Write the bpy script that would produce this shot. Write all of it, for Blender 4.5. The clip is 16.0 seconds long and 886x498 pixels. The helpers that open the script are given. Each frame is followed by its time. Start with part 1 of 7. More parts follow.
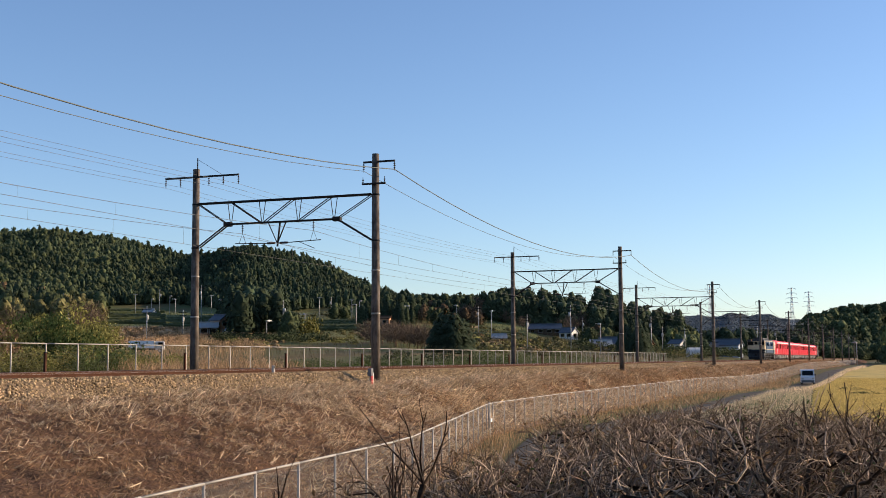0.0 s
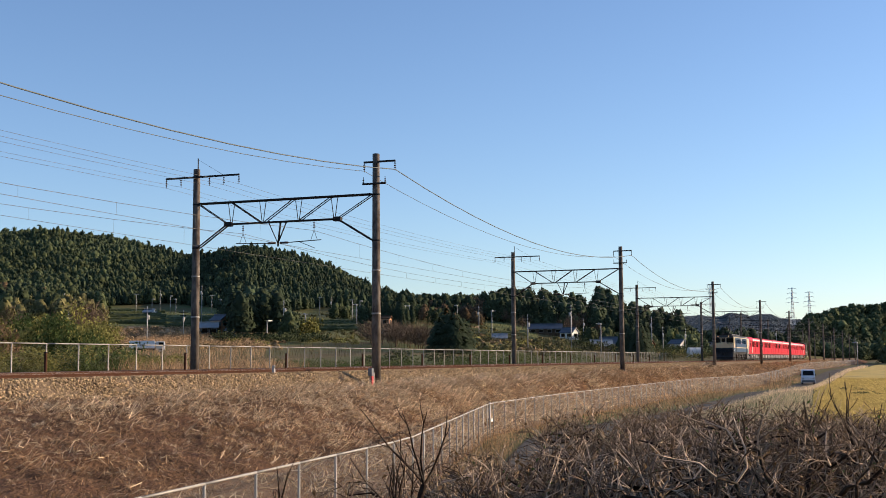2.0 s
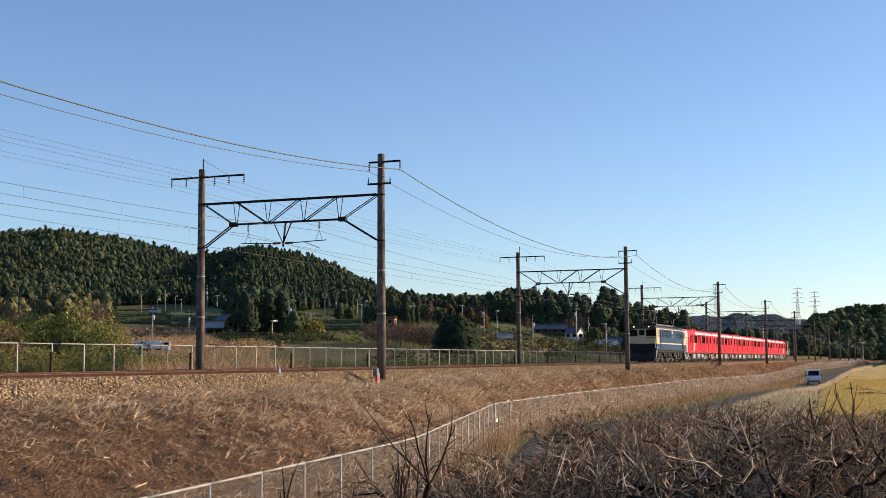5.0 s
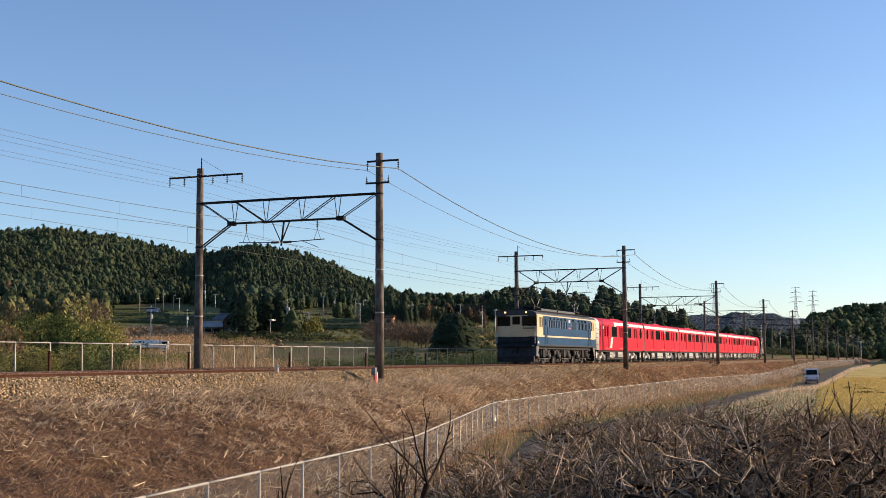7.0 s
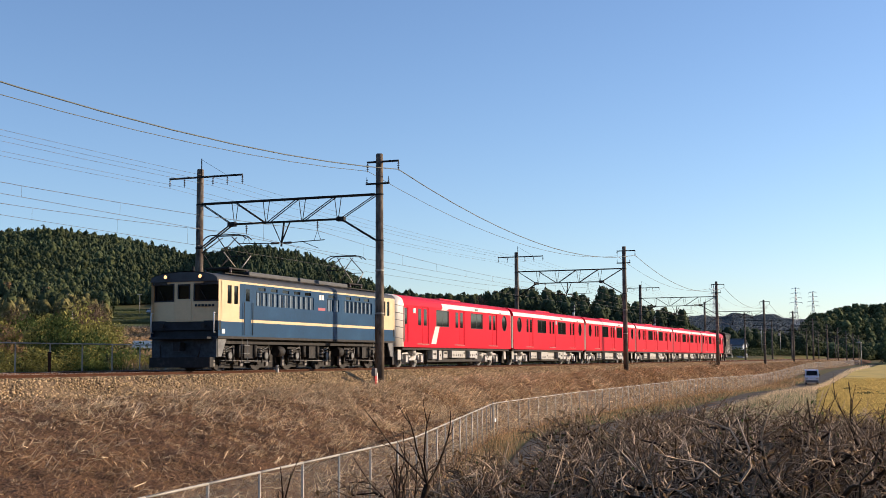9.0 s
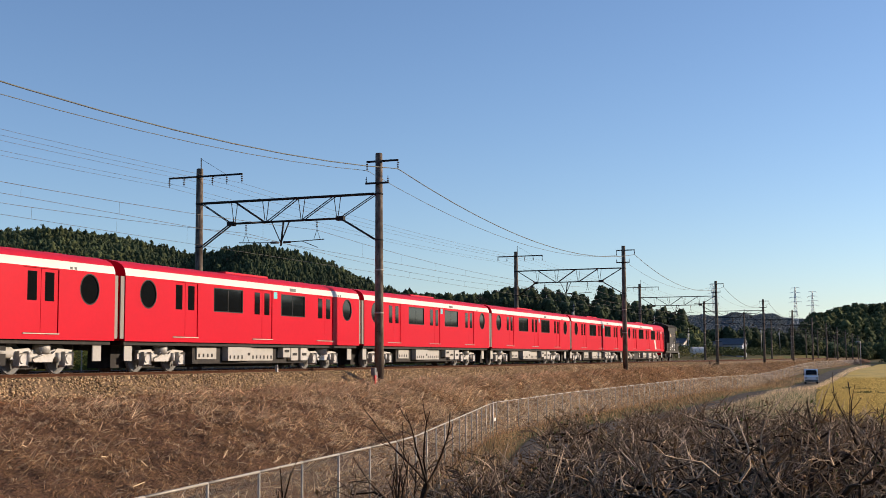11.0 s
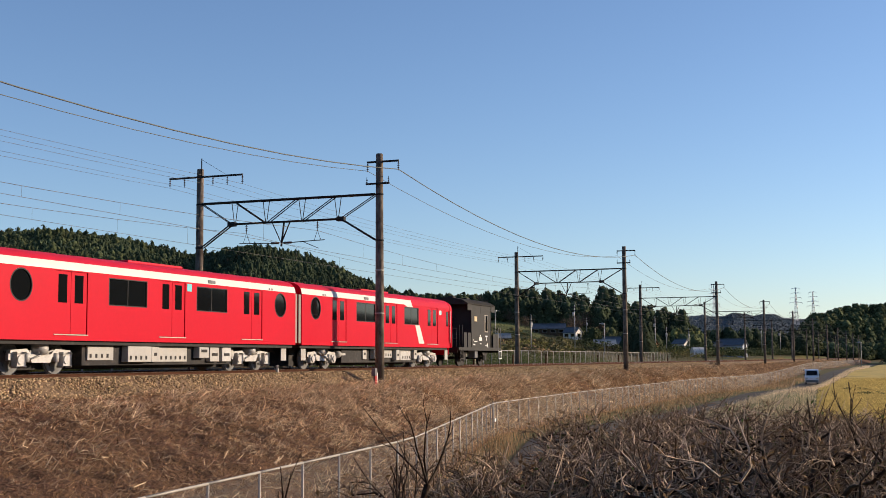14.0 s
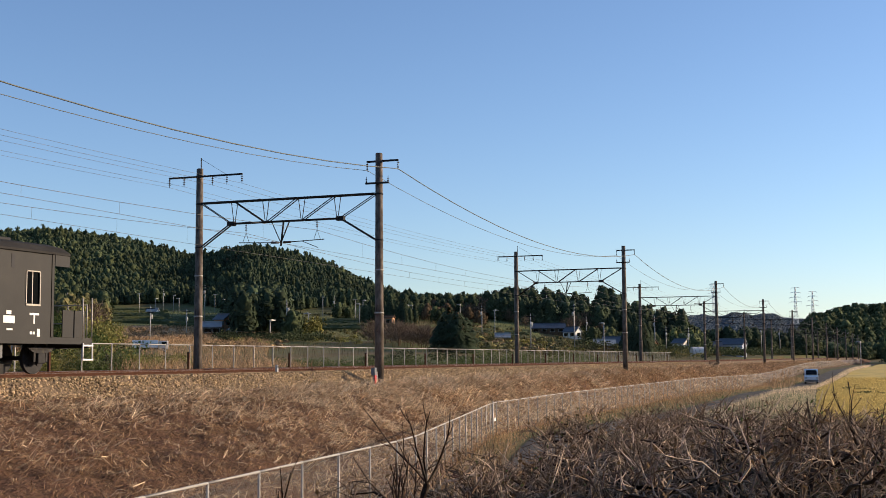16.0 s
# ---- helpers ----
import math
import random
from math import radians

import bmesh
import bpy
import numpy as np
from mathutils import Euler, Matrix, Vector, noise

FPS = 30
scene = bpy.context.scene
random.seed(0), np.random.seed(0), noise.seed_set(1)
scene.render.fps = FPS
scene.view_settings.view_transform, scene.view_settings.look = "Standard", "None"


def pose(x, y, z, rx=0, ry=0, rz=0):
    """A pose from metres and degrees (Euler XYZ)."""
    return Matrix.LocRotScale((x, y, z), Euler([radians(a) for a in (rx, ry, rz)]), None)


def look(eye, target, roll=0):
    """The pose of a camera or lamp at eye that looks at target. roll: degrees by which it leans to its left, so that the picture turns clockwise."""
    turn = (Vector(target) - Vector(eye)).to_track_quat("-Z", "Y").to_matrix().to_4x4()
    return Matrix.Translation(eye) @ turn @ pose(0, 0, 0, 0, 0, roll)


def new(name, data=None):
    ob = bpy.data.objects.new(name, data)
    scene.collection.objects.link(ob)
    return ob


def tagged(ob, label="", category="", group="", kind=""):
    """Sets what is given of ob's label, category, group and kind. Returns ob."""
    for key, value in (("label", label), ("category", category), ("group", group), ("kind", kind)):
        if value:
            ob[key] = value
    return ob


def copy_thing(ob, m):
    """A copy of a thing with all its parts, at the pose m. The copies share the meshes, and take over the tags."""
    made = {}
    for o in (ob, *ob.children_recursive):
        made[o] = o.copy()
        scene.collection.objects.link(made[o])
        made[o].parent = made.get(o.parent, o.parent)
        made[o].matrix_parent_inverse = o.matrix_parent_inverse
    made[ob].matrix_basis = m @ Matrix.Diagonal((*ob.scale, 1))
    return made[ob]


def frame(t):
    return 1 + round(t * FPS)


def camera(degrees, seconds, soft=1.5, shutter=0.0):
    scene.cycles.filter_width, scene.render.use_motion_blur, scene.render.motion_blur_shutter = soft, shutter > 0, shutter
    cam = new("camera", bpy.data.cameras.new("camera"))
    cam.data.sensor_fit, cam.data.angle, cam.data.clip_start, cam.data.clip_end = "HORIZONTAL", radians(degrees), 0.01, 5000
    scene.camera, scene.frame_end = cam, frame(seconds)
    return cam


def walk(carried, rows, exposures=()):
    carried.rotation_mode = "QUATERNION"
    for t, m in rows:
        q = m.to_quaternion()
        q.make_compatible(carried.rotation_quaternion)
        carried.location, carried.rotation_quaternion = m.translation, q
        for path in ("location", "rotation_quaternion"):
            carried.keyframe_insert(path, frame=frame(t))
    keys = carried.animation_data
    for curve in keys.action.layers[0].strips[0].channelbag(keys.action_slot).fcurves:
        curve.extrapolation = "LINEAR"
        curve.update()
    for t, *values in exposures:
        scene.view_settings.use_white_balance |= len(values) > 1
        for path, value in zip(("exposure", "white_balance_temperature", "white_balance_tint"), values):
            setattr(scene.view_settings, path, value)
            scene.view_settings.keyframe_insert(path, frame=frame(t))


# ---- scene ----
# World: x runs along the railway away from the eye, y across it, z = 0 at the rail heads.
EYE = (0.0, 0.0, 0.36)
cam = camera(39.43, 16.0, soft=0.8, shutter=0.0)


def aim(yaw, pitch=5.118):
    a, b = radians(yaw), radians(pitch)
    way = Vector((math.cos(a) * math.cos(b), math.sin(a) * math.cos(b), math.sin(b)))
    return look(EYE, Vector(EYE) + 100 * way, roll=-0.34)


Y0 = 20.80
walk(cam, [(0.0, aim(Y0 - 0.180)), (1.0, aim(Y0 - 0.190)), (1.6, aim(Y0 - 0.183)), (2.0, aim(Y0 - 0.158)), (2.5, aim(Y0 - 0.035)),
           (3.0, aim(Y0)), (3.5, aim(Y0 + 0.066)), (4.0, aim(Y0 + 0.108)), (4.3, aim(Y0 + 0.105)), (6.3, aim(Y0, 5.118)),
           (7.0, aim(Y0 - 0.005, 5.083)), (7.5, aim(Y0 - 0.005, 5.083)), (8.0, aim(Y0, 5.118)), (9.2, aim(Y0, 5.118)),
           (11.5, aim(Y0 - 0.025, 5.085)), (12.0, aim(Y0 - 0.015, 5.085)), (12.5, aim(Y0 - 0.028, 5.110)), (13.0, aim(Y0, 5.115)),
           (14.5, aim(Y0, 5.115)), (15.0, aim(Y0 - 0.025, 5.083)), (15.5, aim(Y0, 5.110)), (16.0, aim(Y0 - 0.020, 5.090))],
     exposures=[(0.0, 0.40, 6750, 18), (9.2, 0.40, 6750, 18), (11.3, 0.18, 6750, 18), (15.0, 0.20, 6750, 18), (16.0, 0.32, 6750, 18)])

# ---- light ----
SUN_EL, SUN_AZ = 14.5, -55.0          # degrees; azimuth counted from +x towards +y
world = bpy.data.worlds.new("world")
scene.world = world
world.use_nodes = True
wn = world.node_tree.nodes
sky = wn.new("ShaderNodeTexSky")
sky.sky_type = "NISHITA"
sky.sun_disc = False
sky.sun_elevation = radians(SUN_EL)
sky.sun_rotation = radians(90 - SUN_AZ)
sky.altitude, sky.air_density, sky.dust_density, sky.ozone_density = 100, 0.92, 0.30, 3.75
wn["Background"].inputs["Strength"].default_value = 0.15
world.node_tree.links.new(sky.outputs["Color"], wn["Background"].inputs["Color"])
sun = new("sun", bpy.data.lights.new("sun", "SUN"))
sun.data.energy, sun.data.angle, sun.data.color = 5.0, radians(0.53), (1.0, 0.83, 0.60)
_a, _e = radians(SUN_AZ), radians(SUN_EL)
TO_SUN = Vector((math.cos(_a) * math.cos(_e), math.sin(_a) * math.cos(_e), math.sin(_e)))
sun.matrix_world = look(TO_SUN * 300, (0, 0, 0))


# ---- materials ----
def mat(name, col, rough=0.7, metal=0.0, vary=0.15, scale=3.0, grain=40.0, bump=0.15, second=None, amount=0.5, spec=0.5, island=0.0, coat=0.0, stretch=(1, 1, 1), relief=0.02):
    """A surface with a broad and a fine variation of its colour, a fine relief, and, where second is given, patches of that colour."""
    m = bpy.data.materials.new(name)
    m.use_nodes = True
    n, l = m.node_tree.nodes, m.node_tree.links
    b = n["Principled BSDF"]
    if rough >= 0.8:
        spec = min(spec, 0.08)      # earth, plants and bark have next to no sheen
    b.inputs["Roughness"].default_value, b.inputs["Metallic"].default_value = rough, metal
    b.inputs["Specular IOR Level"].default_value = spec
    b.inputs["Coat Weight"].default_value = coat
    geo = n.new("ShaderNodeTexCoord")
    mp = n.new("ShaderNodeMapping")
    mp.inputs["Scale"].default_value = stretch
    l.new(geo.outputs["Object"], mp.inputs["Vector"])

    def tex(s, detail):
        t = n.new("ShaderNodeTexNoise")
        t.inputs["Scale"].default_value, t.inputs["Detail"].default_value = s, detail
        l.new(mp.outputs["Vector"], t.inputs["Vector"])
        return t

    broad, fine = tex(scale, 4), tex(grain, 6)
    base = n.new("ShaderNodeRGB")
    base.outputs[0].default_value = (*col, 1)
    out = base.outputs[0]
    if second:
        ramp = n.new("ShaderNodeMapRange")
        ramp.inputs["From Min"].default_value, ramp.inputs["From Max"].default_value = 0.65 - 0.35 * amount, 0.85 - 0.35 * amount
        l.new(broad.outputs["Fac"], ramp.inputs["Value"])
        mix = n.new("ShaderNodeMix")
        mix.data_type = "RGBA"
        l.new(ramp.outputs["Result"], mix.inputs["Factor"])
        l.new(out, mix.inputs["A"])
        mix.inputs["B"].default_value = (*second, 1)
        out = mix.outputs["Result"]
    for source, share in ((broad.outputs["Fac"], vary), (fine.outputs["Fac"], vary * 0.8)):
        r = n.new("ShaderNodeMapRange")
        r.inputs["From Min"].default_value, r.inputs["From Max"].default_value = 0.3, 0.7
        r.inputs["To Min"].default_value, r.inputs["To Max"].default_value = 1 - share, 1 + share
        l.new(source, r.inputs["Value"])
        mul = n.new("ShaderNodeVectorMath")
        mul.operation = "SCALE"
        l.new(out, mul.inputs[0])
        l.new(r.outputs["Result"], mul.inputs["Scale"])
        out = mul.outputs["Vector"]
    if island:
        g = n.new("ShaderNodeNewGeometry")
        r = n.new("ShaderNodeMapRange")
        r.inputs["To Min"].default_value, r.inputs["To Max"].default_value = 1 - island, 1 + island
        l.new(g.outputs["Random Per Island"], r.inputs["Value"])
        mul = n.new("ShaderNodeVectorMath")
        mul.operation = "SCALE"
        l.new(out, mul.inputs[0])
        l.new(r.outputs["Result"], mul.inputs["Scale"])
        out = mul.outputs["Vector"]
    l.new(out, b.inputs["Base Color"])
    if bump:
        bp = n.new("ShaderNodeBump")
        bp.inputs["Strength"].default_value, bp.inputs["Distance"].default_value = bump, relief
        l.new(fine.outputs["Fac"], bp.inputs["Height"])
        l.new(bp.outputs["Normal"], b.inputs["Normal"])
    return m


def glow(name, col, strength):
    m = mat(name, col, 0.2, vary=0)
    b = m.node_tree.nodes["Principled BSDF"]
    b.inputs["Emission Color"].default_value, b.inputs["Emission Strength"].default_value = (*col, 1), strength
    return m


# paint and metal
RED = mat("red vehicle paint", (0.555, 0.0032, 0.020), 0.42, vary=0.03, scale=0.6, grain=8, bump=0.02, spec=0.09)
WHITE = mat("white vehicle paint", (0.64, 0.61, 0.56), 0.5, vary=0.05, scale=1, bump=0.02)
GREY_ROOF = mat("red roof paint with dust", (0.60, 0.012, 0.035), 0.55, spec=0.2, vary=0.08, scale=1.2, bump=0.05)
GLASS = mat("dark tinted window glass", (0.006, 0.007, 0.008), 0.05, vary=0.0, bump=0.0, spec=0.3)
RUBBER = mat("black rubber", (0.012, 0.012, 0.013), 0.75, bump=0.1)
SILVER = mat("grey painted bogie steel", (0.43, 0.425, 0.41), 0.55, 0.1, vary=0.2, scale=4, bump=0.1, second=(0.26, 0.245, 0.22), amount=0.3)
BOXGREY = mat("pale grey equipment casing", (0.385, 0.38, 0.355), 0.65, vary=0.12, scale=3, second=(0.35, 0.32, 0.28), amount=0.25)
UNDER = mat("sooty underframe steel", (0.013, 0.012, 0.012), 0.75, 0.2, vary=0.4, scale=5, second=(0.035, 0.029, 0.025), amount=0.3)
BLUE = mat("worn blue locomotive paint", (0.0055, 0.050, 0.118), 0.42, vary=0.12, scale=0.8, grain=10, bump=0.03, second=(0.010, 0.060, 0.130), amount=0.3, spec=0.15)
CREAM = mat("cream locomotive paint", (0.66, 0.50, 0.29), 0.45, spec=0.3, vary=0.08, scale=1.5, bump=0.03, second=(0.5, 0.37, 0.2), amount=0.2)
LOCO_GREY = mat("grey skirt paint with brake dust", (0.17, 0.175, 0.175), 0.7, spec=0.2, vary=0.25, scale=3)
ROOF_DARK = mat("sooty locomotive roof", (0.045, 0.05, 0.055), 0.65, vary=0.25, scale=2)
APRON = mat("dusty slate-blue apron paint", (0.040, 0.050, 0.060), 0.6, spec=0.2, vary=0.35, scale=2, grain=10, bump=0.08)
# locomotive blue taken near black: the shade on the front is in its colour
NOSESHADE = mat("sooty navy front paint", (0.014, 0.019, 0.026), 0.5, spec=0.2, vary=0.3, scale=2, grain=10, bump=0.05)
LOUVRE = mat("grey-blue air filter mesh", (0.062, 0.118, 0.175), 0.5, 0.1, vary=0.15, scale=3)
BLACK = mat("weathered black wagon paint", (0.018, 0.0175, 0.0150), 0.6, spec=0.25, vary=0.2, scale=1.2, bump=0.08, second=(0.022, 0.020, 0.016), amount=0.4)
WAGON_ROOF = mat("dusty grey-brown roof felt", (0.040, 0.037, 0.032), 0.85, vary=0.2, scale=1.5)
LAMP_ON = glow("lit warm headlamp", (1.0, 0.52, 0.18), 2.0)
LAMP_OFF = mat("clear lamp lens", (0.5, 0.48, 0.42), 0.15, vary=0, bump=0)
BRIGHT = mat("pale painted letters", (0.75, 0.74, 0.70), 0.5, vary=0.05)
TURQ = mat("turquoise sign film", (0.10, 0.55, 0.60), 0.4, vary=0.03)
PINK = mat("red enamel maker's plate", (0.42, 0.10, 0.13), 0.4, vary=0.05)
BELLOWS = mat("grey gangway bellows", (0.30, 0.29, 0.26), 0.8, vary=0.1, stretch=(14, 1, 1))
# railway and road
POLE = mat("weathered concrete pole", (0.20, 0.165, 0.132), 0.9, spec=0.15, vary=0.45, scale=2.6, grain=9, bump=0.4, second=(0.055, 0.043, 0.036), amount=0.6, stretch=(1, 1, 0.35))
STEEL = mat("dark painted gantry steel", (0.022, 0.021, 0.020), 0.7, spec=0.2, metal=0.0, vary=0.3, scale=4, second=(0.045, 0.03, 0.02), amount=0.3)
PORC = mat("glazed brown insulator porcelain", (0.06, 0.035, 0.025), 0.2, vary=0.1)
WIRE = mat("weathered bare wire", (0.10, 0.095, 0.085), 0.55, 0.5, vary=0.2)
COPPER = mat("green-grey aluminium feeder wire", (0.095, 0.108, 0.098), 0.6, 0.2, vary=0.1)
RAIL = mat("rusty rail steel", (0.075, 0.034, 0.020), 0.9, 0.0, vary=0.25, scale=6)
RAILTOP = mat("worn bright rail head", (0.35, 0.31, 0.28), 0.3, 0.9, vary=0.1)
SLEEPER = mat("rust-dusted concrete sleeper", (0.15, 0.10, 0.068), 0.9, vary=0.2, scale=5)
BALLAST = mat("rust-tinted ballast stone", (0.355, 0.255, 0.145), 0.9, vary=0.25, scale=3, grain=30, island=0.55)
FORMATION = mat("gravelly ballast bed", (0.20, 0.14, 0.085), 0.95, vary=0.45, scale=9, grain=30, bump=1.0)
DUSTBED = mat("ballast reddened by brake dust", (0.15, 0.072, 0.038), 0.95, vary=0.45, scale=6, grain=25, bump=1.0)
ZINC = mat("galvanised fence steel", (0.36, 0.33, 0.28), 0.6, 0.3, vary=0.15, scale=6)
MESH = mat("galvanised chain link wire", (0.27, 0.25, 0.22), 0.55, 0.4, vary=0.1)
ASPHALT = mat("worn lane asphalt", (0.10, 0.088, 0.072), 0.85, vary=0.2, scale=0.8, grain=60, bump=0.4, second=(0.14, 0.115, 0.085), amount=0.5)
REDWHITE = mat("red marker paint", (0.55, 0.02, 0.02), 0.5, vary=0.1)
# ground and plants
STRAW = mat("dry cut grass straw", (0.43, 0.275, 0.15), 0.85, vary=0.3, scale=0.5, grain=8, bump=0, island=0.85)
STRAWPALE = mat("bleached grass stalk", (0.76, 0.59, 0.38), 0.8, vary=0.15, scale=1, bump=0, island=0.6)
TWIG = mat("grey-brown leafless twig bark", (0.185, 0.128, 0.085), 0.85, vary=0.25, scale=5, bump=0.3, island=0.4)
BARK = mat("dark wet-looking fruit tree bark", (0.045, 0.029, 0.020), 0.85, vary=0.35, scale=8, bump=0.5, second=(0.075, 0.060, 0.042), amount=0.35)
# lit copy of the twig bark, sun highlights put into the base colour
TWIGPALE = mat("pale sunlit dead twig", (0.46, 0.345, 0.24), 0.85, vary=0.2, scale=5, bump=0.2, island=0.35)
DRYLEAF = mat("withered brown leaf", (0.26, 0.165, 0.085), 0.8, vary=0.3, scale=3, bump=0, island=0.5)
GREENLEAF = mat("dusty green leaf", (0.085, 0.115, 0.036), 0.8, vary=0.3, scale=2, bump=0, island=0.5)
RICE = mat("golden rice stubble", (0.54, 0.41, 0.15), 0.85, vary=0.2, scale=0.4, bump=0, island=0.4)
CONIFER = mat("dark cedar foliage", (0.044, 0.060, 0.032), 0.9, spec=0.1, vary=0.38, scale=0.03, grain=0.8, bump=1.0, relief=0.25, island=0.3)
CONIFER2 = mat("olive mixed woodland foliage", (0.064, 0.078, 0.035), 0.9, spec=0.1, vary=0.40, scale=0.03, grain=0.8, bump=1.0, relief=0.5, island=0.3)
TANBRUSH = mat("tawny dry brush", (0.24, 0.165, 0.085), 0.9, vary=0.3, scale=0.06, grain=2, bump=0, island=0.5)
OLIVEBRUSH = mat("olive-brown low brush", (0.125, 0.112, 0.045), 0.9, vary=0.35, scale=0.05, grain=2, bump=0, island=0.5)
BAMBOO = mat("yellow-green bamboo grove", (0.135, 0.145, 0.050), 0.85, vary=0.3, scale=0.08, grain=2, bump=0, island=0.5)
AUTUMN = mat("russet autumn foliage", (0.10, 0.066, 0.036), 0.85, vary=0.3, scale=0.04, grain=1.0, bump=0, island=0.5)
SHRUB = mat("yellow-green roadside scrub", (0.27, 0.25, 0.075), 0.8, vary=0.4, scale=0.15, grain=2, bump=0, island=0.55)
BARE = mat("bare greyish-brown winter branches", (0.15, 0.108, 0.075), 0.85, vary=0.25, scale=0.2, bump=0, island=0.4)
TEA = mat("clipped tea bushes", (0.075, 0.086, 0.034), 0.8, vary=0.25, scale=0.3, grain=3, bump=0.4, island=0.2)


def translucent(m, share):
    """Thin leaves and blades let part of the light through."""
    n, l = m.node_tree.nodes, m.node_tree.links
    b, o = n["Principled BSDF"], n["Material Output"]
    t, mix = n.new("ShaderNodeBsdfTranslucent"), n.new("ShaderNodeMixShader")
    mix.inputs[0].default_value = share
    l.new(b.inputs["Base Color"].links[0].from_socket, t.inputs["Color"])
    l.new(b.outputs[0], mix.inputs[1])
    l.new(t.outputs[0], mix.inputs[2])
    l.new(mix.outputs[0], o.inputs["Surface"])


for _m in (SHRUB, GREENLEAF, STRAW, STRAWPALE, DRYLEAF, RICE):
    translucent(_m, 0.35)


# ---- mesh helpers ----
def part(name, bm, material, parent=None, label="", smooth=False, at=None):
    """Links a bmesh as one mesh object, under parent where given."""
    me = bpy.data.meshes.new(name)
    bmesh.ops.recalc_face_normals(bm, faces=bm.faces) if len(bm.faces) < 20000 else None
    bm.to_mesh(me)
    bm.free()
    me.materials.append(material)
    if smooth:
        me.shade_smooth()
    ob = new(name, me)
    if parent is not None:
        ob.parent = parent
    if at is not None:
        ob.matrix_basis = at
    return tagged(ob, label)


def share(ob, parent, m, name=None):
    """Another object on the same mesh."""
    o = new(name or ob.name.split(".")[0], ob.data)
    o.parent = parent
    o.matrix_basis = m
    return tagged(o, ob.get("label", ""))


def thing(name, m, label, category, group="", kind=""):
    ob = new(name)
    ob.empty_display_size = 0.2
    ob.matrix_basis = m
    return tagged(ob, label, category, group, kind)


def box(bm, x0, x1, y0, y1, z0, z1, bevel=0.0):
    vs = bmesh.ops.create_cube(bm, size=1)["verts"]
    for v in vs:
        v.co = Vector((x0 if v.co.x < 0 else x1, y0 if v.co.y < 0 else y1, z0 if v.co.z < 0 else z1))
    if bevel:
        es = list({e for v in vs for e in v.link_edges})
        bmesh.ops.bevel(bm, geom=es, offset=bevel, segments=2, affect="EDGES", profile=0.5)
    return bm


def B(*a, bevel=0.0):
    return box(bmesh.new(), *a, bevel=bevel)


def tube(bm, p, q, r, r2=None, n=8, cap=True):
    p, q = Vector(p), Vector(q)
    d = (q - p)
    rot = d.to_track_quat("Z", "Y").to_matrix()
    r2 = r if r2 is None else r2
    rings = []
    for c, rad in ((p, r), (q, r2)):
        rings.append([bm.verts.new(c + rot @ Vector((rad * math.cos(2 * math.pi * k / n), rad * math.sin(2 * math.pi * k / n), 0))) for k in range(n)])
    for k in range(n):
        f = bm.faces.new((rings[0][k], rings[0][(k + 1) % n], rings[1][(k + 1) % n], rings[1][k]))
        f.smooth = True
    if cap:
        bm.faces.new(rings[0][::-1])
        bm.faces.new(rings[1])
    return bm


def T(*a, **k):
    return tube(bmesh.new(), *a, **k)


def loft(bm, sections, closed=True, caps=True):
    """Joins rings of points, one after the other."""
    rings = [[bm.verts.new(c) for c in s] for s in sections]
    n = len(rings[0])
    for a, b in zip(rings, rings[1:]):
        for k in range(n if closed else n - 1):
            bm.faces.new((a[k], a[(k + 1) % n], b[(k + 1) % n], b[k]))
    if caps:
        bm.faces.new(rings[0][::-1])
        bm.faces.new(rings[-1])
    return bm


def sweep(bm, pts, r, n=5):
    """One unbroken round wire through a row of points."""
    rings = []
    for k, c in enumerate(pts):
        d = (Vector(pts[min(k + 1, len(pts) - 1)]) - Vector(pts[max(k - 1, 0)])).normalized()
        rot = d.to_track_quat("Z", "Y").to_matrix()
        rings.append([bm.verts.new(Vector(c) + rot @ Vector((r * math.cos(6.2832 * q / n), r * math.sin(6.2832 * q / n), 0))) for q in range(n)])
    for a, b in zip(rings, rings[1:]):
        for q in range(n):
            bm.faces.new((a[q], a[(q + 1) % n], b[(q + 1) % n], b[q])).smooth = True


def wires(name, runs, r, material, parent=None, label=""):
    """Spans that follow on each other, as one thin unbroken wire."""
    bm = bmesh.new()
    sweep(bm, [p for k, run in enumerate(runs) for p in (run if k == 0 else run[1:])], r)
    return part(name, bm, material, parent, label)


def sag(p, q, drop, n=12):
    p, q = Vector(p), Vector(q)
    return [p.lerp(q, k / n) - Vector((0, 0, 4 * drop * (k / n) * (1 - k / n))) for k in range(n + 1)]


def raw(name, verts, faces, material, parent=None, label="", smooth=False):
    """A large joined mesh from arrays of points and faces that the code has worked out."""
    me = bpy.data.meshes.new(name)
    verts = np.asarray(verts, dtype=np.float32)
    faces = np.asarray(faces, dtype=np.int32)
    me.vertices.add(len(verts))
    me.vertices.foreach_set("co", verts.ravel())
    k = faces.shape[1]
    me.loops.add(faces.size)
    me.loops.foreach_set("vertex_index", faces.ravel())
    me.polygons.add(len(faces))
    me.polygons.foreach_set("loop_start", np.arange(0, faces.size, k, dtype=np.int32))
    me.update(calc_edges=True)
    me.materials.append(material)
    if smooth:
        me.shade_smooth()
    ob = new(name, me)
    if parent is not None:
        ob.parent = parent
    return tagged(ob, label)


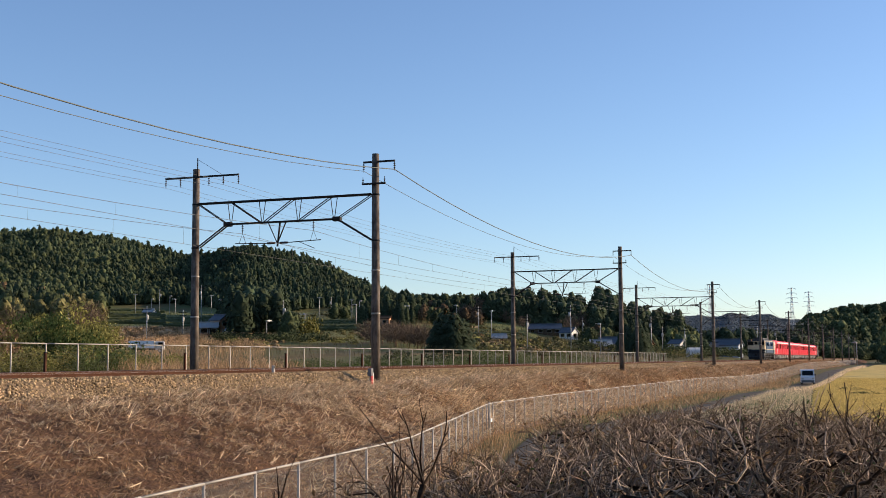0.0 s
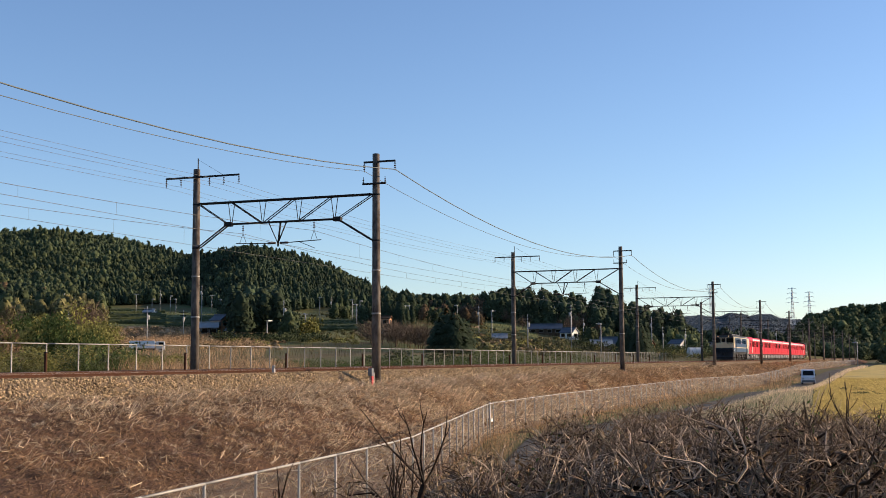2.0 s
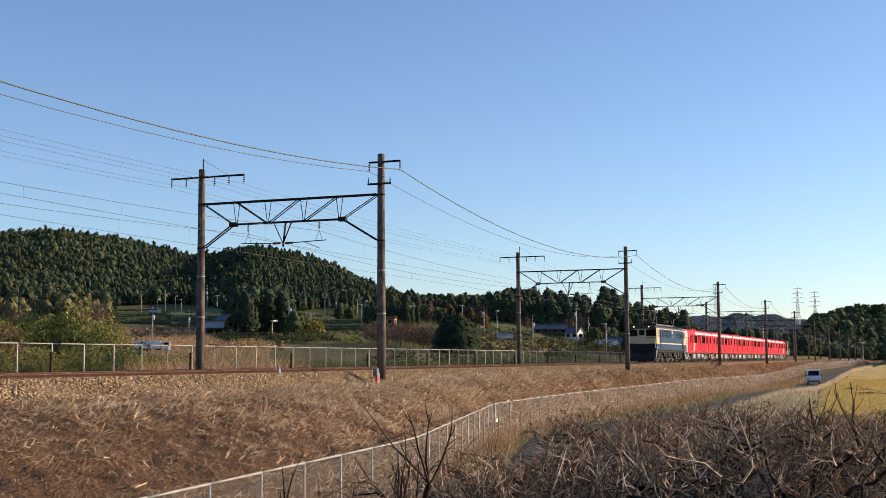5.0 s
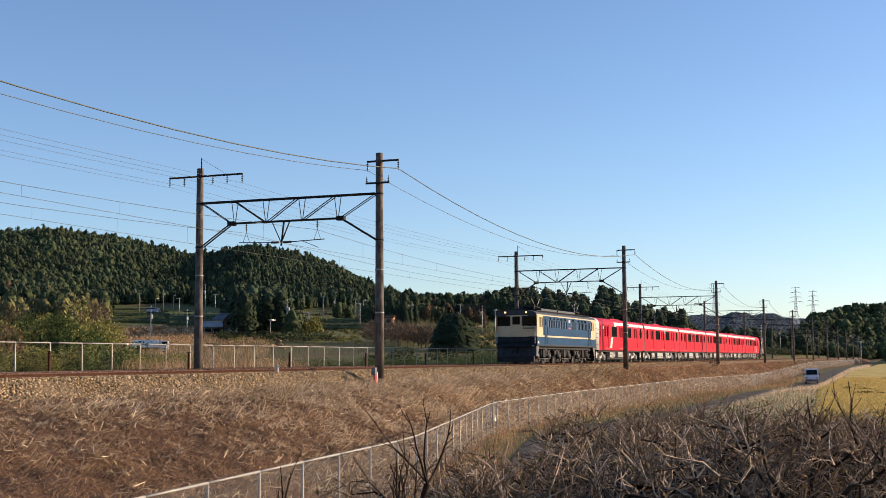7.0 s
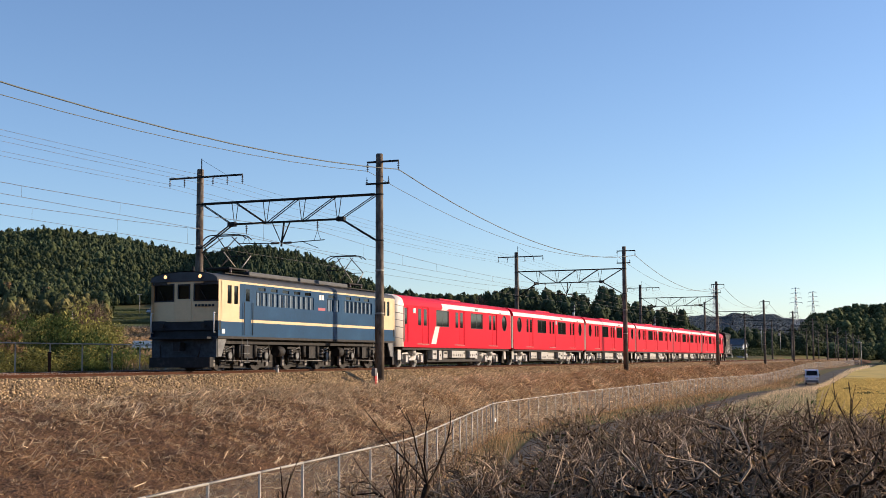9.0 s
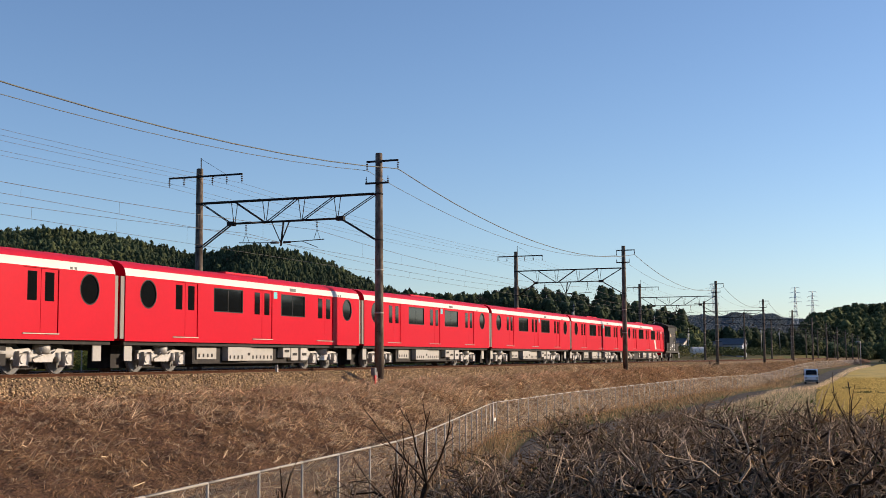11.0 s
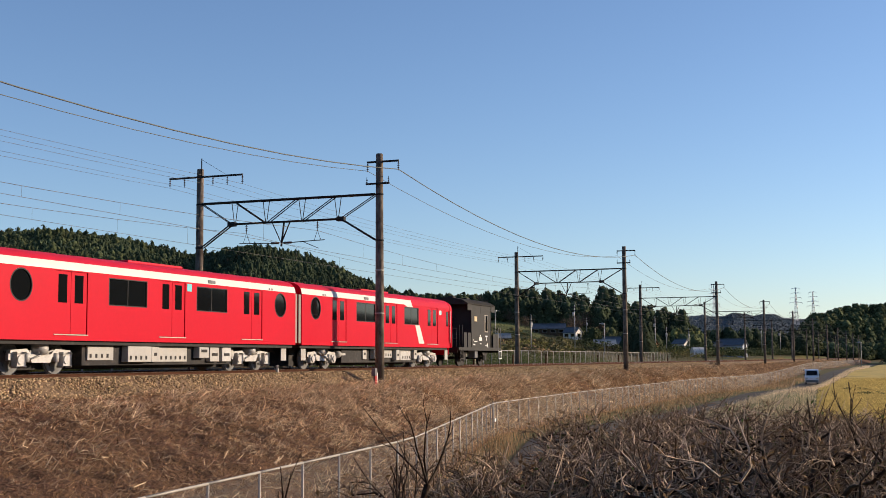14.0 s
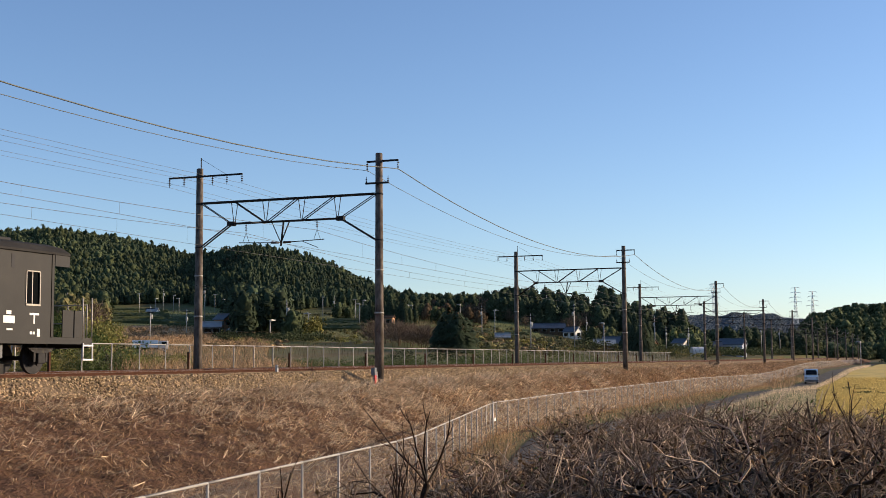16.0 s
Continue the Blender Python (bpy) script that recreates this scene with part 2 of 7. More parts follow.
def scatter(name, templates, place, turn, size, tilt, material, label="", category="", smooth=False):
    """Many copies of small templates (points, faces), joined into one mesh: place (n,3), turn (n), size (n,3), tilt (n) about the local x axis."""
    n = len(place)
    pick = np.random.randint(0, len(templates), n)
    V, F, base = [], [], 0
    for t, (tv, tf) in enumerate(templates):
        idx = np.where(pick == t)[0]
        if not len(idx):
            continue
        tv, tf = np.asarray(tv, float), np.asarray(tf, int)
        pts = tv[None] * size[idx][:, None, :]
        ct, st = np.cos(tilt[idx])[:, None], np.sin(tilt[idx])[:, None]
        y, z = pts[..., 1] * ct - pts[..., 2] * st, pts[..., 1] * st + pts[..., 2] * ct
        c, s = np.cos(turn[idx])[:, None], np.sin(turn[idx])[:, None]
        out = np.stack((pts[..., 0] * c - y * s, pts[..., 0] * s + y * c, z), -1) + place[idx][:, None, :]
        V.append(out.reshape(-1, 3))
        F.append((tf[None] + base + (np.arange(len(idx)) * len(tv))[:, None, None]).reshape(-1, tf.shape[1]))
        base += len(idx) * len(tv)
    ob = raw(name, np.concatenate(V), np.concatenate(F), material, smooth=smooth)
    return tagged(ob, label, category, kind="stuff")


def smooth01(a, b, x):
    k = np.clip((np.asarray(x, float) - a) / (b - a), 0, 1)
    return k * k * (3 - 2 * k)


def wave(x, y, s, seed=0.0):
    """A cheap smooth noise of the place, about -1 to 1."""
    x, y = np.asarray(x, float) / s + seed, np.asarray(y, float) / s - seed
    return (np.sin(x * 1.7 + 1.3 * np.sin(y * 1.1)) + np.sin(y * 2.3 + 1.7 * np.sin(x * 0.9 + 2)) + np.sin((x + y) * 1.31 + 0.7) + 0.6 * np.sin(3.9 * x - 2.7 * y)) / 3.6


# ---- the land ----
FENCE_X = [-60, 15, 28, 51.6, 67, 119, 138, 230, 430, 2000]
FENCE_Y = [5.0, 10.2, 11.5, 17.3, 18.2, 19.0, 16.6, 17.0, 17.0, 17.0]
NEAR_Y, FAR_Y = 24.39, 27.95          # the two track centres


def fence_y(x):
    return np.interp(x, FENCE_X, FENCE_Y)


def lane_z(x):
    return -3.0 + 1.0 * smooth01(140, 235, x)


# the outermost bearings raise unseen ridges that block the low sky
RIDGE_A = [-40, -20, 0, 3, 4.6, 6.0, 9.0, 10.8, 13.1, 16.2, 18.3, 20.4, 22.0, 24.0, 26.6, 28.3, 29.7, 31.0, 32.2, 35.5, 38.5, 41, 50]
RIDGE_T = [.12, .046, .050, .045, .038, .014, .014, .038, .0545, .061, .0625, .064, .059, .072, .0925, .0985, .103, .097, .0925, .1057, .1107, .108, .10]
RIDGE_R = [700, 800, 760, 720, 700, 700, 700, 520, 480, 480, 480, 500, 540, 600, 620, 620, 620, 640, 660, 680, 680, 680, 680]


def land_z(x, y):
    """Height of the ground sheet."""
    x, y = np.asarray(x, float), np.asarray(y, float)
    r = np.hypot(x, y) + 1e-6
    a = np.degrees(np.arctan2(y, x))
    aa = np.clip(a, -40, 50)
    yf = fence_y(x)
    near = lane_z(x)
    edge = yf - 5.6
    near = near + 1.65 * smooth01(0.0, 7.0, edge - y) * (1 - smooth01(10, 38, x))
    near = near + 0.35 * smooth01(0, 3, edge - y) * smooth01(40, 70, x) * (1 - smooth01(115, 145, x)) * (1 - smooth01(0, 6, edge - y - 2))
    lift = np.interp(aa, [-20, 2, 4.5, 8, 12, 16, 19, 23, 50], [0, 0.05, 0.1, 0.16, 0.3, 0.5, 0.7, 0.95, 1.0])
    mid = lift * 1.0e-4 * np.minimum(r, 470) ** 2 * smooth01(70, 170, r)
    ridge_r = np.interp(aa, RIDGE_A, RIDGE_R)
    top = np.interp(aa, RIDGE_A, RIDGE_T) * ridge_r - 10.5
    foot = ridge_r * np.interp(aa, [0, 4.5, 6, 8, 20, 30], [0.90, 0.90, 0.75, 0.8, 0.76, 0.66])
    hill = (top - mid) * smooth01(0, 1, (r - foot) / (ridge_r - foot)) * (1 - 0.35 * smooth01(0, 500, r - ridge_r))
    hill = np.maximum(hill, 0) * (1 + 0.05 * wave(x, y, 60))
    far = (62 + 6 * wave(aa * 9, aa * 0, 13, 3.0) + 4 * wave(aa * 9, aa * 0, 3.5, 1.0)) * smooth01(1100, 2000, r) * smooth01(-2, 6, aa)
    beyond = -1.2 + mid + np.maximum(hill, far) + 0.25 * wave(x, y, 14) * smooth01(60, 120, r)
    side = np.maximum(smooth01(0, 1.5, y - 34.0), smooth01(520, 660, r))
    under = np.where(y > yf, smooth01(0, 3, y - yf), 0)
    low = near - 0.6 * under
    out = low * (1 - side) + beyond * side
    return out


def ground():
    ang = np.radians(np.concatenate((np.arange(-180, -8, 6.0), np.arange(-8, 52, 0.3), np.arange(52, 180, 6.0))))
    rad = np.concatenate(([0.6], 2.5 * 1.032 ** np.arange(236)))
    A, R = np.meshgrid(ang, rad)
    X, Y = R * np.cos(A), R * np.sin(A)
    Z = land_z(X, Y)
    n, k = len(ang), len(rad)
    v = np.stack((X, Y, Z), -1).reshape(-1, 3)
    i, j = np.meshgrid(np.arange(k - 1), np.arange(n), indexing="ij")
    f = np.stack((i * n + j, (i + 1) * n + j, (i + 1) * n + (j + 1) % n, i * n + (j + 1) % n), -1).reshape(-1, 4)
    v = np.vstack((v, [[0, 0, float(land_z(0.01, 0.0))]]))
    ob = raw("ground", v, f, GROUND, smooth=True)
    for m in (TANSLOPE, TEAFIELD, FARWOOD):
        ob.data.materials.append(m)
    mid_r = 0.5 * (R[:-1] + R[1:])
    mid_a = np.degrees(A[:-1]) + 0.15
    edge = 14 * wave(X[:-1], Y[:-1], 16, 4)
    use = np.zeros(mid_r.shape, dtype=np.int32)
    for b0, b1, r0, r1, kind in ((31.6, 37.4, 200, 318, 1), (17.8, 19.2, 352, 392, 1), (26.2, 27.2, 330, 375, 1), (33.3, 37.6, 318, 450, 2), (30.6, 33.4, 330, 450, 2), (23.2, 27.6, 225, 440, 2), (16.3, 18.8, 345, 425, 2)):
        use[(mid_a > b0) & (mid_a < b1) & (mid_r + edge > r0) & (mid_r + edge < r1)] = kind
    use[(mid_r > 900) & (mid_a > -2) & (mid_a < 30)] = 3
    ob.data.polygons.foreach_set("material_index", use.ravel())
    tagged(ob, "dry grassy valley ground rising to wooded hills", "ground", kind="structure")
    bm = bmesh.new()
    hub = [bm.verts.new(v[q]) for q in range(n)]
    bm.faces.new(hub)
    part("ground_patch", bm, GROUND, ob)


GROUND = mat("dry winter meadow", (0.17, 0.13, 0.058), 0.95, vary=0.3, scale=0.05, grain=2.5, bump=0.6, second=(0.085, 0.098, 0.036), amount=0.7)
TANSLOPE = mat("tawny dry grass slope", (0.48, 0.335, 0.18), 0.95, vary=0.35, scale=0.08, grain=1.5, bump=0.6, second=(0.32, 0.215, 0.115), amount=0.45)
TEAFIELD = mat("green-brown cultivated slope", (0.18, 0.19, 0.075), 0.95, vary=0.3, scale=0.06, grain=1.5, bump=0.6, second=(0.19, 0.155, 0.07), amount=0.4)
# bluish base: aerial haze is mixed into the colour of far slopes
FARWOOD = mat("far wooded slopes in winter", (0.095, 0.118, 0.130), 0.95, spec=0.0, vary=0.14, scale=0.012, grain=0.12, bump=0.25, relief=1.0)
SLOPE = mat("matted brown dead grass", (0.160, 0.090, 0.050), 0.95, vary=0.55, scale=0.9, grain=11, bump=1.0, relief=0.08, second=(0.085, 0.046, 0.027), amount=0.6)
FIELD = mat("ripe yellow rice field", (0.62, 0.45, 0.15), 0.9, vary=0.2, scale=0.25, grain=6, bump=0.8, second=(0.48, 0.33, 0.08), amount=0.35)


def lumps(x, y):
    """Uneven mats of cut grass, about -1 to 1."""
    return 0.55 * wave(x + 0.3 * y, y - 0.2 * x, 0.36, 7) + 0.45 * wave(y * 1.3 + x * 0.5, x - y * 0.35, 0.17, 2) + 0.3 * wave(x - 0.7 * y, y + 0.6 * x, 0.08, 4)


def bank_z(x, y):
    """Height of the railway bank's surface on the lane's side."""
    yf = fence_y(x)
    k = np.clip((y - yf) / (20.7 - yf), 0, 1)
    z = lane_z(x) + (-0.80 - lane_z(x)) * (0.25 * k + 0.75 * smooth01(-0.15, 1.0, k))
    z = z + (0.12 * wave(x, y, 1.6) + 0.07 * wave(x, y, 0.6, 5)) * np.sin(np.pi * k) + 0.085 * lumps(x, y) * smooth01(0, 0.12, k) * (1 - 0.7 * smooth01(0.9, 1.0, k))
    return np.where(y > 20.7, -0.80 + 0.18 * smooth01(20.7, 22.0, y) + 0.025 * wave(x, y, 0.8), z)


def embankment():
    xs = np.concatenate((np.arange(-60, 8, 2.0), np.arange(8, 64, 0.13), np.arange(64, 130, 0.4), np.arange(130, 420, 3), np.arange(420, 640, 10)))
    m = 74
    k = np.linspace(0, 1, m)
    rows = []
    for x in xs:
        yf = float(fence_y(x))
        ys = np.concatenate((yf - 0.5 + (22.0 - yf + 0.5) * k, [24, 26, 28, 30, 31.5, 32.8, 34, 36]))
        zs = bank_z(x, ys)
        zs = np.where(ys < yf, lane_z(x) - 0.03, zs)
        zs[m:] = [-0.6, -0.6, -0.6, -0.55, -0.12, -0.02, -0.6, -1.6]
        rows.append(np.stack((np.full(len(ys), x), ys, zs), -1))
    v = np.array(rows)
    a, b = v.shape[:2]
    i, j = np.meshgrid(np.arange(a - 1), np.arange(b - 1), indexing="ij")
    f = np.stack((i * b + j, (i + 1) * b + j, (i + 1) * b + j + 1, i * b + j + 1), -1).reshape(-1, 4)
    tagged(raw("railway_embankment", v.reshape(-1, 3), f, SLOPE, smooth=True), "railway bank matted with brown dead grass", "embankment", kind="structure")


def strip(name, xs, south, north, lift, material, label, category, rows=6):
    """A band of ground between two lines, laid just over the ground sheet."""
    v = []
    for x in xs:
        a, b = south(x), north(x)
        for q in range(rows):
            y = a + (b - a) * q / (rows - 1)
            v.append((x, y, float(lane_z(x)) + lift))
    n = rows
    f = [(i * n + j, (i + 1) * n + j, (i + 1) * n + j + 1, i * n + j + 1) for i in range(len(xs) - 1) for j in range(n - 1)]
    ob = raw(name, v, f, material, smooth=True)
    return tagged(ob, label, category, kind="structure")


def lane_north(x):
    return fence_y(x) - 1.7 - 2.4 * smooth01(45, 85, x) + 0.7 * smooth01(105, 140, x)


ground()
embankment()
strip("road", np.concatenate((np.arange(-60, 150, 3.0), np.arange(150, 430, 8.0))), lambda x: lane_north(x) - 2.7, lane_north, 0.03, ASPHALT, "narrow grey asphalt lane beside the railway", "road")


def field_edge(x):
    return float(np.interp(x, [46, 60, 134, 420], [3.2, 4.6, 9.6, 9.6])) + 0.25 * math.sin(x)


def rice_field():
    xs = np.concatenate((np.arange(46, 150, 2.0), np.arange(150, 420, 6.0)))
    ob = strip("rice_field", xs, lambda x: -60.0, field_edge, 0.06, FIELD, "golden yellow rice field beside the lane", "field", rows=40)
    n = 34000
    x = 48 + 130 * np.random.rand(n) ** 1.5
    y = -25 + (np.interp(x, [46, 60, 134, 420], [3.0, 4.4, 9.4, 9.4]) + 25) * np.random.rand(n) ** 0.8
    place = np.stack((x, y, lane_z(x) + 0.05), -1)
    tuft = ([(-0.05, 0, 0), (0.05, 0, 0), (0.09, 0.02, 1), (0, -0.05, 0), (0, 0.05, 0), (-0.03, 0.09, 0.9), (-0.04, -0.03, 0), (0.03, 0.04, 0), (-0.1, -0.06, 0.85)], [(0, 1, 2), (3, 4, 5), (6, 7, 8)])
    size = np.stack([1.6 + np.random.rand(n)] * 2 + [0.15 + 0.12 * np.random.rand(n)], -1)
    scatter("rice_stubble", [tuft], place, np.random.rand(n) * 6.28, size, np.zeros(n), RICE, "golden rice stubble tufts in the field", "stubble")


rice_field()


# ---- the railway ----
def track_bed():
    prof = [(21.75, -0.66), (22.05, -0.52), (22.50, -0.21), (22.75, -0.125), (26.15, -0.14), (29.8, -0.14), (30.1, -0.24), (30.9, -0.56)]
    xs = np.concatenate((np.arange(-60, 140, 1.0), np.arange(140, 640, 10)))
    v = []
    for x in xs:
        for q, (y, z) in enumerate(prof):
            v.append((x, y + 0.06 * float(wave(x, y, 0.9)), z + (0.015 * float(wave(x, y, 0.7, 2)))))
    n = len(prof)
    f = [(i * n + j, (i + 1) * n + j, (i + 1) * n + j + 1, i * n + j + 1) for i in range(len(xs) - 1) for j in range(n - 1)]
    ob = raw("ballast_bed", v, f, FORMATION, smooth=False)
    tagged(ob, "bed of rust-tinted crushed ballast stones", "ballast", kind="structure")
    ob.data.materials.append(DUSTBED)
    ob.data.polygons.foreach_set("material_index", np.tile([0, 0, 0, 1, 1, 0, 0], len(xs) - 1).astype(np.int32))
    cube = [(-1, -1, -1), (1, -.8, -1), (.9, 1, -.9), (-.8, .9, -1), (-.7, -.9, .8), (.8, -.7, 1), (.6, .8, .9), (-.9, .7, .7)]
    quads = [(0, 3, 2, 1), (4, 5, 6, 7), (0, 1, 5, 4), (1, 2, 6, 5), (2, 3, 7, 6), (3, 0, 4, 7)]
    forms = []
    for q in range(5):
        forms.append(([tuple(c + random.uniform(-.35, .35) for c in p) for p in cube], quads))
    n = 31000
    x = 12 + 130 * np.random.rand(n) ** 2.1
    y = 21.6 + 1.75 * np.random.rand(n)
    z = np.interp(y, [p[0] for p in prof], [p[1] for p in prof]) + 0.012
    s = 0.016 + 0.021 * np.random.rand(n) ** 1.5
    size = np.stack((s * 1.25, s, s * 0.8), -1)
    scatter("ballast_stones", forms, np.stack((x, y, z), -1), np.random.rand(n) * 6.28, size, np.random.randn(n) * 0.5, BALLAST, "loose rust-tinted crushed stones on the ballast shoulder", "ballast")


track_bed()


def rail_profile(x0, x1, y):
    bm = bmesh.new()
    pts = [(-.064, -.153), (.064, -.153), (.064, -.14), (.012, -.12), (.010, -.04), (.0325, -.035), (.0325, -.004), (.028, 0), (-.028, 0), (-.0325, -.004), (-.0325, -.035), (-.010, -.04), (-.012, -.12), (-.064, -.14)]
    return loft(bm, [[(x, y + a, b) for a, b in pts] for x in (x0, x1)])


def railway_track(yc, label):
    tr = thing("railway_track", pose(0, yc, 0), label, "track", "railway tracks", "structure")
    for side in (-0.5335, 0.5335):
        rail = part("rail", rail_profile(-60, 620, side + math.copysign(0.0325, side)), RAIL, tr, "rusty steel rail")
        bm = B(-60, 620, side + math.copysign(0.0325, side) - 0.026, side + math.copysign(0.0325, side) + 0.026, 0.001, 0.003)
        part("rail_head", bm, RAILTOP, rail, "bright worn running surface")
    first = part("sleeper", B(-0.11, 0.11, -1.0, 1.0, -0.33, -0.163, bevel=0.015), SLEEPER, tr)
    first.matrix_basis = pose(14, 0, 0)
    for q in range(1, 190):
        share(first, tr, pose(14 + 0.64 * q, 0, 0))


railway_track(NEAR_Y, "near railway track on concrete sleepers in ballast")
railway_track(FAR_Y, "far railway track on concrete sleepers in ballast")

POLE_X = [0.31 + 48.35 * k for k in range(-1, 3)] + [146.2 + 48.4 * k for k in range(0, 9)]
NP, FP = 21.41, 30.39                  # lines of the poles on both sides


def insulator(bm, p, n=3, r=0.055, step=0.09, up=-1):
    x, y, z = p
    tube(bm, (x, y, z), (x, y, z + up * step * (n + 1)), 0.012, n=6)
    for q in range(n):
        zz = z + up * step * (q + 0.7)
        tube(bm, (x, y, zz + 0.02), (x, y, zz - 0.025), r * 0.45, r, n=10)
    return bm


def concrete_pole(x, y, top, group):
    p = thing("catenary_pole", pose(x, y, 0), "tall round weathered concrete railway pole on the bank", "pole", group)
    base, n = -1.2, 20
    bm = bmesh.new()
    loft(bm, [[(r * math.cos(6.2832 * k / n), r * math.sin(6.2832 * k / n), z) for k in range(n)] for r, z in ((0.205, base), (0.18, base + 0.45 * (top - base)), (0.152, top - 0.02), (0.135, top))])
    part("shaft", bm, POLE, p, smooth=True)
    for zz in np.arange(1.0, top - 1.0, 0.55):
        side = 1 if int(zz / 0.55) % 2 else -1
        r = 0.2 - 0.055 * (zz - base) / (top - base)
        part("step_bolt", T((side * r * 0.9, -0.02, zz), (side * (r + 0.07), -0.02, zz), 0.010, n=5), STEEL, p)
    for zz in (2.35, 4.2, 5.5, 7.5):
        r = 0.208 - 0.055 * (zz - base) / (top - base)
        part("band", T((0, 0, zz - 0.035), (0, 0, zz + 0.035), r + 0.012, n=20), STEEL if zz > 4.5 else ZINC, p, "steel strap")
    return p


def gantry(x, detail=True):
    """Truss beam between the two poles, with its braces, the drop post and the catenary supports."""
    g = thing("catenary_gantry", pose(x, 0, 0), "dark steel truss beam spanning both tracks", "gantry", "catenary gantries")
    zt, zk = 7.52, 6.52
    n0, f0 = NP + 0.17, FP - 0.17
    for dx in (-0.11, 0.11):
        part("top_chord", T((dx, n0, zt), (dx, f0, zt), 0.045, n=6), STEEL, g)
        part("bottom_chord", T((dx, 23.2, zk), (dx, 28.72, zk), 0.038, n=6), STEEL, g)
        for pole_y, knee in ((n0, 23.25), (f0, 28.7)):
            part("knee_brace", T((dx, pole_y, 5.52), (dx, knee, zk), 0.034, n=6), STEEL, g)
            part("diagonal", T((dx, knee, zk), (dx, pole_y, zt - 0.03), 0.022, n=5), STEEL, g)
        for a, b in ((28.55, 27.0), (25.35, 26.85), (23.5, 25.1)):
            part("diagonal", T((dx, a, zt), (dx, b, zk), 0.024, n=5), STEEL, g)
    for yb in (23.4, 25.15, 26.95, 28.55):
        for d in (-0.13, 0.13):
            part("post", T((0, yb + d * 1.3, zt), (0, yb + d * 0.2, zk), 0.018, n=5), STEEL, g)
    for knee in (23.25, 28.7):
        part("gusset", B(-0.12, 0.12, knee - 0.19, knee + 0.19, zk - 0.10, zk + 0.10, bevel=0.03), STEEL, g)
    part("drop_post", T((0, 26.05, zk), (0, 26.18, 5.42), 0.045, n=8), STEEL, g)
    part("drop_brace", T((0, 26.65, zk), (0, 26.2, 5.6), 0.022, n=6), STEEL, g)
    part("drop_brace", T((0, 25.75, zk), (0, 26.16, 5.6), 0.030, n=6), STEEL, g)
    for yc, s in ((NEAR_Y, -1), (FAR_Y, 1)):
        y0 = 26.18
        bm = bmesh.new()
        tube(bm, (0, y0 + s * 0.12, 5.58), (0, y0 + s * 0.5, 5.58), 0.05, n=8)
        part("strain_insulator", bm, PORC, g, "brown porcelain insulator")
        part("pull_off_arm", T((0, y0 + s * 0.45, 5.58), (0, yc + s * 0.35, 5.64), 0.022, n=6), STEEL, g)
        part("steady_arm", T((0, yc - s * 0.75, 5.60), (0, yc + s * 0.05, 5.28), 0.014, n=5), STEEL, g)
        part("hanger_insulator", insulator(bmesh.new(), (0, yc, zk - 0.04), 3, 0.06, 0.1), PORC, g, "hanging disc insulator")
        bm = bmesh.new()
        for d in (-0.16, 0.16):
            tube(bm, (0, yc, 6.08), (0, yc + d, 5.64), 0.010, n=5)
        part("suspension_link", bm, STEEL, g)
    return g


def cross_arm(x, y, z, a, b, drops, group, up=(), n=3):
    arm = thing("cross_arm", pose(x, 0, 0), "dark steel cross-arm with hanging brown insulators", "cross-arm", group)
    bm = bmesh.new()
    box(bm, -0.04, 0.04, a, b, z - 0.04, z + 0.04, bevel=0.008)
    part("bar", bm, STEEL, arm)
    for d in drops:
        part("insulator", insulator(bmesh.new(), (0, d, z - 0.03), n, 0.055, 0.1), PORC, arm, "stacked porcelain insulator")
    for d in up:
        part("insulator", insulator(bmesh.new(), (0, d, z + 0.03), 2, 0.045, 0.09, up=1), PORC, arm, "upright pin insulator")
    return arm


for k, px in enumerate(POLE_X):
    near_top, far_top = (9.28, 9.14) if k < 5 else (9.2, 9.1)
    concrete_pole(px, NP, near_top, "poles on the lane side")
    concrete_pole(px, FP, far_top, "poles on the field side")
    gantry(px)
    cross_arm(px, NP, 8.93, 20.50, 21.99, (20.52, 21.97), "upper cross-arms")
    cross_arm(px - 0.2, NP, 7.95, 20.86, 21.96, (), "lower cross-arms", up=(20.9, 21.92))
    fa = cross_arm(px - 0.2, FP, 8.74, 28.05, 31.9, (28.07, 28.85, 29.6, 31.1, 31.88), "field side cross-arms")
    part("finial", T((0, 30.2, 8.75), (0, 30.2, 9.6), 0.025, n=6), STEEL, fa)
    part("stay_wire", T((0, 30.2, 9.55), (0, 28.9, 8.78), 0.007, n=4), WIRE, fa)


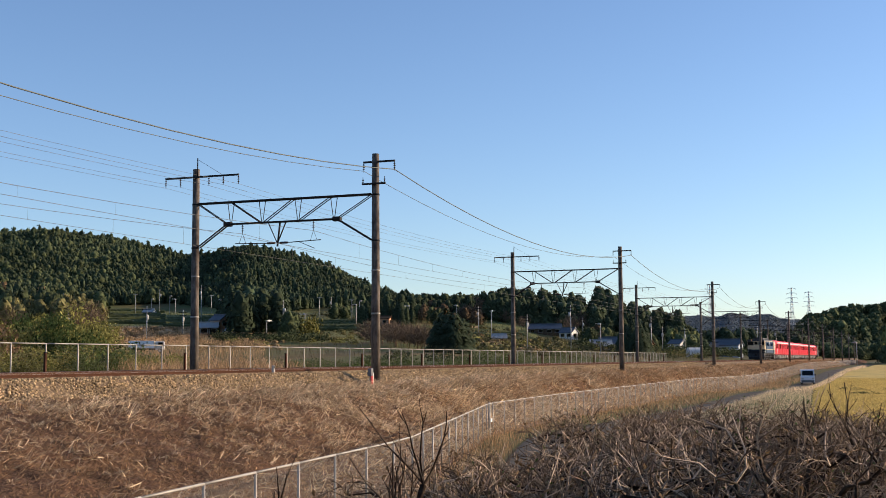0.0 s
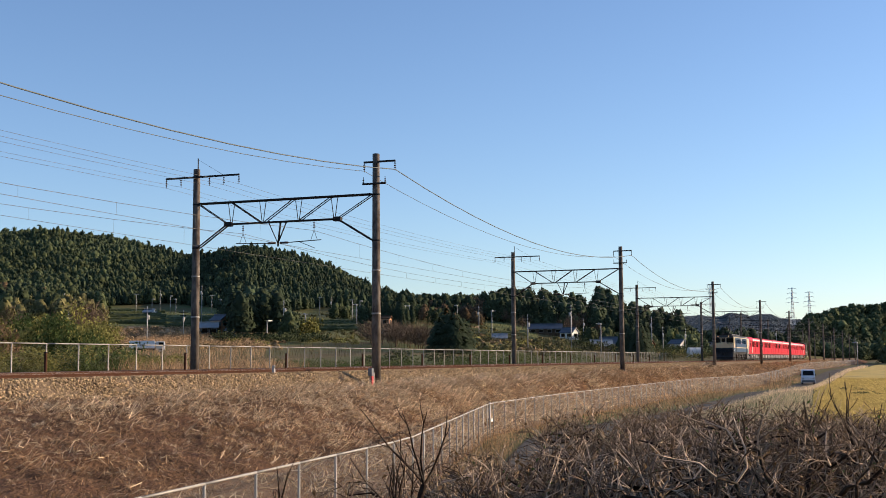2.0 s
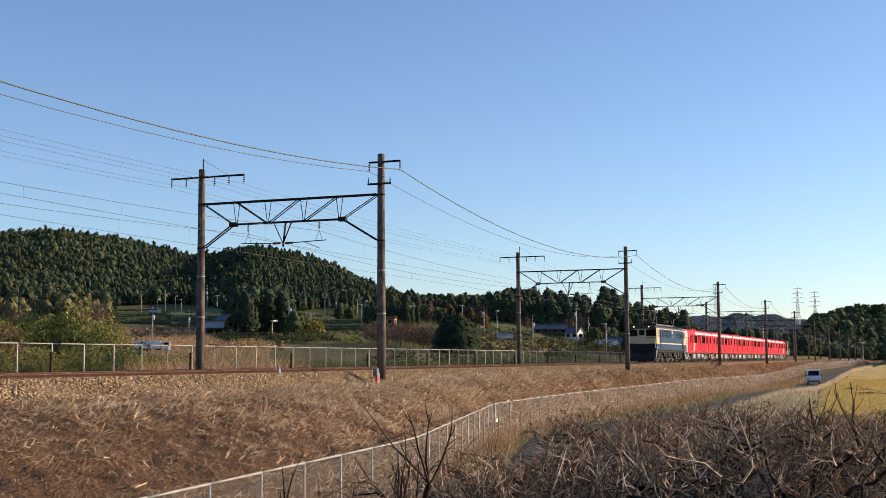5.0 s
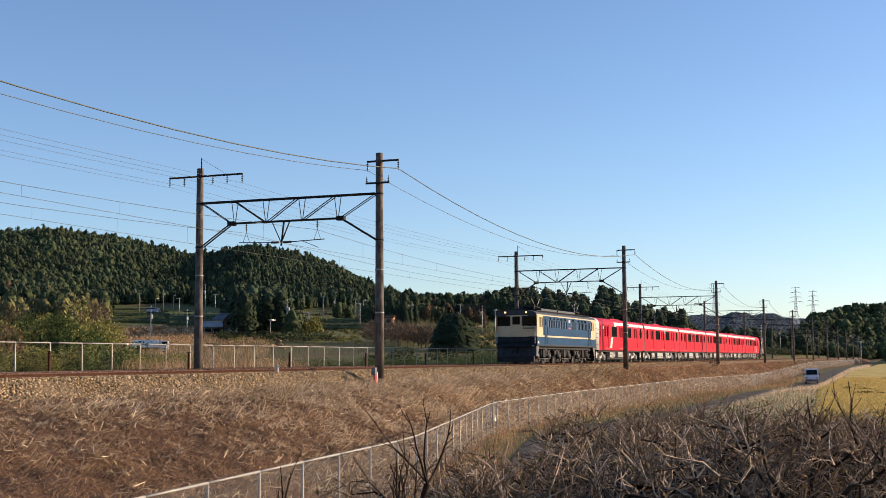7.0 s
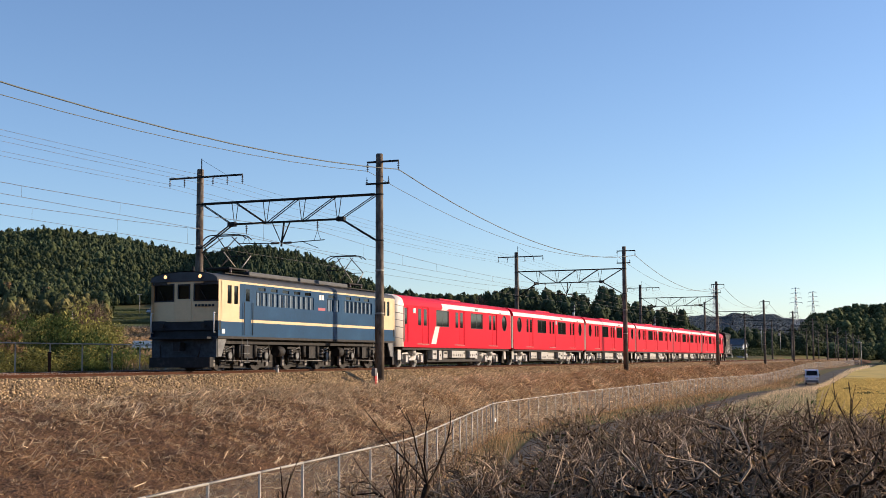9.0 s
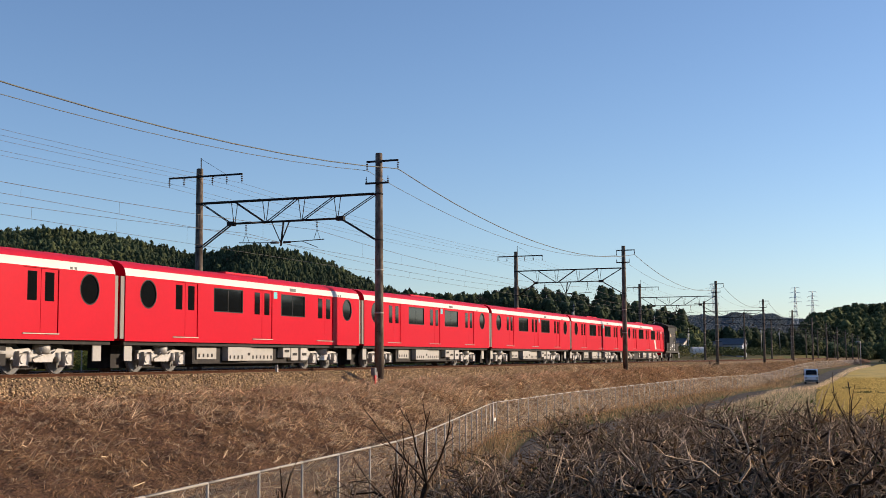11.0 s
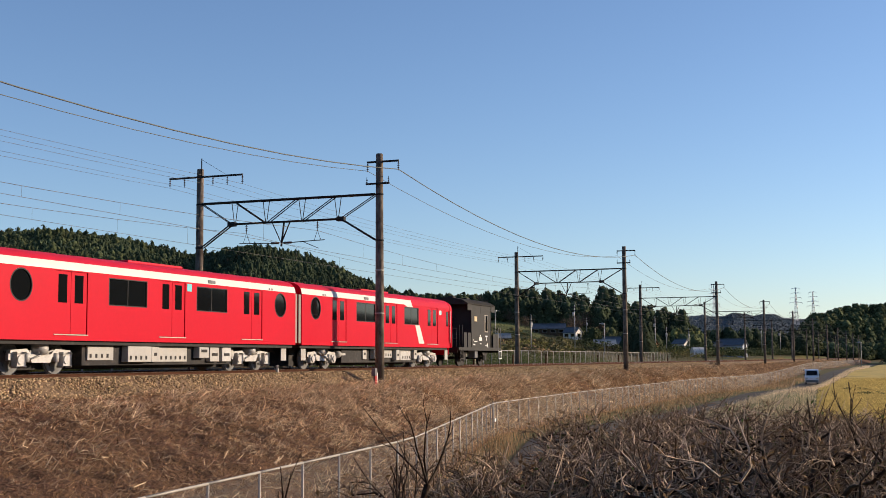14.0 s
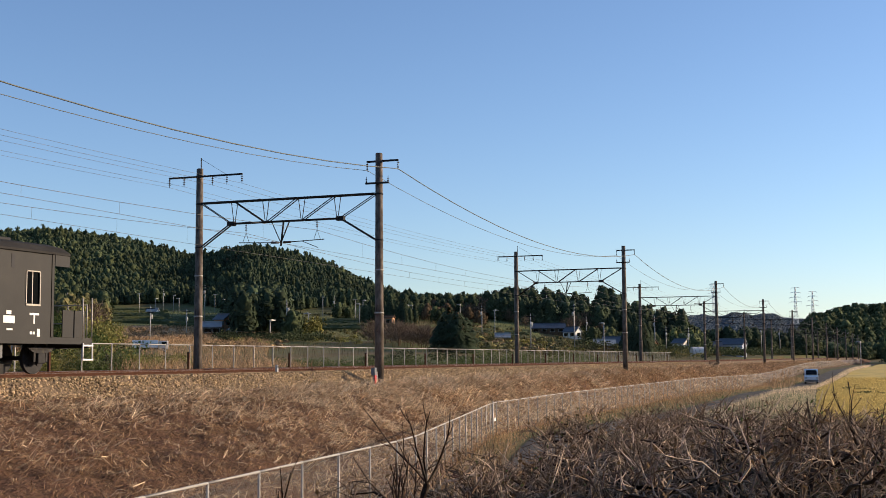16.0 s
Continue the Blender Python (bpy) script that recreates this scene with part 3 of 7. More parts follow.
def line_wires():
    for name, y, z, drop, r, m, lab in (("feeder_wire", 20.52, 8.55, 1.40, 0.021, COPPER, "thick stranded feeder wire between poles"),
                                        ("return_wire", 21.97, 8.55, 1.26, 0.012, COPPER, "pale overhead wire between poles")):
        runs = [sag((a, y, z), (b, y, z), drop, 14) for a, b in zip(POLE_X, POLE_X[1:])]
        tagged(wires(name, runs, r, m), lab, "wire", kind="")
    for y in (28.07, 28.85, 29.6, 31.1, 31.88):
        runs = [sag((a - 0.2, y, 8.32), (b - 0.2, y, 8.32), 0.30, 10) for a, b in zip(POLE_X, POLE_X[1:])]
        tagged(wires("power_line", runs, 0.006, WIRE), "thin grey power line between field side poles", "wire", "power lines")
    for yc in (NEAR_Y, FAR_Y):
        cat = thing("catenary_wire", pose(0, yc, 0), "contact wire hung from a sagging messenger wire", "wire", "catenary wires")
        runs, drops = [], bmesh.new()
        for a, b in zip(POLE_X, POLE_X[1:]):
            s = sag((a, 0, 6.06), (b, 0, 6.06), 0.55, 10)
            runs.append(s)
            if a < 200:
                for q in range(1, 10):
                    tube(drops, s[q], (s[q].x, 0, 5.2), 0.004, n=4, cap=False)
        wires("messenger_wire", runs, 0.0085, WIRE, cat)
        tagged(part("dropper", drops, WIRE, cat), kind="stuff")
        wires("contact_wire", [[Vector((POLE_X[0], 0, 5.2)), Vector((POLE_X[-1], 0, 5.2))]], 0.0075, WIRE, cat)


line_wires()


# ---- fences ----
def lattice(bm, p, q, z0, z1, pitch, r):
    """Diagonal wires of a chain link panel between two ground points."""
    p, q = Vector(p), Vector(q)
    L, H = (q - p).length, z1 - z0
    u = (q - p) / L
    k = -H
    side = Vector((-u.y, u.x, 0)) * r
    while k < L:
        for s in (1, -1):
            a0, a1 = max(k, 0), min(k + H, L)
            if a1 > a0:
                za, zb = (z0 + a0 - k, z0 + a1 - k) if s > 0 else (z1 - a0 + k, z1 - a1 + k)
                A, Bq = p + u * a0, p + u * a1
                up = Vector((0, 0, r))
                A, Bq = Vector((A.x, A.y, za)), Vector((Bq.x, Bq.y, zb))
                d = (u * (-s) + Vector((0, 0, 1))) * (r * 0.7)
                vs = [bm.verts.new(c) for c in (A - d, Bq - d, Bq + d, A + d)]
                bm.faces.new(vs)
        k += pitch
    return bm


def lane_fence():
    """Chain link fence at the foot of the bank, panel by panel."""
    f = thing("chain_link_fence", pose(0, 0, 0), "galvanised chain link fence with round posts beside the lane", "fence")
    xs = [5.0]
    while xs[-1] < 430:
        x = xs[-1]
        slope = (float(fence_y(x + 1)) - float(fence_y(x))) / 1.0
        step = 2.0 if x < 160 else 4.0
        xs.append(x + step / math.hypot(1, slope))
    post = None
    for q, (a, b) in enumerate(zip(xs, xs[1:])):
        pa, pb = (a, float(fence_y(a)), float(lane_z(a))), (b, float(fence_y(b)), float(lane_z(b)))
        if post is None:
            post = part("post", T((0, 0, -0.1), (0, 0, 1.46), 0.025, n=8), ZINC, f)
            post.matrix_basis = pose(*pa)
        else:
            share(post, f, pose(*pa))
        part("top_rail", T((pa[0], pa[1], pa[2] + 1.45), (pb[0], pb[1], pb[2] + 1.45), 0.024, n=8), ZINC, f)
        part("mesh_panel", lattice(bmesh.new(), pa, pb, pa[2] + 0.04, pa[2] + 1.42, 0.085 if a < 60 else 0.17, 0.0022 if a < 60 else 0.0058), MESH, f, "chain link wire mesh")
    for d in (-0.10, 0.12):
        part("end_post", T((51.6 + d, 17.3 + d * 0.3, -3.1), (51.6 + d, 17.3 + d * 0.3, -1.5), 0.045, n=10), ZINC, f, "thick white corner post")
    part("lock_plate", B(51.5, 51.72, 17.2, 17.24, -2.35, -2.2, bevel=0.01), BRIGHT, f)


def field_fence():
    f = thing("field_fence", pose(0, 0, 0), "pale tubular fence with wire mesh along the far track", "fence")
    y, post = 32.3, None
    x = 10.0
    while x < 175:
        if post is None:
            post = part("post", B(-0.022, 0.022, -0.022, 0.022, 0, 1.12, bevel=0.005), ZINC, f)
            post.matrix_basis = pose(x, y, -0.03)
        else:
            share(post, f, pose(x, y, -0.03))
        step = 2.05
        part("top_rail", T((x, y, 1.10), (x + step, y, 1.10), 0.024, n=8), ZINC, f)
        part("mesh_panel", lattice(bmesh.new(), (x, y, 0), (x + step, y, 0), 0.03, 1.08, 0.16 if x < 90 else 0.32, 0.0011 if x < 90 else 0.004 if x < 135 else 0.010), WIRE, f, "thin wire mesh")
        x += step
    first = None
    for k in range(-2, 14):
        if first is None:
            first = thing("cable_post", pose(38.2 + 9.55 * k, 30.3, -0.62), "short dark rusty steel post beside the track", "post", "cable posts")
            part("stake", B(-0.045, 0.045, -0.045, 0.045, -0.1, 1.33, bevel=0.01), RAIL, first)
            part("cap", B(-0.06, 0.06, -0.06, 0.06, 1.33, 1.36), STEEL, first)
        else:
            copy_thing(first, pose(38.2 + 9.55 * k, 30.3, -0.62))


lane_fence()
field_fence()


def marker_box():
    b = thing("marker_post", pose(47.62, 21.20, -0.76), "grey and red-white signal box on a stake by the pole", "marker")
    part("stake", B(-0.03, 0.03, -0.03, 0.03, 0, 0.75), ZINC, b)
    part("case", B(-0.11, 0.11, -0.09, 0.09, 0.46, 0.78, bevel=0.02), LOCO_GREY, b, "grey junction box")
    part("red_panel", B(-0.13, 0.05, -0.11, -0.06, 0.06, 0.46, bevel=0.005), REDWHITE, b, "red reflective panel")
    part("white_panel", B(0.06, 0.12, -0.11, -0.06, 0.02, 0.60, bevel=0.005), BRIGHT, b, "white reflective strip")
    d = thing("distance_marker", pose(42.2, 22.85, -0.15), "small white stone marker post in the ballast", "marker")
    part("stone", B(-0.05, 0.05, -0.05, 0.05, 0, 0.33, bevel=0.015), BOXGREY, d)
    part("chip", B(-0.03, 0.03, -0.058, -0.05, 0.22, 0.3), UNDER, d)


marker_box()


# ---- the train ----
def grid_wall(xs, zs, holes, y, depth=0.05, rounds=()):
    """A thin wall in the xz plane at y, with rectangular and round openings cut through it, and reveals behind them."""
    bm = bmesh.new()
    X = sorted({*xs, *[h[0] for h in holes], *[h[1] for h in holes], *[c - r * 1.06 for c, _, r in rounds], *[c + r * 1.06 for c, _, r in rounds]})
    Z = sorted({*zs, *[h[2] for h in holes], *[h[3] for h in holes], *[z - r * 1.06 for _, z, r in rounds], *[z + r * 1.06 for _, z, r in rounds]})
    boxes = list(holes) + [(c - r * 1.06, c + r * 1.06, z - r * 1.06, z + r * 1.06) for c, z, r in rounds]
    for a, b in zip(X, X[1:]):
        for c, d in zip(Z, Z[1:]):
            mx, mz = (a + b) / 2, (c + d) / 2
            if any(h[0] < mx < h[1] and h[2] < mz < h[3] for h in boxes):
                continue
            bm.faces.new([bm.verts.new(v) for v in ((a, y, c), (b, y, c), (b, y, d), (a, y, d))])
    s = 1 if y < 0 else -1
    for a, b, c, d in holes:
        ring = [(a, c), (b, c), (b, d), (a, d)]
        for p, q in zip(ring, ring[1:] + ring[:1]):
            bm.faces.new([bm.verts.new(v) for v in ((p[0], y, p[1]), (q[0], y, q[1]), (q[0], y + s * depth, q[1]), (p[0], y + s * depth, p[1]))])
    n = 32
    for c, z, r in rounds:
        R = r * 1.06
        inner, outer = [], []
        for k in range(n):
            t = 2 * math.pi * (k + 0.5) / n
            u, w = math.cos(t), math.sin(t)
            f = R / max(abs(u), abs(w))
            inner.append((c + r * u, z + r * w))
            outer.append((c + f * u, z + f * w))
        for k in range(n):
            a, b, p, q = inner[k], inner[(k + 1) % n], outer[k], outer[(k + 1) % n]
            bm.faces.new([bm.verts.new((v[0], y, v[1])) for v in (a, b, q, p)])
            bm.faces.new([bm.verts.new(v) for v in ((a[0], y, a[1]), (b[0], y, b[1]), (b[0], y + s * depth, b[1]), (a[0], y + s * depth, a[1]))])
        for sx in (-1, 1):
            for sz in (-1, 1):
                t = [o for o in outer if (o[0] - c) * sx > 0 and (o[1] - z) * sz > 0]
                corner = (c + sx * R, z + sz * R)
                e1 = min(t, key=lambda o: abs(o[0] - corner[0]) + abs(o[1] - corner[1]) + (0 if abs(abs(o[0] - c) - R) < 1e-6 else 9))
                e2 = min(t, key=lambda o: abs(o[0] - corner[0]) + abs(o[1] - corner[1]) + (0 if abs(abs(o[1] - z) - R) < 1e-6 else 9))
                bm.faces.new([bm.verts.new((v[0], y, v[1])) for v in (e1, corner, e2)])
    return bm


SIDE = 1.412
SHOULDER = [(1.412, 3.03), (1.395, 3.14), (1.345, 3.27)]
ROOF = [(1.345, 3.27), (1.25, 3.38), (1.08, 3.47), (0.75, 3.55), (0.35, 3.585), (0.0, 3.595)]


def mirrored(pts):
    return pts + [(-y, z) for y, z in reversed(pts) if y > 1e-6]


def band_mesh(x0, x1, pts, lift=0.0):
    bm = bmesh.new()
    return loft(bm, [[(x, y, z) for y, z in pts] for x in (x0, x1)], closed=False, caps=False)


DUSTY = mat("dusty grey running gear", (0.16, 0.15, 0.14), 0.75, vary=0.35, scale=4)


def bogie(parent, x, r, base, material, label, heavy=False):
    b = part("bogie", bogie_frame(base, heavy), material, parent, label)
    b.matrix_basis = pose(x, 0, 0)
    for s in (-base / 2, base / 2):
        bm = bmesh.new()
        for y in (-0.56, 0.56):
            tube(bm, (0, y - 0.065, 0), (0, y + 0.065, 0), r, n=24)
            tube(bm, (0, y - 0.09, 0), (0, y + 0.09, 0), r * 0.32, n=12)
            tube(bm, (0, y - math.copysign(0.08, y) * 0 - 0.02, 0), (0, y + 0.02, 0), r + 0.028, n=24)
        tube(bm, (0, -0.7, 0), (0, 0.7, 0), 0.075, n=10)
        for k in range(4):
            for y in (-0.645, 0.645):
                c, d = math.cos(k * math.pi / 2), math.sin(k * math.pi / 2)
                tube(bm, (c * r * 0.6, y - 0.02, d * r * 0.6), (c * r * 0.6, y + 0.02, d * r * 0.6), 0.05, n=6)
        w = part("wheelset", bm, LOCO_GREY if not heavy else UNDER, b, "steel wheels on an axle")
        w.matrix_basis = pose(s, 0, r)
    if heavy:
        for y in (-1.02, 1.02):
            bm = bmesh.new()
            for x in (-base / 2, base / 2):
                for k in range(6):
                    tube(bm, (x - 0.42, y, 0.50 + 0.06 * k), (x - 0.42, y, 0.53 + 0.06 * k), 0.10, n=12)
                tube(bm, (x + 0.42, y, 0.30), (x + 0.30, y, 0.95), 0.022, n=6)
            tube(bm, (-base / 2 - 0.5, y, 0.38), (base / 2 + 0.5, y, 0.34), 0.02, n=6)
            for x in (-base / 2 - 0.62, 0.0, base / 2 + 0.62):
                box(bm, x - 0.10, x + 0.10, y * 0.72 - 0.05, y * 0.72 + 0.05, 0.16, 0.62, bevel=0.02)
            part("spring_set", bm, DUSTY, b, "dusty grey coil springs and brake rods")
            bm = bmesh.new()
            for x in (-base / 2, base / 2):
                tube(bm, (x, y, 0.56), (x, y + math.copysign(0.09, y), 0.56), 0.12, n=14)
                for q in range(6):
                    tube(bm, (x + 0.25 * math.cos(q), y * 1.0, 0.9 - 0.05 * q), (x + 0.25 * math.cos(q + 1), y, 0.85 - 0.05 * q), 0.018, n=5)
            part("axle_cover", bm, LOCO_GREY, b, "grey axle covers and sand pipes")
    return b


def bogie_frame(base, heavy):
    bm = bmesh.new()
    h = base / 2
    for y in (-0.88, 0.88):
        s = math.copysign(1, y)
        if heavy:
            box(bm, -h - 0.55, h + 0.55, y - 0.06, y + 0.06, 0.62, 0.92, bevel=0.03)
            for x in (-h, h):
                box(bm, x - 0.26, x + 0.26, y - 0.02, y + s * 0.14, 0.35, 0.80, bevel=0.04)
                tube(bm, (x, y + s * 0.12, 0.56), (x, y + s * 0.22, 0.56), 0.16, n=14)
            box(bm, -0.35, 0.35, y - 0.04, y + s * 0.18, 0.45, 0.98, bevel=0.05)
            for x in (-0.62, 0.62):
                tube(bm, (x, y + s * 0.08, 0.5), (x, y + s * 0.08, 0.95), 0.12, n=12)
            tube(bm, (-h, y + s * 0.16, 1.02), (h, y + s * 0.16, 1.02), 0.03, n=6)
        else:
            prof = [(-h - .34, .52), (-h - .30, .70), (-h * .62, .74), (-.42, .58), (.42, .58), (h * .62, .74), (h + .30, .70), (h + .34, .52), (h + .05, .44), (h * .5, .50), (.4, .34), (-.4, .34), (-h * .5, .50), (-h - .05, .44)]
            loft(bm, [[(x, y + d, z) for x, z in prof] for d in (-0.07, 0.07)])
            for x in (-h, h):
                box(bm, x - 0.19, x + 0.19, y - 0.05, y + s * 0.16, 0.24, 0.60, bevel=0.05)
                tube(bm, (x, y + s * 0.15, 0.43), (x, y + s * 0.20, 0.43), 0.13, n=14)
                tube(bm, (x - math.copysign(0.36, x), y + s * 0.07, 0.36), (x - math.copysign(0.36, x), y + s * 0.07, 0.62), 0.09, n=10)
            tube(bm, (-0.22, y + s * 0.12, 0.62), (0.22, y + s * 0.12, 0.62), 0.045, n=8)
            tube(bm, (0, y, 0.60), (0, y, 0.88), 0.25, n=16)
            tube(bm, (0.45, y + s * 0.12, 0.70), (-0.5, y + s * 0.12, 0.45), 0.025, n=6)
            box(bm, -h - 0.42, -h - 0.3, y - 0.02, y + s * 0.08, 0.42, 0.60, bevel=0.02)
    for x in (-0.25, 0.25):
        box(bm, x - 0.12, x + 0.12, -0.85, 0.85, 0.45, 0.70, bevel=0.03)
    return bm


def door_pair(car, c, name="sliding_door", mirror=False, half=0.74):
    for s in (-1, 1):
        for yy in (-1, 1):
            a, b = sorted((c + s * 0.008, c + s * half))
            y = yy * (SIDE - 0.045)
            leaf = part(name, B(a, b, min(y, y + yy * 0.02), max(y, y + yy * 0.02), 1.17, 2.99, bevel=0.004), RED, car, "red sliding door leaf")
            w = (a + b) / 2
            part("door_window", B(w - 0.205, w + 0.205, min(y, y + yy * 0.026), max(y, y + yy * 0.026), 2.07, 2.90, bevel=0.012), GLASS, leaf, "dark tinted door glass")


def window_frame(car, a, b, z0, z1, y, name="window"):
    s = math.copysign(1, y)
    f = bmesh.new()
    for q in ((a, b, z0, z0 + 0.03), (a, b, z1 - 0.03, z1), (a, a + 0.035, z0 + 0.03, z1 - 0.03), (b - 0.035, b, z0 + 0.03, z1 - 0.03)):
        box(f, q[0], q[1], min(y, y - s * 0.04), max(y, y - s * 0.04) + 0.0, q[2], q[3])
    w = part(name, f, RUBBER, car, "black rubber-framed window")
    part("pane", B(a + 0.03, b - 0.03, min(y - s * 0.03, y - s * 0.036), max(y - s * 0.03, y - s * 0.036), z0 + 0.025, z1 - 0.025), GLASS, w, "dark glass pane")
    mid = a + (b - a) * 0.5
    part("mullion", B(mid - 0.015, mid + 0.015, min(y - s * 0.024, y - s * 0.03), max(y - s * 0.024, y - s * 0.03), z0 + 0.03, z1 - 0.03), RUBBER, w)


def round_window(car, c, z, r, y):
    s = math.copysign(1, y)
    n = 32
    f = bmesh.new()
    loft(f, [[(c + q * math.cos(2 * math.pi * k / n), yy, z + q * math.sin(2 * math.pi * k / n)) for k in range(n)] for q, yy in ((r, y + s * 0.004), (r - 0.035, y + s * 0.004), (r - 0.035, y - s * 0.04))], caps=False)
    w = part("round_window", f, RUBBER, car, "black ring of a round window")
    part("pane", T((c, y - s * 0.03, z), (c, y - s * 0.036, z), r - 0.02, n=32), GLASS, w, "dark round glass pane")


def nose_sections(y_pts):
    """Rings from the blunt cab front (x = 0) back to the full body."""
    out = []
    for x, ky, drop, raise_ in ((0.0, 0.80, 0.30, 0.0), (0.10, 0.90, 0.17, 0.0), (0.28, 0.965, 0.07, 0.0), (0.55, 0.995, 0.015, 0.0), (0.80, 1.0, 0.0, 0.0)):
        ring = []
        for y, z in y_pts:
            zz = z - drop * smooth01(2.6, 3.6, z)
            ring.append((x, y * ky, float(zz)))
        out.append(ring)
    return out


def metro_car(kind):
    """kind: 'middle', or 'cab' with the driver's cab at its x = 0 end."""
    label = "bright red metro car with white roof band and round windows" if kind == "middle" else "red metro end car with white slash and curved cab front"
    car = thing("metro_car", pose(0, 0, 0), label, "train car", "metro cars")
    x0, x1 = 0.27, 17.73
    big = [(5.5, 7.54), (10.46, 12.5)]
    doors = [3.71, 9.0, 14.29]
    rounds = [(1.52, 2.5, 0.47), (16.48, 2.5, 0.47)]
    if kind == "cab":
        x0 = 0.80
        big = [(5.15, 7.0), (10.46, 12.5)]
        doors = [3.30, 8.65, 14.29]
        rounds = rounds[1:]
    holes = [(a, b, 2.07, 2.92) for a, b in big] + [(d - 0.76, d + 0.76, 1.16, 3.0) for d in doors]
    if kind == "cab":
        holes.append((0.86, 1.36, 1.22, 2.92))
    for y in (-SIDE, SIDE):
        part("side_wall", grid_wall([x0, x1], [1.03, 3.03], holes, y, 0.05, rounds), RED, car, "glossy red side wall")
        part("roof_band", band_mesh(x0 if kind == "middle" else 6.05, x1, [(math.copysign(a, y), b) for a, b in SHOULDER]), WHITE, car, "white band under the roof", smooth=True)
        if kind == "cab":
            part("red_shoulder", band_mesh(x0, 6.05, [(math.copysign(a, y), b) for a, b in SHOULDER]), RED, car, smooth=True)
            s = math.copysign(1, y)
            bm = bmesh.new()
            yy = y + s * 0.004
            bm.faces.new([bm.verts.new(v) for v in ((4.42, yy, 1.16), (5.12, yy, 1.16), (5.62, yy, 2.06), (5.02, yy, 2.06))])
            part("white_slash", bm, WHITE, car, "white diagonal stripe")
            bm = bmesh.new()
            bm.faces.new([bm.verts.new(v) for v in ((5.88, yy, 2.93), (6.62, yy, 2.93), (7.05, yy, 3.03), (6.05, yy, 3.03))])
            part("white_sweep", bm, WHITE, car, "white sweep up to the roof band")
            part("cab_door", B(0.88, 1.34, min(y - s * 0.02, y - s * 0.05), max(y - s * 0.02, y - s * 0.05), 1.22, 2.92, bevel=0.006), RED, car, "red cab door")
            part("cab_door_window", B(0.97, 1.24, min(y - s * 0.01, y - s * 0.03), max(y - s * 0.01, y - s * 0.03), 2.1, 2.86, bevel=0.02), GLASS, car, "dark cab door glass")
            part("handrail", T((0.80, y + s * 0.04, 1.25), (0.80, y + s * 0.04, 2.9), 0.022, n=8), WHITE, car, "white vertical handrail")
            part("emblem", B(2.05, 2.32, min(y, y + s * 0.006), max(y, y + s * 0.006), 2.66, 2.90), BRIGHT, car, "small pale emblem")
            part("emblem", B(1.98, 2.14, min(y, y + s * 0.008), max(y, y + s * 0.008), 2.70, 2.86), TURQ, car, "turquoise emblem")
        else:
            part("line_sign", B(9.86, 10.14, min(y, y + math.copysign(0.006, y)), max(y, y + math.copysign(0.006, y)), 2.72, 2.97), TURQ, car, "turquoise line sign")
        for d in doors:
            s = math.copysign(1, y)
            part("door_sill", B(d - 0.78, d + 0.78, min(y, y + s * 0.03), max(y, y + s * 0.03), 1.13, 1.16), ZINC, car, "pale door sill")
            part("drip_rail", B(d - 0.8, d + 0.8, min(y, y + s * 0.012), max(y, y + s * 0.012), 2.995, 3.012), RED, car)
        s = math.copysign(1, y)
        part("destination_box", B(11.2, 11.68, min(y - s * 0.03, y + s * 0.005), max(y - s * 0.03, y + s * 0.005), 3.06, 3.18, bevel=0.01), LOCO_GREY, car, "grey destination display")
        part("lower_edge", B(x0, x1, min(y, y - s * 0.06), max(y, y - s * 0.06), 0.98, 1.03), RED, car)
        for a in (15.55, 15.75):
            part("car_mark", B(a, a + 0.10, min(y - s * 0.012, y + s * 0.001), max(y - s * 0.012, y + s * 0.001), 3.04, 3.12), LOCO_GREY, car)
        for a, b in big:
            window_frame(car, a, b, 2.07, 2.92, y)
        for c, z, r in rounds:
            round_window(car, c, z, r, y)
    for d in doors:
        door_pair(car, d)
    part("roof", band_mesh(x0, x1, mirrored(ROOF)), GREY_ROOF, car, "red-painted curved roof", smooth=True)
    n = 9
    for k in range(n):
        a = 1.6 + k * 1.75
        if kind == "middle" or a > 2.5:
            part("roof_vent", B(a, a + 0.9, -0.4, 0.4, 3.57, 3.605, bevel=0.01), GREY_ROOF, car)
    part("cooling_unit", B(7.4, 10.6, -0.75, 0.75, 3.54, 3.63, bevel=0.03), GREY_ROOF, car, "rounded roof cooling unit")
    ring = [(-SIDE, 1.0), (-SIDE, 3.03)] + [(-a, b) for a, b in SHOULDER[1:]] + [(-a, b) for a, b in ROOF[1:-1]] + list(reversed([(a, b) for a, b in ROOF])) + [(a, b) for a, b in reversed(SHOULDER[:-1])] + [(SIDE, 1.0)]
    ends = [x1] if kind == "cab" else [x0, x1]
    for x in ends:
        bm = bmesh.new()
        bm.faces.new([bm.verts.new((x, y, z)) for y, z in ring])
        part("end_wall", bm, RED if kind == "middle" else RED, car, "red end wall")
        o = x - 0.25 if x < 5 else x
        bl = bmesh.new()
        for k in range(5):
            box(bl, o + k * 0.05 + 0.005, o + k * 0.05 + 0.04, -0.62, 0.62, 1.0, 3.15, bevel=0.008)
        part("gangway_bellows", bl, BELLOWS, car, "grey folded gangway bellows")
        for y in (-1.36, 1.36):
            part("corner_strip", B(min(x, x + (0.2 if x > 5 else -0.2)), max(x, x + (0.2 if x > 5 else -0.2)), y - 0.02, y + 0.02, 1.05, 3.0, bevel=0.005), BELLOWS, car, "grey outer gap screen")
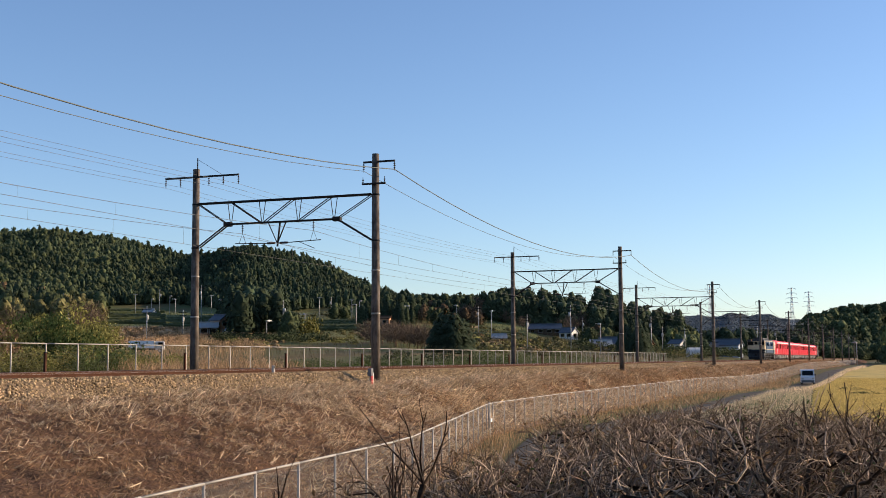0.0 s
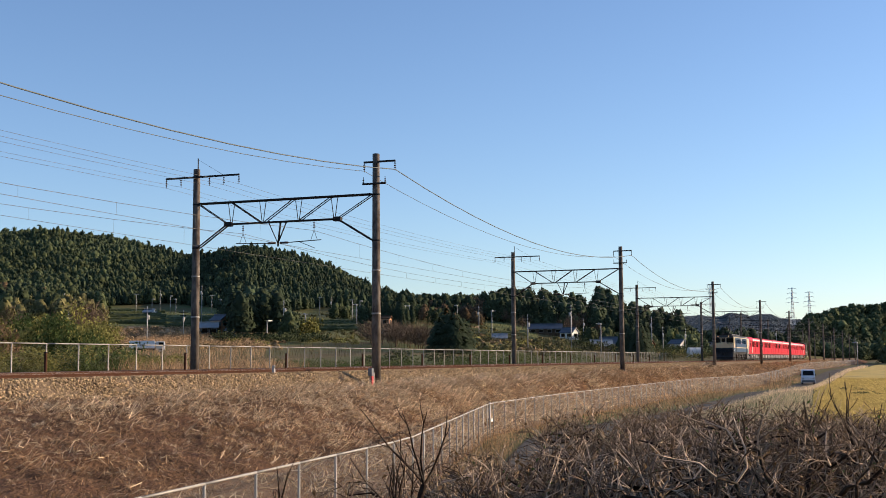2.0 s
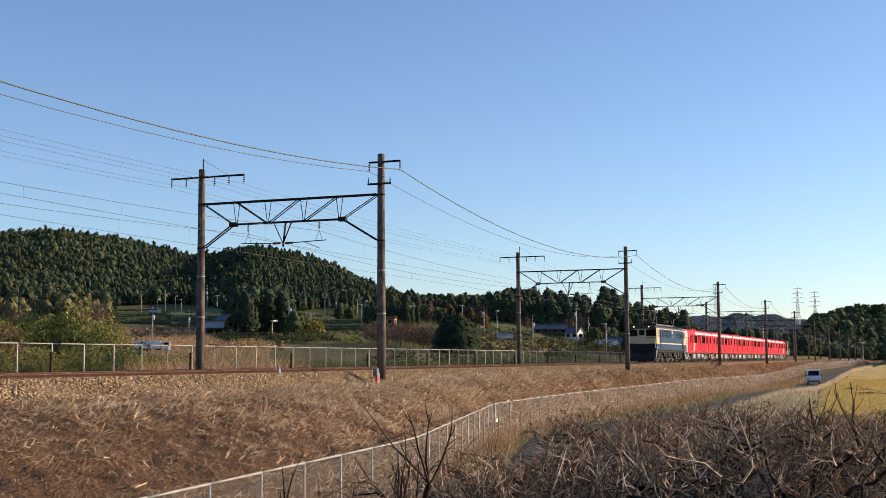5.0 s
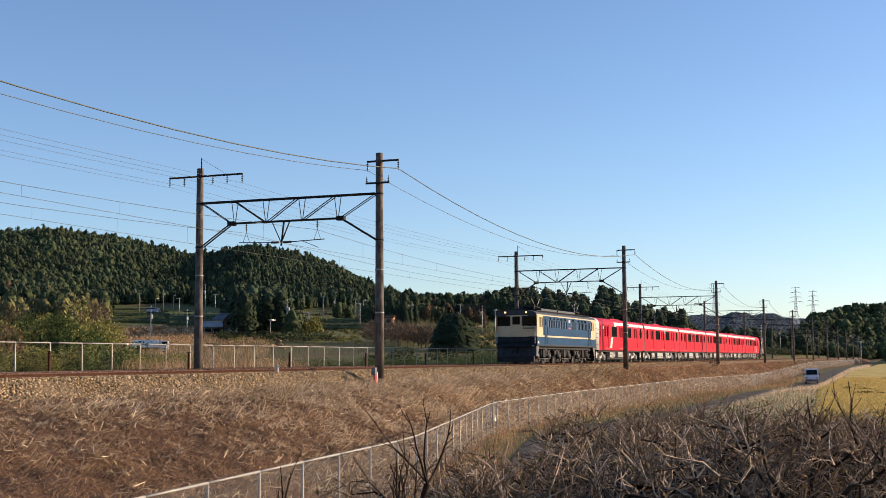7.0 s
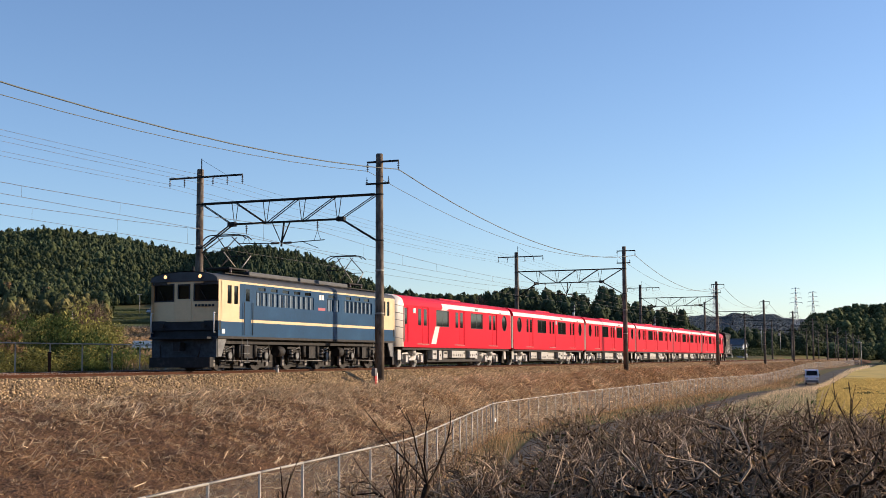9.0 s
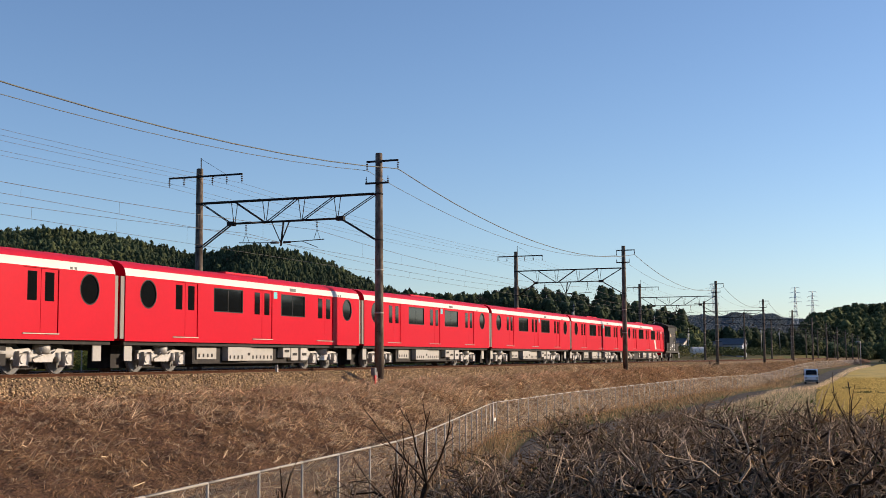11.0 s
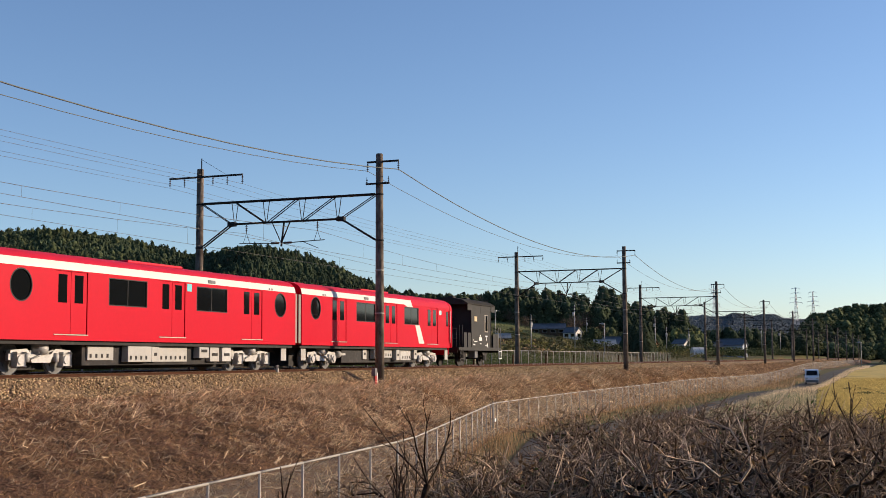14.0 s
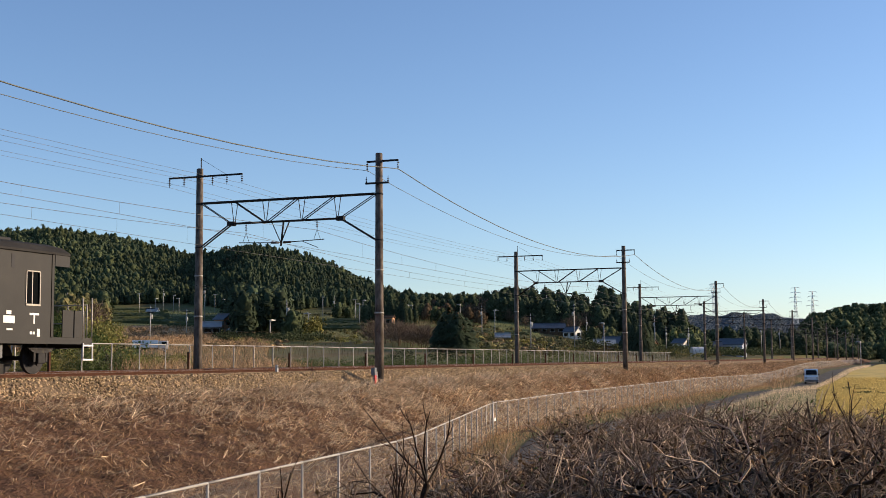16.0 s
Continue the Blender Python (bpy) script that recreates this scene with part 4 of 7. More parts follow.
    if kind == "cab":
        part("cab_front", loft(bmesh.new(), [[(a, b, c) for a, b, c in s] for s in nose_sections(ring)]), NOSE[0], car, "curved cab front", smooth=True)
        part("windscreen", B(-0.02, 0.03, -0.98, 0.98, 2.05, 2.95, bevel=0.02), GLASS, car, "wide dark windscreen")
        part("apron", B(0.05, 0.12, -1.1, 1.1, 0.62, 1.02, bevel=0.03), NOSE[1], car)
        for y in (-0.85, 0.85):
            part("cab_headlamp", T((-0.03, y, 1.75), (0.03, y, 1.75), 0.11, n=16), LAMP_OFF, car, "round unlit headlamp")
        bm = bmesh.new()
        for z in (1.35, 1.6, 2.0, 2.6, 3.0):
            box(bm, -0.035, 0.0, -1.12, 1.12, z, z + 0.03)
        part("tie_rope", bm, RUBBER, car, "dark tie-down ropes across the front")
        if NOSE[0] is WHITE:
            # dark tubes drawn for the shade in the transit sheeting's creases round the nose
            for z, r in ((1.42, 0.016), (1.95, 0.020), (2.28, 0.014), (2.62, 0.018), (2.98, 0.014)):
                for y in (-1, 1):
                    bm = bmesh.new()
                    sweep(bm, [(x_, y * (SIDE * ky + 0.004), z + dz) for x_, ky, dz in ((0.0, 0.80, 0.05), (0.10, 0.90, 0.02), (0.28, 0.965, 0.0), (0.55, 0.995, -0.03), (0.80, 1.0, -0.05))], r)
                    part("sheeting_strap", bm, LOCO_GREY, car, "dark tube drawn as the shade in a sheeting crease")
    part("floor_frame", B(x0 + 0.1, x1 - 0.05, -1.30, 1.30, 0.86, 1.0), UNDER, car, "black underframe")
    # two plain black boxes, added in place of the shadow below the car
    part("pipe_rack", B(0.9, 17.0, -0.44, 0.44, 0.14, 0.9), UNDER, car, "black box added for the shade under the floor")
    part("underfloor_frame", B(4.7, 13.3, -1.06, 1.06, 0.24, 0.87, bevel=0.02), UNDER, car, "black box added for the shade between the bogies")
    bogie(car, 3.0, 0.455, 2.0, SILVER, "pale grey bogie frame")
    bogie(car, 15.0, 0.455, 2.0, SILVER, "pale grey bogie frame")
    random.seed(5 if kind == "middle" else 8)
    for y in (-1, 1):
        a = 4.9
        while a < 13.0:
            w = random.choice((0.42, 0.62, 0.9, 1.7, 1.3))
            zb = random.choice((0.34, 0.34, 0.40, 0.46))
            ya, yb = sorted((y * random.choice((1.22, 1.30, 1.12)), y * 0.3))
            if a + w < 13.3:
                eq = part("equipment_box", B(a, a + w, ya, yb, zb, 0.84, bevel=0.02), BOXGREY if random.random() < 0.8 else SILVER, car, "pale grey underfloor equipment box")
                yo = ya if y < 0 else yb
                if w > 0.8:
                    for k in range(int(w / 0.28)):
                        xx = a + 0.1 + k * 0.28
                        part("louvre", B(xx, xx + 0.10, min(yo, yo + y * 0.006), max(yo, yo + y * 0.006), zb + 0.08, zb + 0.2), UNDER, eq)
                else:
                    part("louvre", B(a + 0.12, a + w - 0.12, min(yo, yo + y * 0.006), max(yo, yo + y * 0.006), zb + 0.2, zb + 0.3), UNDER, eq)
            a += w + random.choice((0.12, 0.2, 0.5))
        for a in (0.55, 16.95):
            part("end_plate", B(a, a + 0.42, min(y * 1.2, y * 1.16), max(y * 1.2, y * 1.16), 0.36, 0.86, bevel=0.01), BOXGREY, car, "pale grey end plate")
        part("air_tank", T((12.9, y * 0.9, 0.62), (13.6, y * 0.9, 0.62), 0.17, n=14), BOXGREY, car, "cylindrical air tank")
    for x in (0.0, 17.75):
        part("coupler", B(x - 0.02, x + 0.29, -0.12, 0.12, 0.70, 0.94, bevel=0.03), UNDER, car)
    return car


NOSE = [WHITE, WHITE]


def locomotive():
    lo = thing("electric_locomotive", pose(0, 0, 0), "blue and cream electric locomotive with raised pantographs", "locomotive")
    x0, x1, w = 0.30, 16.20, 1.40
    fil = [(2.98, 7.75), (8.95, 10.15), (10.62, 13.6)]
    cabs = [(0.91, 1.20, 2.42, 3.08), (1.38, 1.67, 2.42, 3.08), (14.83, 15.12, 2.42, 3.08), (15.30, 15.59, 2.42, 3.08)]
    small = [(3.15 + 0.95 * k, 3.70 + 0.95 * k, 2.98, 3.10) for k in range(5)] + [(10.8 + 0.95 * k, 11.35 + 0.95 * k, 2.98, 3.10) for k in range(3)] + [(9.1, 9.7, 2.98, 3.10)]
    louv = [(a, b, 2.42, 2.92) for a, b in fil]
    for y in (-w, w):
        s = math.copysign(1, y)
        part("side_wall", grid_wall([1.76, 14.74], [1.88, 3.18], louv + small, y, 0.05), BLUE, lo, "worn blue side wall")
        part("lower_wall", grid_wall([x0, x1], [1.25, 1.77], [], y), BLUE, lo, "blue lower side")
        part("cream_stripe", grid_wall([x0, x1], [1.77, 1.88], [], y - 0.0), CREAM, lo, "cream waist stripe")
        part("upper_stripe", grid_wall([x0, x1], [3.18, 3.25], [], y), CREAM, lo, "cream line under the roof")
        for a, b, hs in ((x0, 1.76, cabs[:2]), (14.74, x1, cabs[2:])):
            part("cab_side", grid_wall([a, b], [1.88, 3.18], hs, y), CREAM, lo, "cream cab side")
        for h in cabs:
            part("cab_window", B(h[0], h[1], min(y - s * 0.03, y - s * 0.045), max(y - s * 0.03, y - s * 0.045), h[2], h[3]), GLASS, lo, "dark cab side window")
        for a, b, c, d in louv:
            n = max(2, int((b - a) / 0.42))
            pnl = part("filter_panel", B(a, b, min(y - s * 0.04, y - s * 0.05), max(y - s * 0.04, y - s * 0.05), c, d), LOUVRE, lo, "grey-blue intake filters")
            for k in range(n + 1):
                xx = a + (b - a) * k / n
                part("mullion", B(max(xx - 0.015, a), min(xx + 0.015, b), min(y - s * 0.005, y - s * 0.04), max(y - s * 0.005, y - s * 0.04), c, d), BLUE, pnl)
            for k in range(2 * n):
                xx = a + (b - a) * (k + 0.5) / (2 * n)
                part("slat", B(xx - 0.008, xx + 0.008, min(y - s * 0.02, y - s * 0.04), max(y - s * 0.02, y - s * 0.04), c, d), BLUE, pnl)
        for a, b, c, d in small:
            part("skylight", B(a, b, min(y - s * 0.03, y - s * 0.04), max(y - s * 0.03, y - s * 0.04), c, d), GLASS, lo, "small dark top window")
        for dx in (2.08, 13.9):
            part("crew_door", B(dx, dx + 0.52, min(y, y + s * 0.008), max(y, y + s * 0.008), 1.30, 3.12, bevel=0.004), BLUE, lo, "blue crew door")
            part("crew_door_window", B(dx + 0.12, dx + 0.40, min(y, y + s * 0.012), max(y, y + s * 0.012), 2.55, 3.0, bevel=0.004), GLASS, lo)
            for e in (-0.06, 0.58):
                part("handrail", T((dx + e, y + s * 0.05, 1.3), (dx + e, y + s * 0.05, 2.5), 0.016, n=6), STEEL, lo)
        part("emblem_bar", B(8.25, 8.42, min(y, y + s * 0.006), max(y, y + s * 0.006), 2.86, 3.06), BRIGHT, lo, "white emblem shape")
        part("emblem_bar", B(8.46, 8.68, min(y, y + s * 0.006), max(y, y + s * 0.006), 2.86, 3.06), BRIGHT, lo, "white emblem shape")
        part("maker_plate", B(8.15, 8.8, min(y, y + s * 0.008), max(y, y + s * 0.008), 2.42, 2.53), PINK, lo, "small dull red maker's plate")
        part("depot_plate", B(0.55, 0.75, min(y, y + s * 0.006), max(y, y + s * 0.006), 1.34, 1.50), BRIGHT, lo, "small white plate")
        part("sill", B(x0, x1, min(y, y - s * 0.1), max(y, y - s * 0.1), 1.16, 1.25), UNDER, lo)
        for a in (0.45, 15.6):
            bm = bmesh.new()
            pts = ((a - 0.12, 1.2), (a + 0.55, 1.2), (a + 0.18, 0.52), (a - 0.12, 0.52)) if a < 5 else ((a + 0.57, 1.2), (a - 0.1, 1.2), (a + 0.27, 0.52), (a + 0.57, 0.52))
            loft(bm, [[(p, y - s * q, z) for p, z in pts] for q in (0.06, 0.12)])
            part("side_skirt", bm, LOCO_GREY, lo, "grey corner skirt")
    prof = [(1.40, 3.25), (1.36, 3.34), (1.22, 3.43), (0.8, 3.53), (0.0, 3.58)]
    part("roof", band_mesh(0.22, 16.28, mirrored(prof)), ROOF_DARK, lo, "sooty dark roof", smooth=True)
    part("roof_monitor", B(3.6, 7.6, -0.75, 0.75, 3.52, 3.76, bevel=0.05), ROOF_DARK, lo, "dark roof hatch")
    part("roof_monitor", B(7.8, 12.4, -0.75, 0.75, 3.52, 3.76, bevel=0.05), ROOF_DARK, lo, "dark roof hatch")
    part("walkway", B(1.2, 15.3, -1.12, -0.92, 3.52, 3.56), STEEL, lo)
    part("whistle", T((1.0, 0.1, 3.55), (1.0, 0.1, 3.8), 0.05, n=8), STEEL, lo)
    for x, s in ((x0, -1), (x1, 1)):
        def fb(a, b, c, d, e, f):
            return B(min(x + s * a, x + s * b), max(x + s * a, x + s * b), c, d, e, f, bevel=0.006)
        full = bmesh.new()
        # cab front: a wall with three openings
        holes = [(-1.34, -0.42, 2.52, 3.10), (-0.24, 0.24, 2.52, 3.08), (0.42, 1.34, 2.52, 3.10)]
        Y = sorted({-1.40, 1.40, *[h[0] for h in holes], *[h[1] for h in holes]})
        Z = sorted({1.77, 3.22, *[h[2] for h in holes], *[h[3] for h in holes]})
        for a, b in zip(Y, Y[1:]):
            for c, d in zip(Z, Z[1:]):
                if any(h[0] < (a + b) / 2 < h[1] and h[2] < (c + d) / 2 < h[3] for h in holes):
                    continue
                box(full, min(x, x + s * 0.04), max(x, x + s * 0.04), a, b, c, d)
        bmesh.ops.remove_doubles(full, verts=full.verts, dist=0.0005)

        def raked(bm):
            """The outer thirds of the front lean back towards the corners."""
            for v in bm.verts:
                v.co.x -= s * 0.20 * max(abs(v.co.y) - 0.40, 0) ** 1.5
            return bm
        front = part("cab_front", raked(full), CREAM, lo, "cream cab front")
        for h in holes:
            part("windscreen", raked(fb(0.0, 0.012, h[0], h[1], h[2], h[3])), GLASS, front, "dark windscreen")
            rim = bmesh.new()
            for q in ((h[0] - 0.02, h[0] + 0.03, h[2], h[3]), (h[1] - 0.03, h[1] + 0.02, h[2], h[3]), (h[0] - 0.02, h[1] + 0.02, h[2] - 0.03, h[2] + 0.02), (h[0] - 0.02, h[1] + 0.02, h[3] - 0.02, h[3] + 0.03)):
                box(rim, min(x + s * 0.03, x + s * 0.055), max(x + s * 0.03, x + s * 0.055), *q)
            part("window_gasket", raked(rim), RUBBER, front, "black rubber window gasket")
            if abs(h[0] + h[1]) > 0.5:
                c = (h[0] + h[1]) / 2
                part("wiper", raked(T((x + s * 0.07, c - 0.05, h[2] - 0.02), (x + s * 0.065, c + 0.2, h[2] + 0.38), 0.012, n=5)), STEEL, front)
        part("lower_front", raked(fb(0.0, 0.05, -1.40, 1.40, 1.23, 1.77)), NOSESHADE, lo, "lower front in blue darkened for shade")
        part("front_belt", raked(fb(0.05, 0.17, -1.41, 1.41, 1.46, 1.80)), NOSESHADE, lo, "projecting front belt in blue darkened for shade")
        part("front_deck", fb(0.0, 0.42, -1.20, 1.20, 1.14, 1.22), NOSESHADE, lo)
        part("buffer_beam", raked(fb(0.10, 0.20, -1.34, 1.34, 0.50, 1.23)), APRON, lo, "dark slate-blue buffer beam")
        part("snow_plough", fb(0.05, 0.30, -1.25, 1.25, 0.14, 0.50), UNDER, lo)
        part("coupler", fb(0.15, 0.50, -0.14, 0.14, 0.72, 1.02), UNDER, lo)
        part("roof_brow", raked(fb(0.02, 0.16, -1.36, 1.36, 3.10, 3.20)), ROOF_DARK, lo, "dark rain visor")
        bm = bmesh.new()
        pts = mirrored([(1.40, 3.20), (1.36, 3.34), (1.2, 3.42), (0.8, 3.50), (0.0, 3.55)])
        loft(bm, [[(x + s * q, yy, zz) for yy, zz in pts] for q in (-0.12, 0.08)])
        part("roof_front", bm, ROOF_DARK, lo)
        part("number_bar", raked(fb(0.04, 0.055, -1.25, -0.42, 2.28, 2.40)), CREAM, lo, "cream number plate")
        for q in range(6):
            part("number_bar", raked(fb(0.055, 0.062, -1.18 + 0.125 * q, -1.09 + 0.125 * q, 2.30, 2.385)), RUBBER, lo, "dark number bar")
        part("front_door", fb(0.04, 0.06, -0.32, 0.32, 1.80, 2.58), CREAM, lo, "cream front door")
        for y in (-0.72, 0.72):
            part("lamp_housing", T((x - s * 0.1, y, 3.38), (x + s * 0.14, y, 3.38), 0.11, n=16), ROOF_DARK, lo)
            part("headlamp", T((x + s * 0.14, y, 3.38), (x + s * 0.155, y, 3.38), 0.060, n=16), LAMP_ON if s < 0 else LAMP_OFF, lo, "round warm headlamp")
        for y in (-1.30, 1.30):
            part("handrail", T((x + s * 0.14, y, 1.38), (x + s * 0.14, y, 2.08), 0.02, n=8), BRIGHT, lo, "white grab rail")
            for z in (1.38, 2.08):
                part("handrail_foot", T((x, y, z), (x + s * 0.14, y, z), 0.018, n=6), BRIGHT, lo)
        for y in (-0.85, 0.85):
            part("tail_lamp", T((x + s * 0.08, y, 1.62), (x + s * 0.16, y, 1.62), 0.085, n=12), RUBBER, lo)
            part("air_hose", T((x + s * 0.22, y, 0.95), (x + s * 0.30, y * 0.9, 0.5), 0.03, n=6), RUBBER, lo)
    for c in (3.0, 8.25, 13.5):
        bogie(lo, c, 0.56, 2.7, UNDER, "sooty black bogie frame", heavy=True)
    part("floor_frame", B(0.6, 15.9, -1.15, 1.15, 0.98, 1.18), UNDER, lo)
    # solid dark box, added to hide lit ground where shadow should fall
    part("traction_gear", B(0.8, 15.7, -0.47, 0.47, 0.10, 0.98), UNDER, lo, "black box added for the shade between the wheels")
    for a in (5.3, 10.7):
        for y in (-1.2, 0.7):
            part("air_reservoir", T((a, y + 0.25, 0.72), (a + 0.5, y + 0.25, 0.72), 0.2, n=12), UNDER, lo)
    for y in (-1.32, 1.32):
        for a in (2.3, 14.1):
            bm = bmesh.new()
            for z in (0.30, 0.62, 0.92):
                box(bm, a - 0.2, a + 0.2, y - 0.1, y + 0.04, z, z + 0.03)
            for e in (-0.2, 0.2):
                tube(bm, (a + e, y, 0.28), (a + e, y, 1.2), 0.015, n=5)
            part("footstep", bm, LOCO_GREY, lo, "grey crew steps")
    for c in (3.2, 13.7):
        pantograph(lo, c)
    return lo


def pantograph(lo, c):
    p = part("pantograph", B(c - 0.75, c + 0.75, -0.55, 0.55, 3.80, 3.86, bevel=0.01), STEEL, lo, "raised diamond pantograph")
    for a in (-0.6, 0.6):
        for b in (-0.5, 0.5):
            part("pan_insulator", T((c + a, b, 3.55), (c + a, b, 3.82), 0.06, n=10), PORC, p)
    for b in (-0.5, 0.5):
        for s in (-1, 1):
            part("lower_arm", T((c + s * 0.25, b, 3.9), (c - s * 1.02 * -1, b * 0.9, 4.42), 0.022, n=6), ZINC if b < 0 else STEEL, p, "pale steel lower arm")
            part("upper_arm", T((c + s * 1.02, b * 0.9, 4.42), (c + s * 0.18 * -1, b * 0.62, 5.06), 0.020, n=6), STEEL, p)
    for s in (-1, 1):
        part("knee_bar", T((c + s * 1.02, -0.48, 4.42), (c + s * 1.02, 0.48, 4.42), 0.018, n=6), STEEL, p)
        bm = bmesh.new()
        pts = [(-0.95, 4.95), (-0.80, 5.08), (-0.6, 5.14), (0.6, 5.14), (0.80, 5.08), (0.95, 4.95)]
        for a, b in zip(pts, pts[1:]):
            tube(bm, (c + s * 0.20, a[0], a[1]), (c + s * 0.20, b[0], b[1]), 0.022, n=6)
        part("contact_strip", bm, STEEL, p)


def brake_van():
    v = thing("brake_van", pose(0, 0, 0), "small weathered black brake van with end platforms", "brake van")
    a, b, w = 3.0, 6.3, 1.27
    win = [(5.2, 5.75, 1.98, 2.88)]
    for y in (-w, w):
        s = math.copysign(1, y)
        part("side_wall", grid_wall([a, b], [1.05, 3.45], win, y), BLACK, v, "black side wall")
        for h in win:
            part("window", B(h[0], h[1], min(y - s * 0.03, y - s * 0.04), max(y - s * 0.03, y - s * 0.04), h[2], h[3]), GLASS, v, "van window with pale sash")
            bm = bmesh.new()
            box(bm, h[0] - 0.03, h[1] + 0.03, min(y, y + s * 0.03), max(y, y + s * 0.03), h[2] - 0.06, h[2] - 0.01)
            box(bm, h[0] - 0.03, h[0], min(y, y + s * 0.02), max(y, y + s * 0.02), h[2], h[3])
            box(bm, h[1], h[1] + 0.03, min(y, y + s * 0.02), max(y, y + s * 0.02), h[2], h[3])
            box(bm, h[0], h[1], min(y, y + s * 0.02), max(y, y + s * 0.02), h[3], h[3] + 0.03)
            box(bm, h[0] + 0.25, h[0] + 0.28, min(y - s * 0.01, y - s * 0.03), max(y - s * 0.01, y - s * 0.03), h[2], h[3])
            part("window_frame", bm, ZINC, v, "pale metal window frame")
        part("vent_slit", B(4.55, 4.70, min(y, y + s * 0.006), max(y, y + s * 0.006), 2.95, 3.32), RUBBER, v)
        part("pale_panel", B(3.48, 3.92, min(y, y + s * 0.01), max(y, y + s * 0.01), 2.5, 2.78, bevel=0.01), CREAM, v, "small cream panel")
        for q in ((3.30, 3.38, 1.42, 1.50), (3.45, 3.95, 1.34, 1.40), (3.25, 3.58, 1.16, 1.22), (4.28, 4.74, 1.42, 1.62), (4.40, 4.60, 1.66, 1.76), (4.42, 4.66, 1.22, 1.27), (5.35, 5.75, 1.66, 1.72), (5.52, 5.58, 1.42, 1.66), (5.38, 5.46, 1.12, 1.20), (5.5, 5.58, 1.12, 1.20), (5.68, 5.80, 1.06, 1.28)):
            part("lettering_bar", B(q[0], q[1], min(y, y + s * 0.005), max(y, y + s * 0.005), q[2], q[3]), BRIGHT, v)
        for x in (a - 0.02, b + 0.02):
            part("corner_post", B(x - 0.05, x + 0.05, min(y, y + s * 0.02), max(y, y + s * 0.02), 1.05, 3.45), BLACK, v)
        part("solebar", B(0.9, 8.2, min(y - s * 0.1, y), max(y - s * 0.1, y), 0.86, 1.05), BLACK, v)
        for x, d in ((1.25, -1), (7.95, 1)):
            for e in (-0.22, 0.22):
                part("grab_rail", T((x + e, y, 1.0), (x + e, y, 2.25), 0.02, n=6), ZINC if d > 0 else UNDER, v, "pale vertical grab rail")
            bm = bmesh.new()
            for z in (0.38, 0.80):
                box(bm, x - 0.24, x + 0.24, min(y, y + s * 0.06), max(y, y + s * 0.06), z, z + 0.05)
            for e in (-0.22, 0.22):
                tube(bm, (x + e * 1.05, y + s * 0.03, 0.38), (x + e, y + s * 0.03, 0.9), 0.025, n=6)
            part("step_ladder", bm, BRIGHT if d > 0 else UNDER, v, "white-painted foot step")
        for x in (1.75, 2.4, 6.8, 7.35):
            part("platform_panel", B(x, x + 0.5, min(y, y - s * 0.03), max(y, y - s * 0.03), 1.05, 1.85, bevel=0.006), BLACK, v, "black platform side panel")
    for x in (a, b):
        bm = bmesh.new()
        box(bm, x - 0.02, x + 0.02, -w, w, 1.05, 3.5)
        part("end_wall", bm, BLACK, v)
        part("end_door", B(x - 0.03, x + 0.03, -0.35, 0.35, 1.1, 2.95), UNDER, v)
        part("end_door_window", B(x - 0.035, x + 0.035, -0.2, 0.2, 2.1, 2.7), GLASS, v)
    for x in (0.95, 8.15):
        bm = bmesh.new()
        for z in (1.5, 2.05):
            tube(bm, (x, -1.1, z), (x, 1.1, z), 0.02, n=6)
        for y in (-1.1, -0.4, 0.4, 1.1):
            tube(bm, (x, y, 1.0), (x, y, 2.05), 0.02, n=6)
        part("end_railing", bm, ZINC if x > 4 else UNDER, v, "pale steel end railing")
        part("end_panel", B(x - 0.02, x + 0.02, -0.9, -0.2, 1.05, 1.8), BLACK, v)
        part("buffer_beam", B(x - 0.08, x + 0.08, -1.2, 1.2, 0.75, 1.02), BLACK, v)
        part("coupler", B(min(x, x + (0.4 if x > 4 else -0.7)), max(x, x + (0.4 if x > 4 else -0.7)), -0.12, 0.12, 0.74, 0.98), UNDER, v)
    part("deck", B(0.9, 8.2, -1.25, 1.25, 0.98, 1.05), UNDER, v)
    part("roof", loft(bmesh.new(), [[(x, y, z) for y, z in mirrored([(1.33, 3.43), (1.30, 3.50), (1.0, 3.68), (0.5, 3.80), (0, 3.83)])] for x in (2.25, 7.05)]), WAGON_ROOF, v, "dusty curved roof", smooth=False)
    for y in (-1.285, 1.285):
        for p, q in ((2.27, a - 0.08), (b + 0.08, 7.03)):
            part("valance", B(p, q, y - 0.02, y + 0.02, 3.10, 3.45), BLACK, v, "black valance over the platform")
    for x in (3.3, 5.6):
        part("roof_vent", B(x - 0.25, x + 0.25, -0.16, 0.16, 3.78, 3.93, bevel=0.04), UNDER, v, "low dark roof ventilator")
    part("stove_pipe", T((4.0, 0.3, 3.7), (4.0, 0.3, 4.02), 0.07, n=10), UNDER, v)
    for x in (2.75, 6.35):
        bm = bmesh.new()
        for y in (-0.56, 0.56):
            tube(bm, (0, y - 0.06, 0), (0, y + 0.06, 0), 0.455, n=24)
        tube(bm, (0, -0.8, 0), (0, 0.8, 0), 0.07, n=8)
        for k in range(4):
            for y in (-0.63, 0.63):
                c, d = math.cos(k * math.pi / 2), math.sin(k * math.pi / 2)
                tube(bm, (c * 0.26, y - 0.015, d * 0.26), (c * 0.26, y + 0.015, d * 0.26), 0.05, n=6)
        ws = part("wheelset", bm, UNDER, v)
        ws.matrix_basis = pose(x, 0, 0.455)
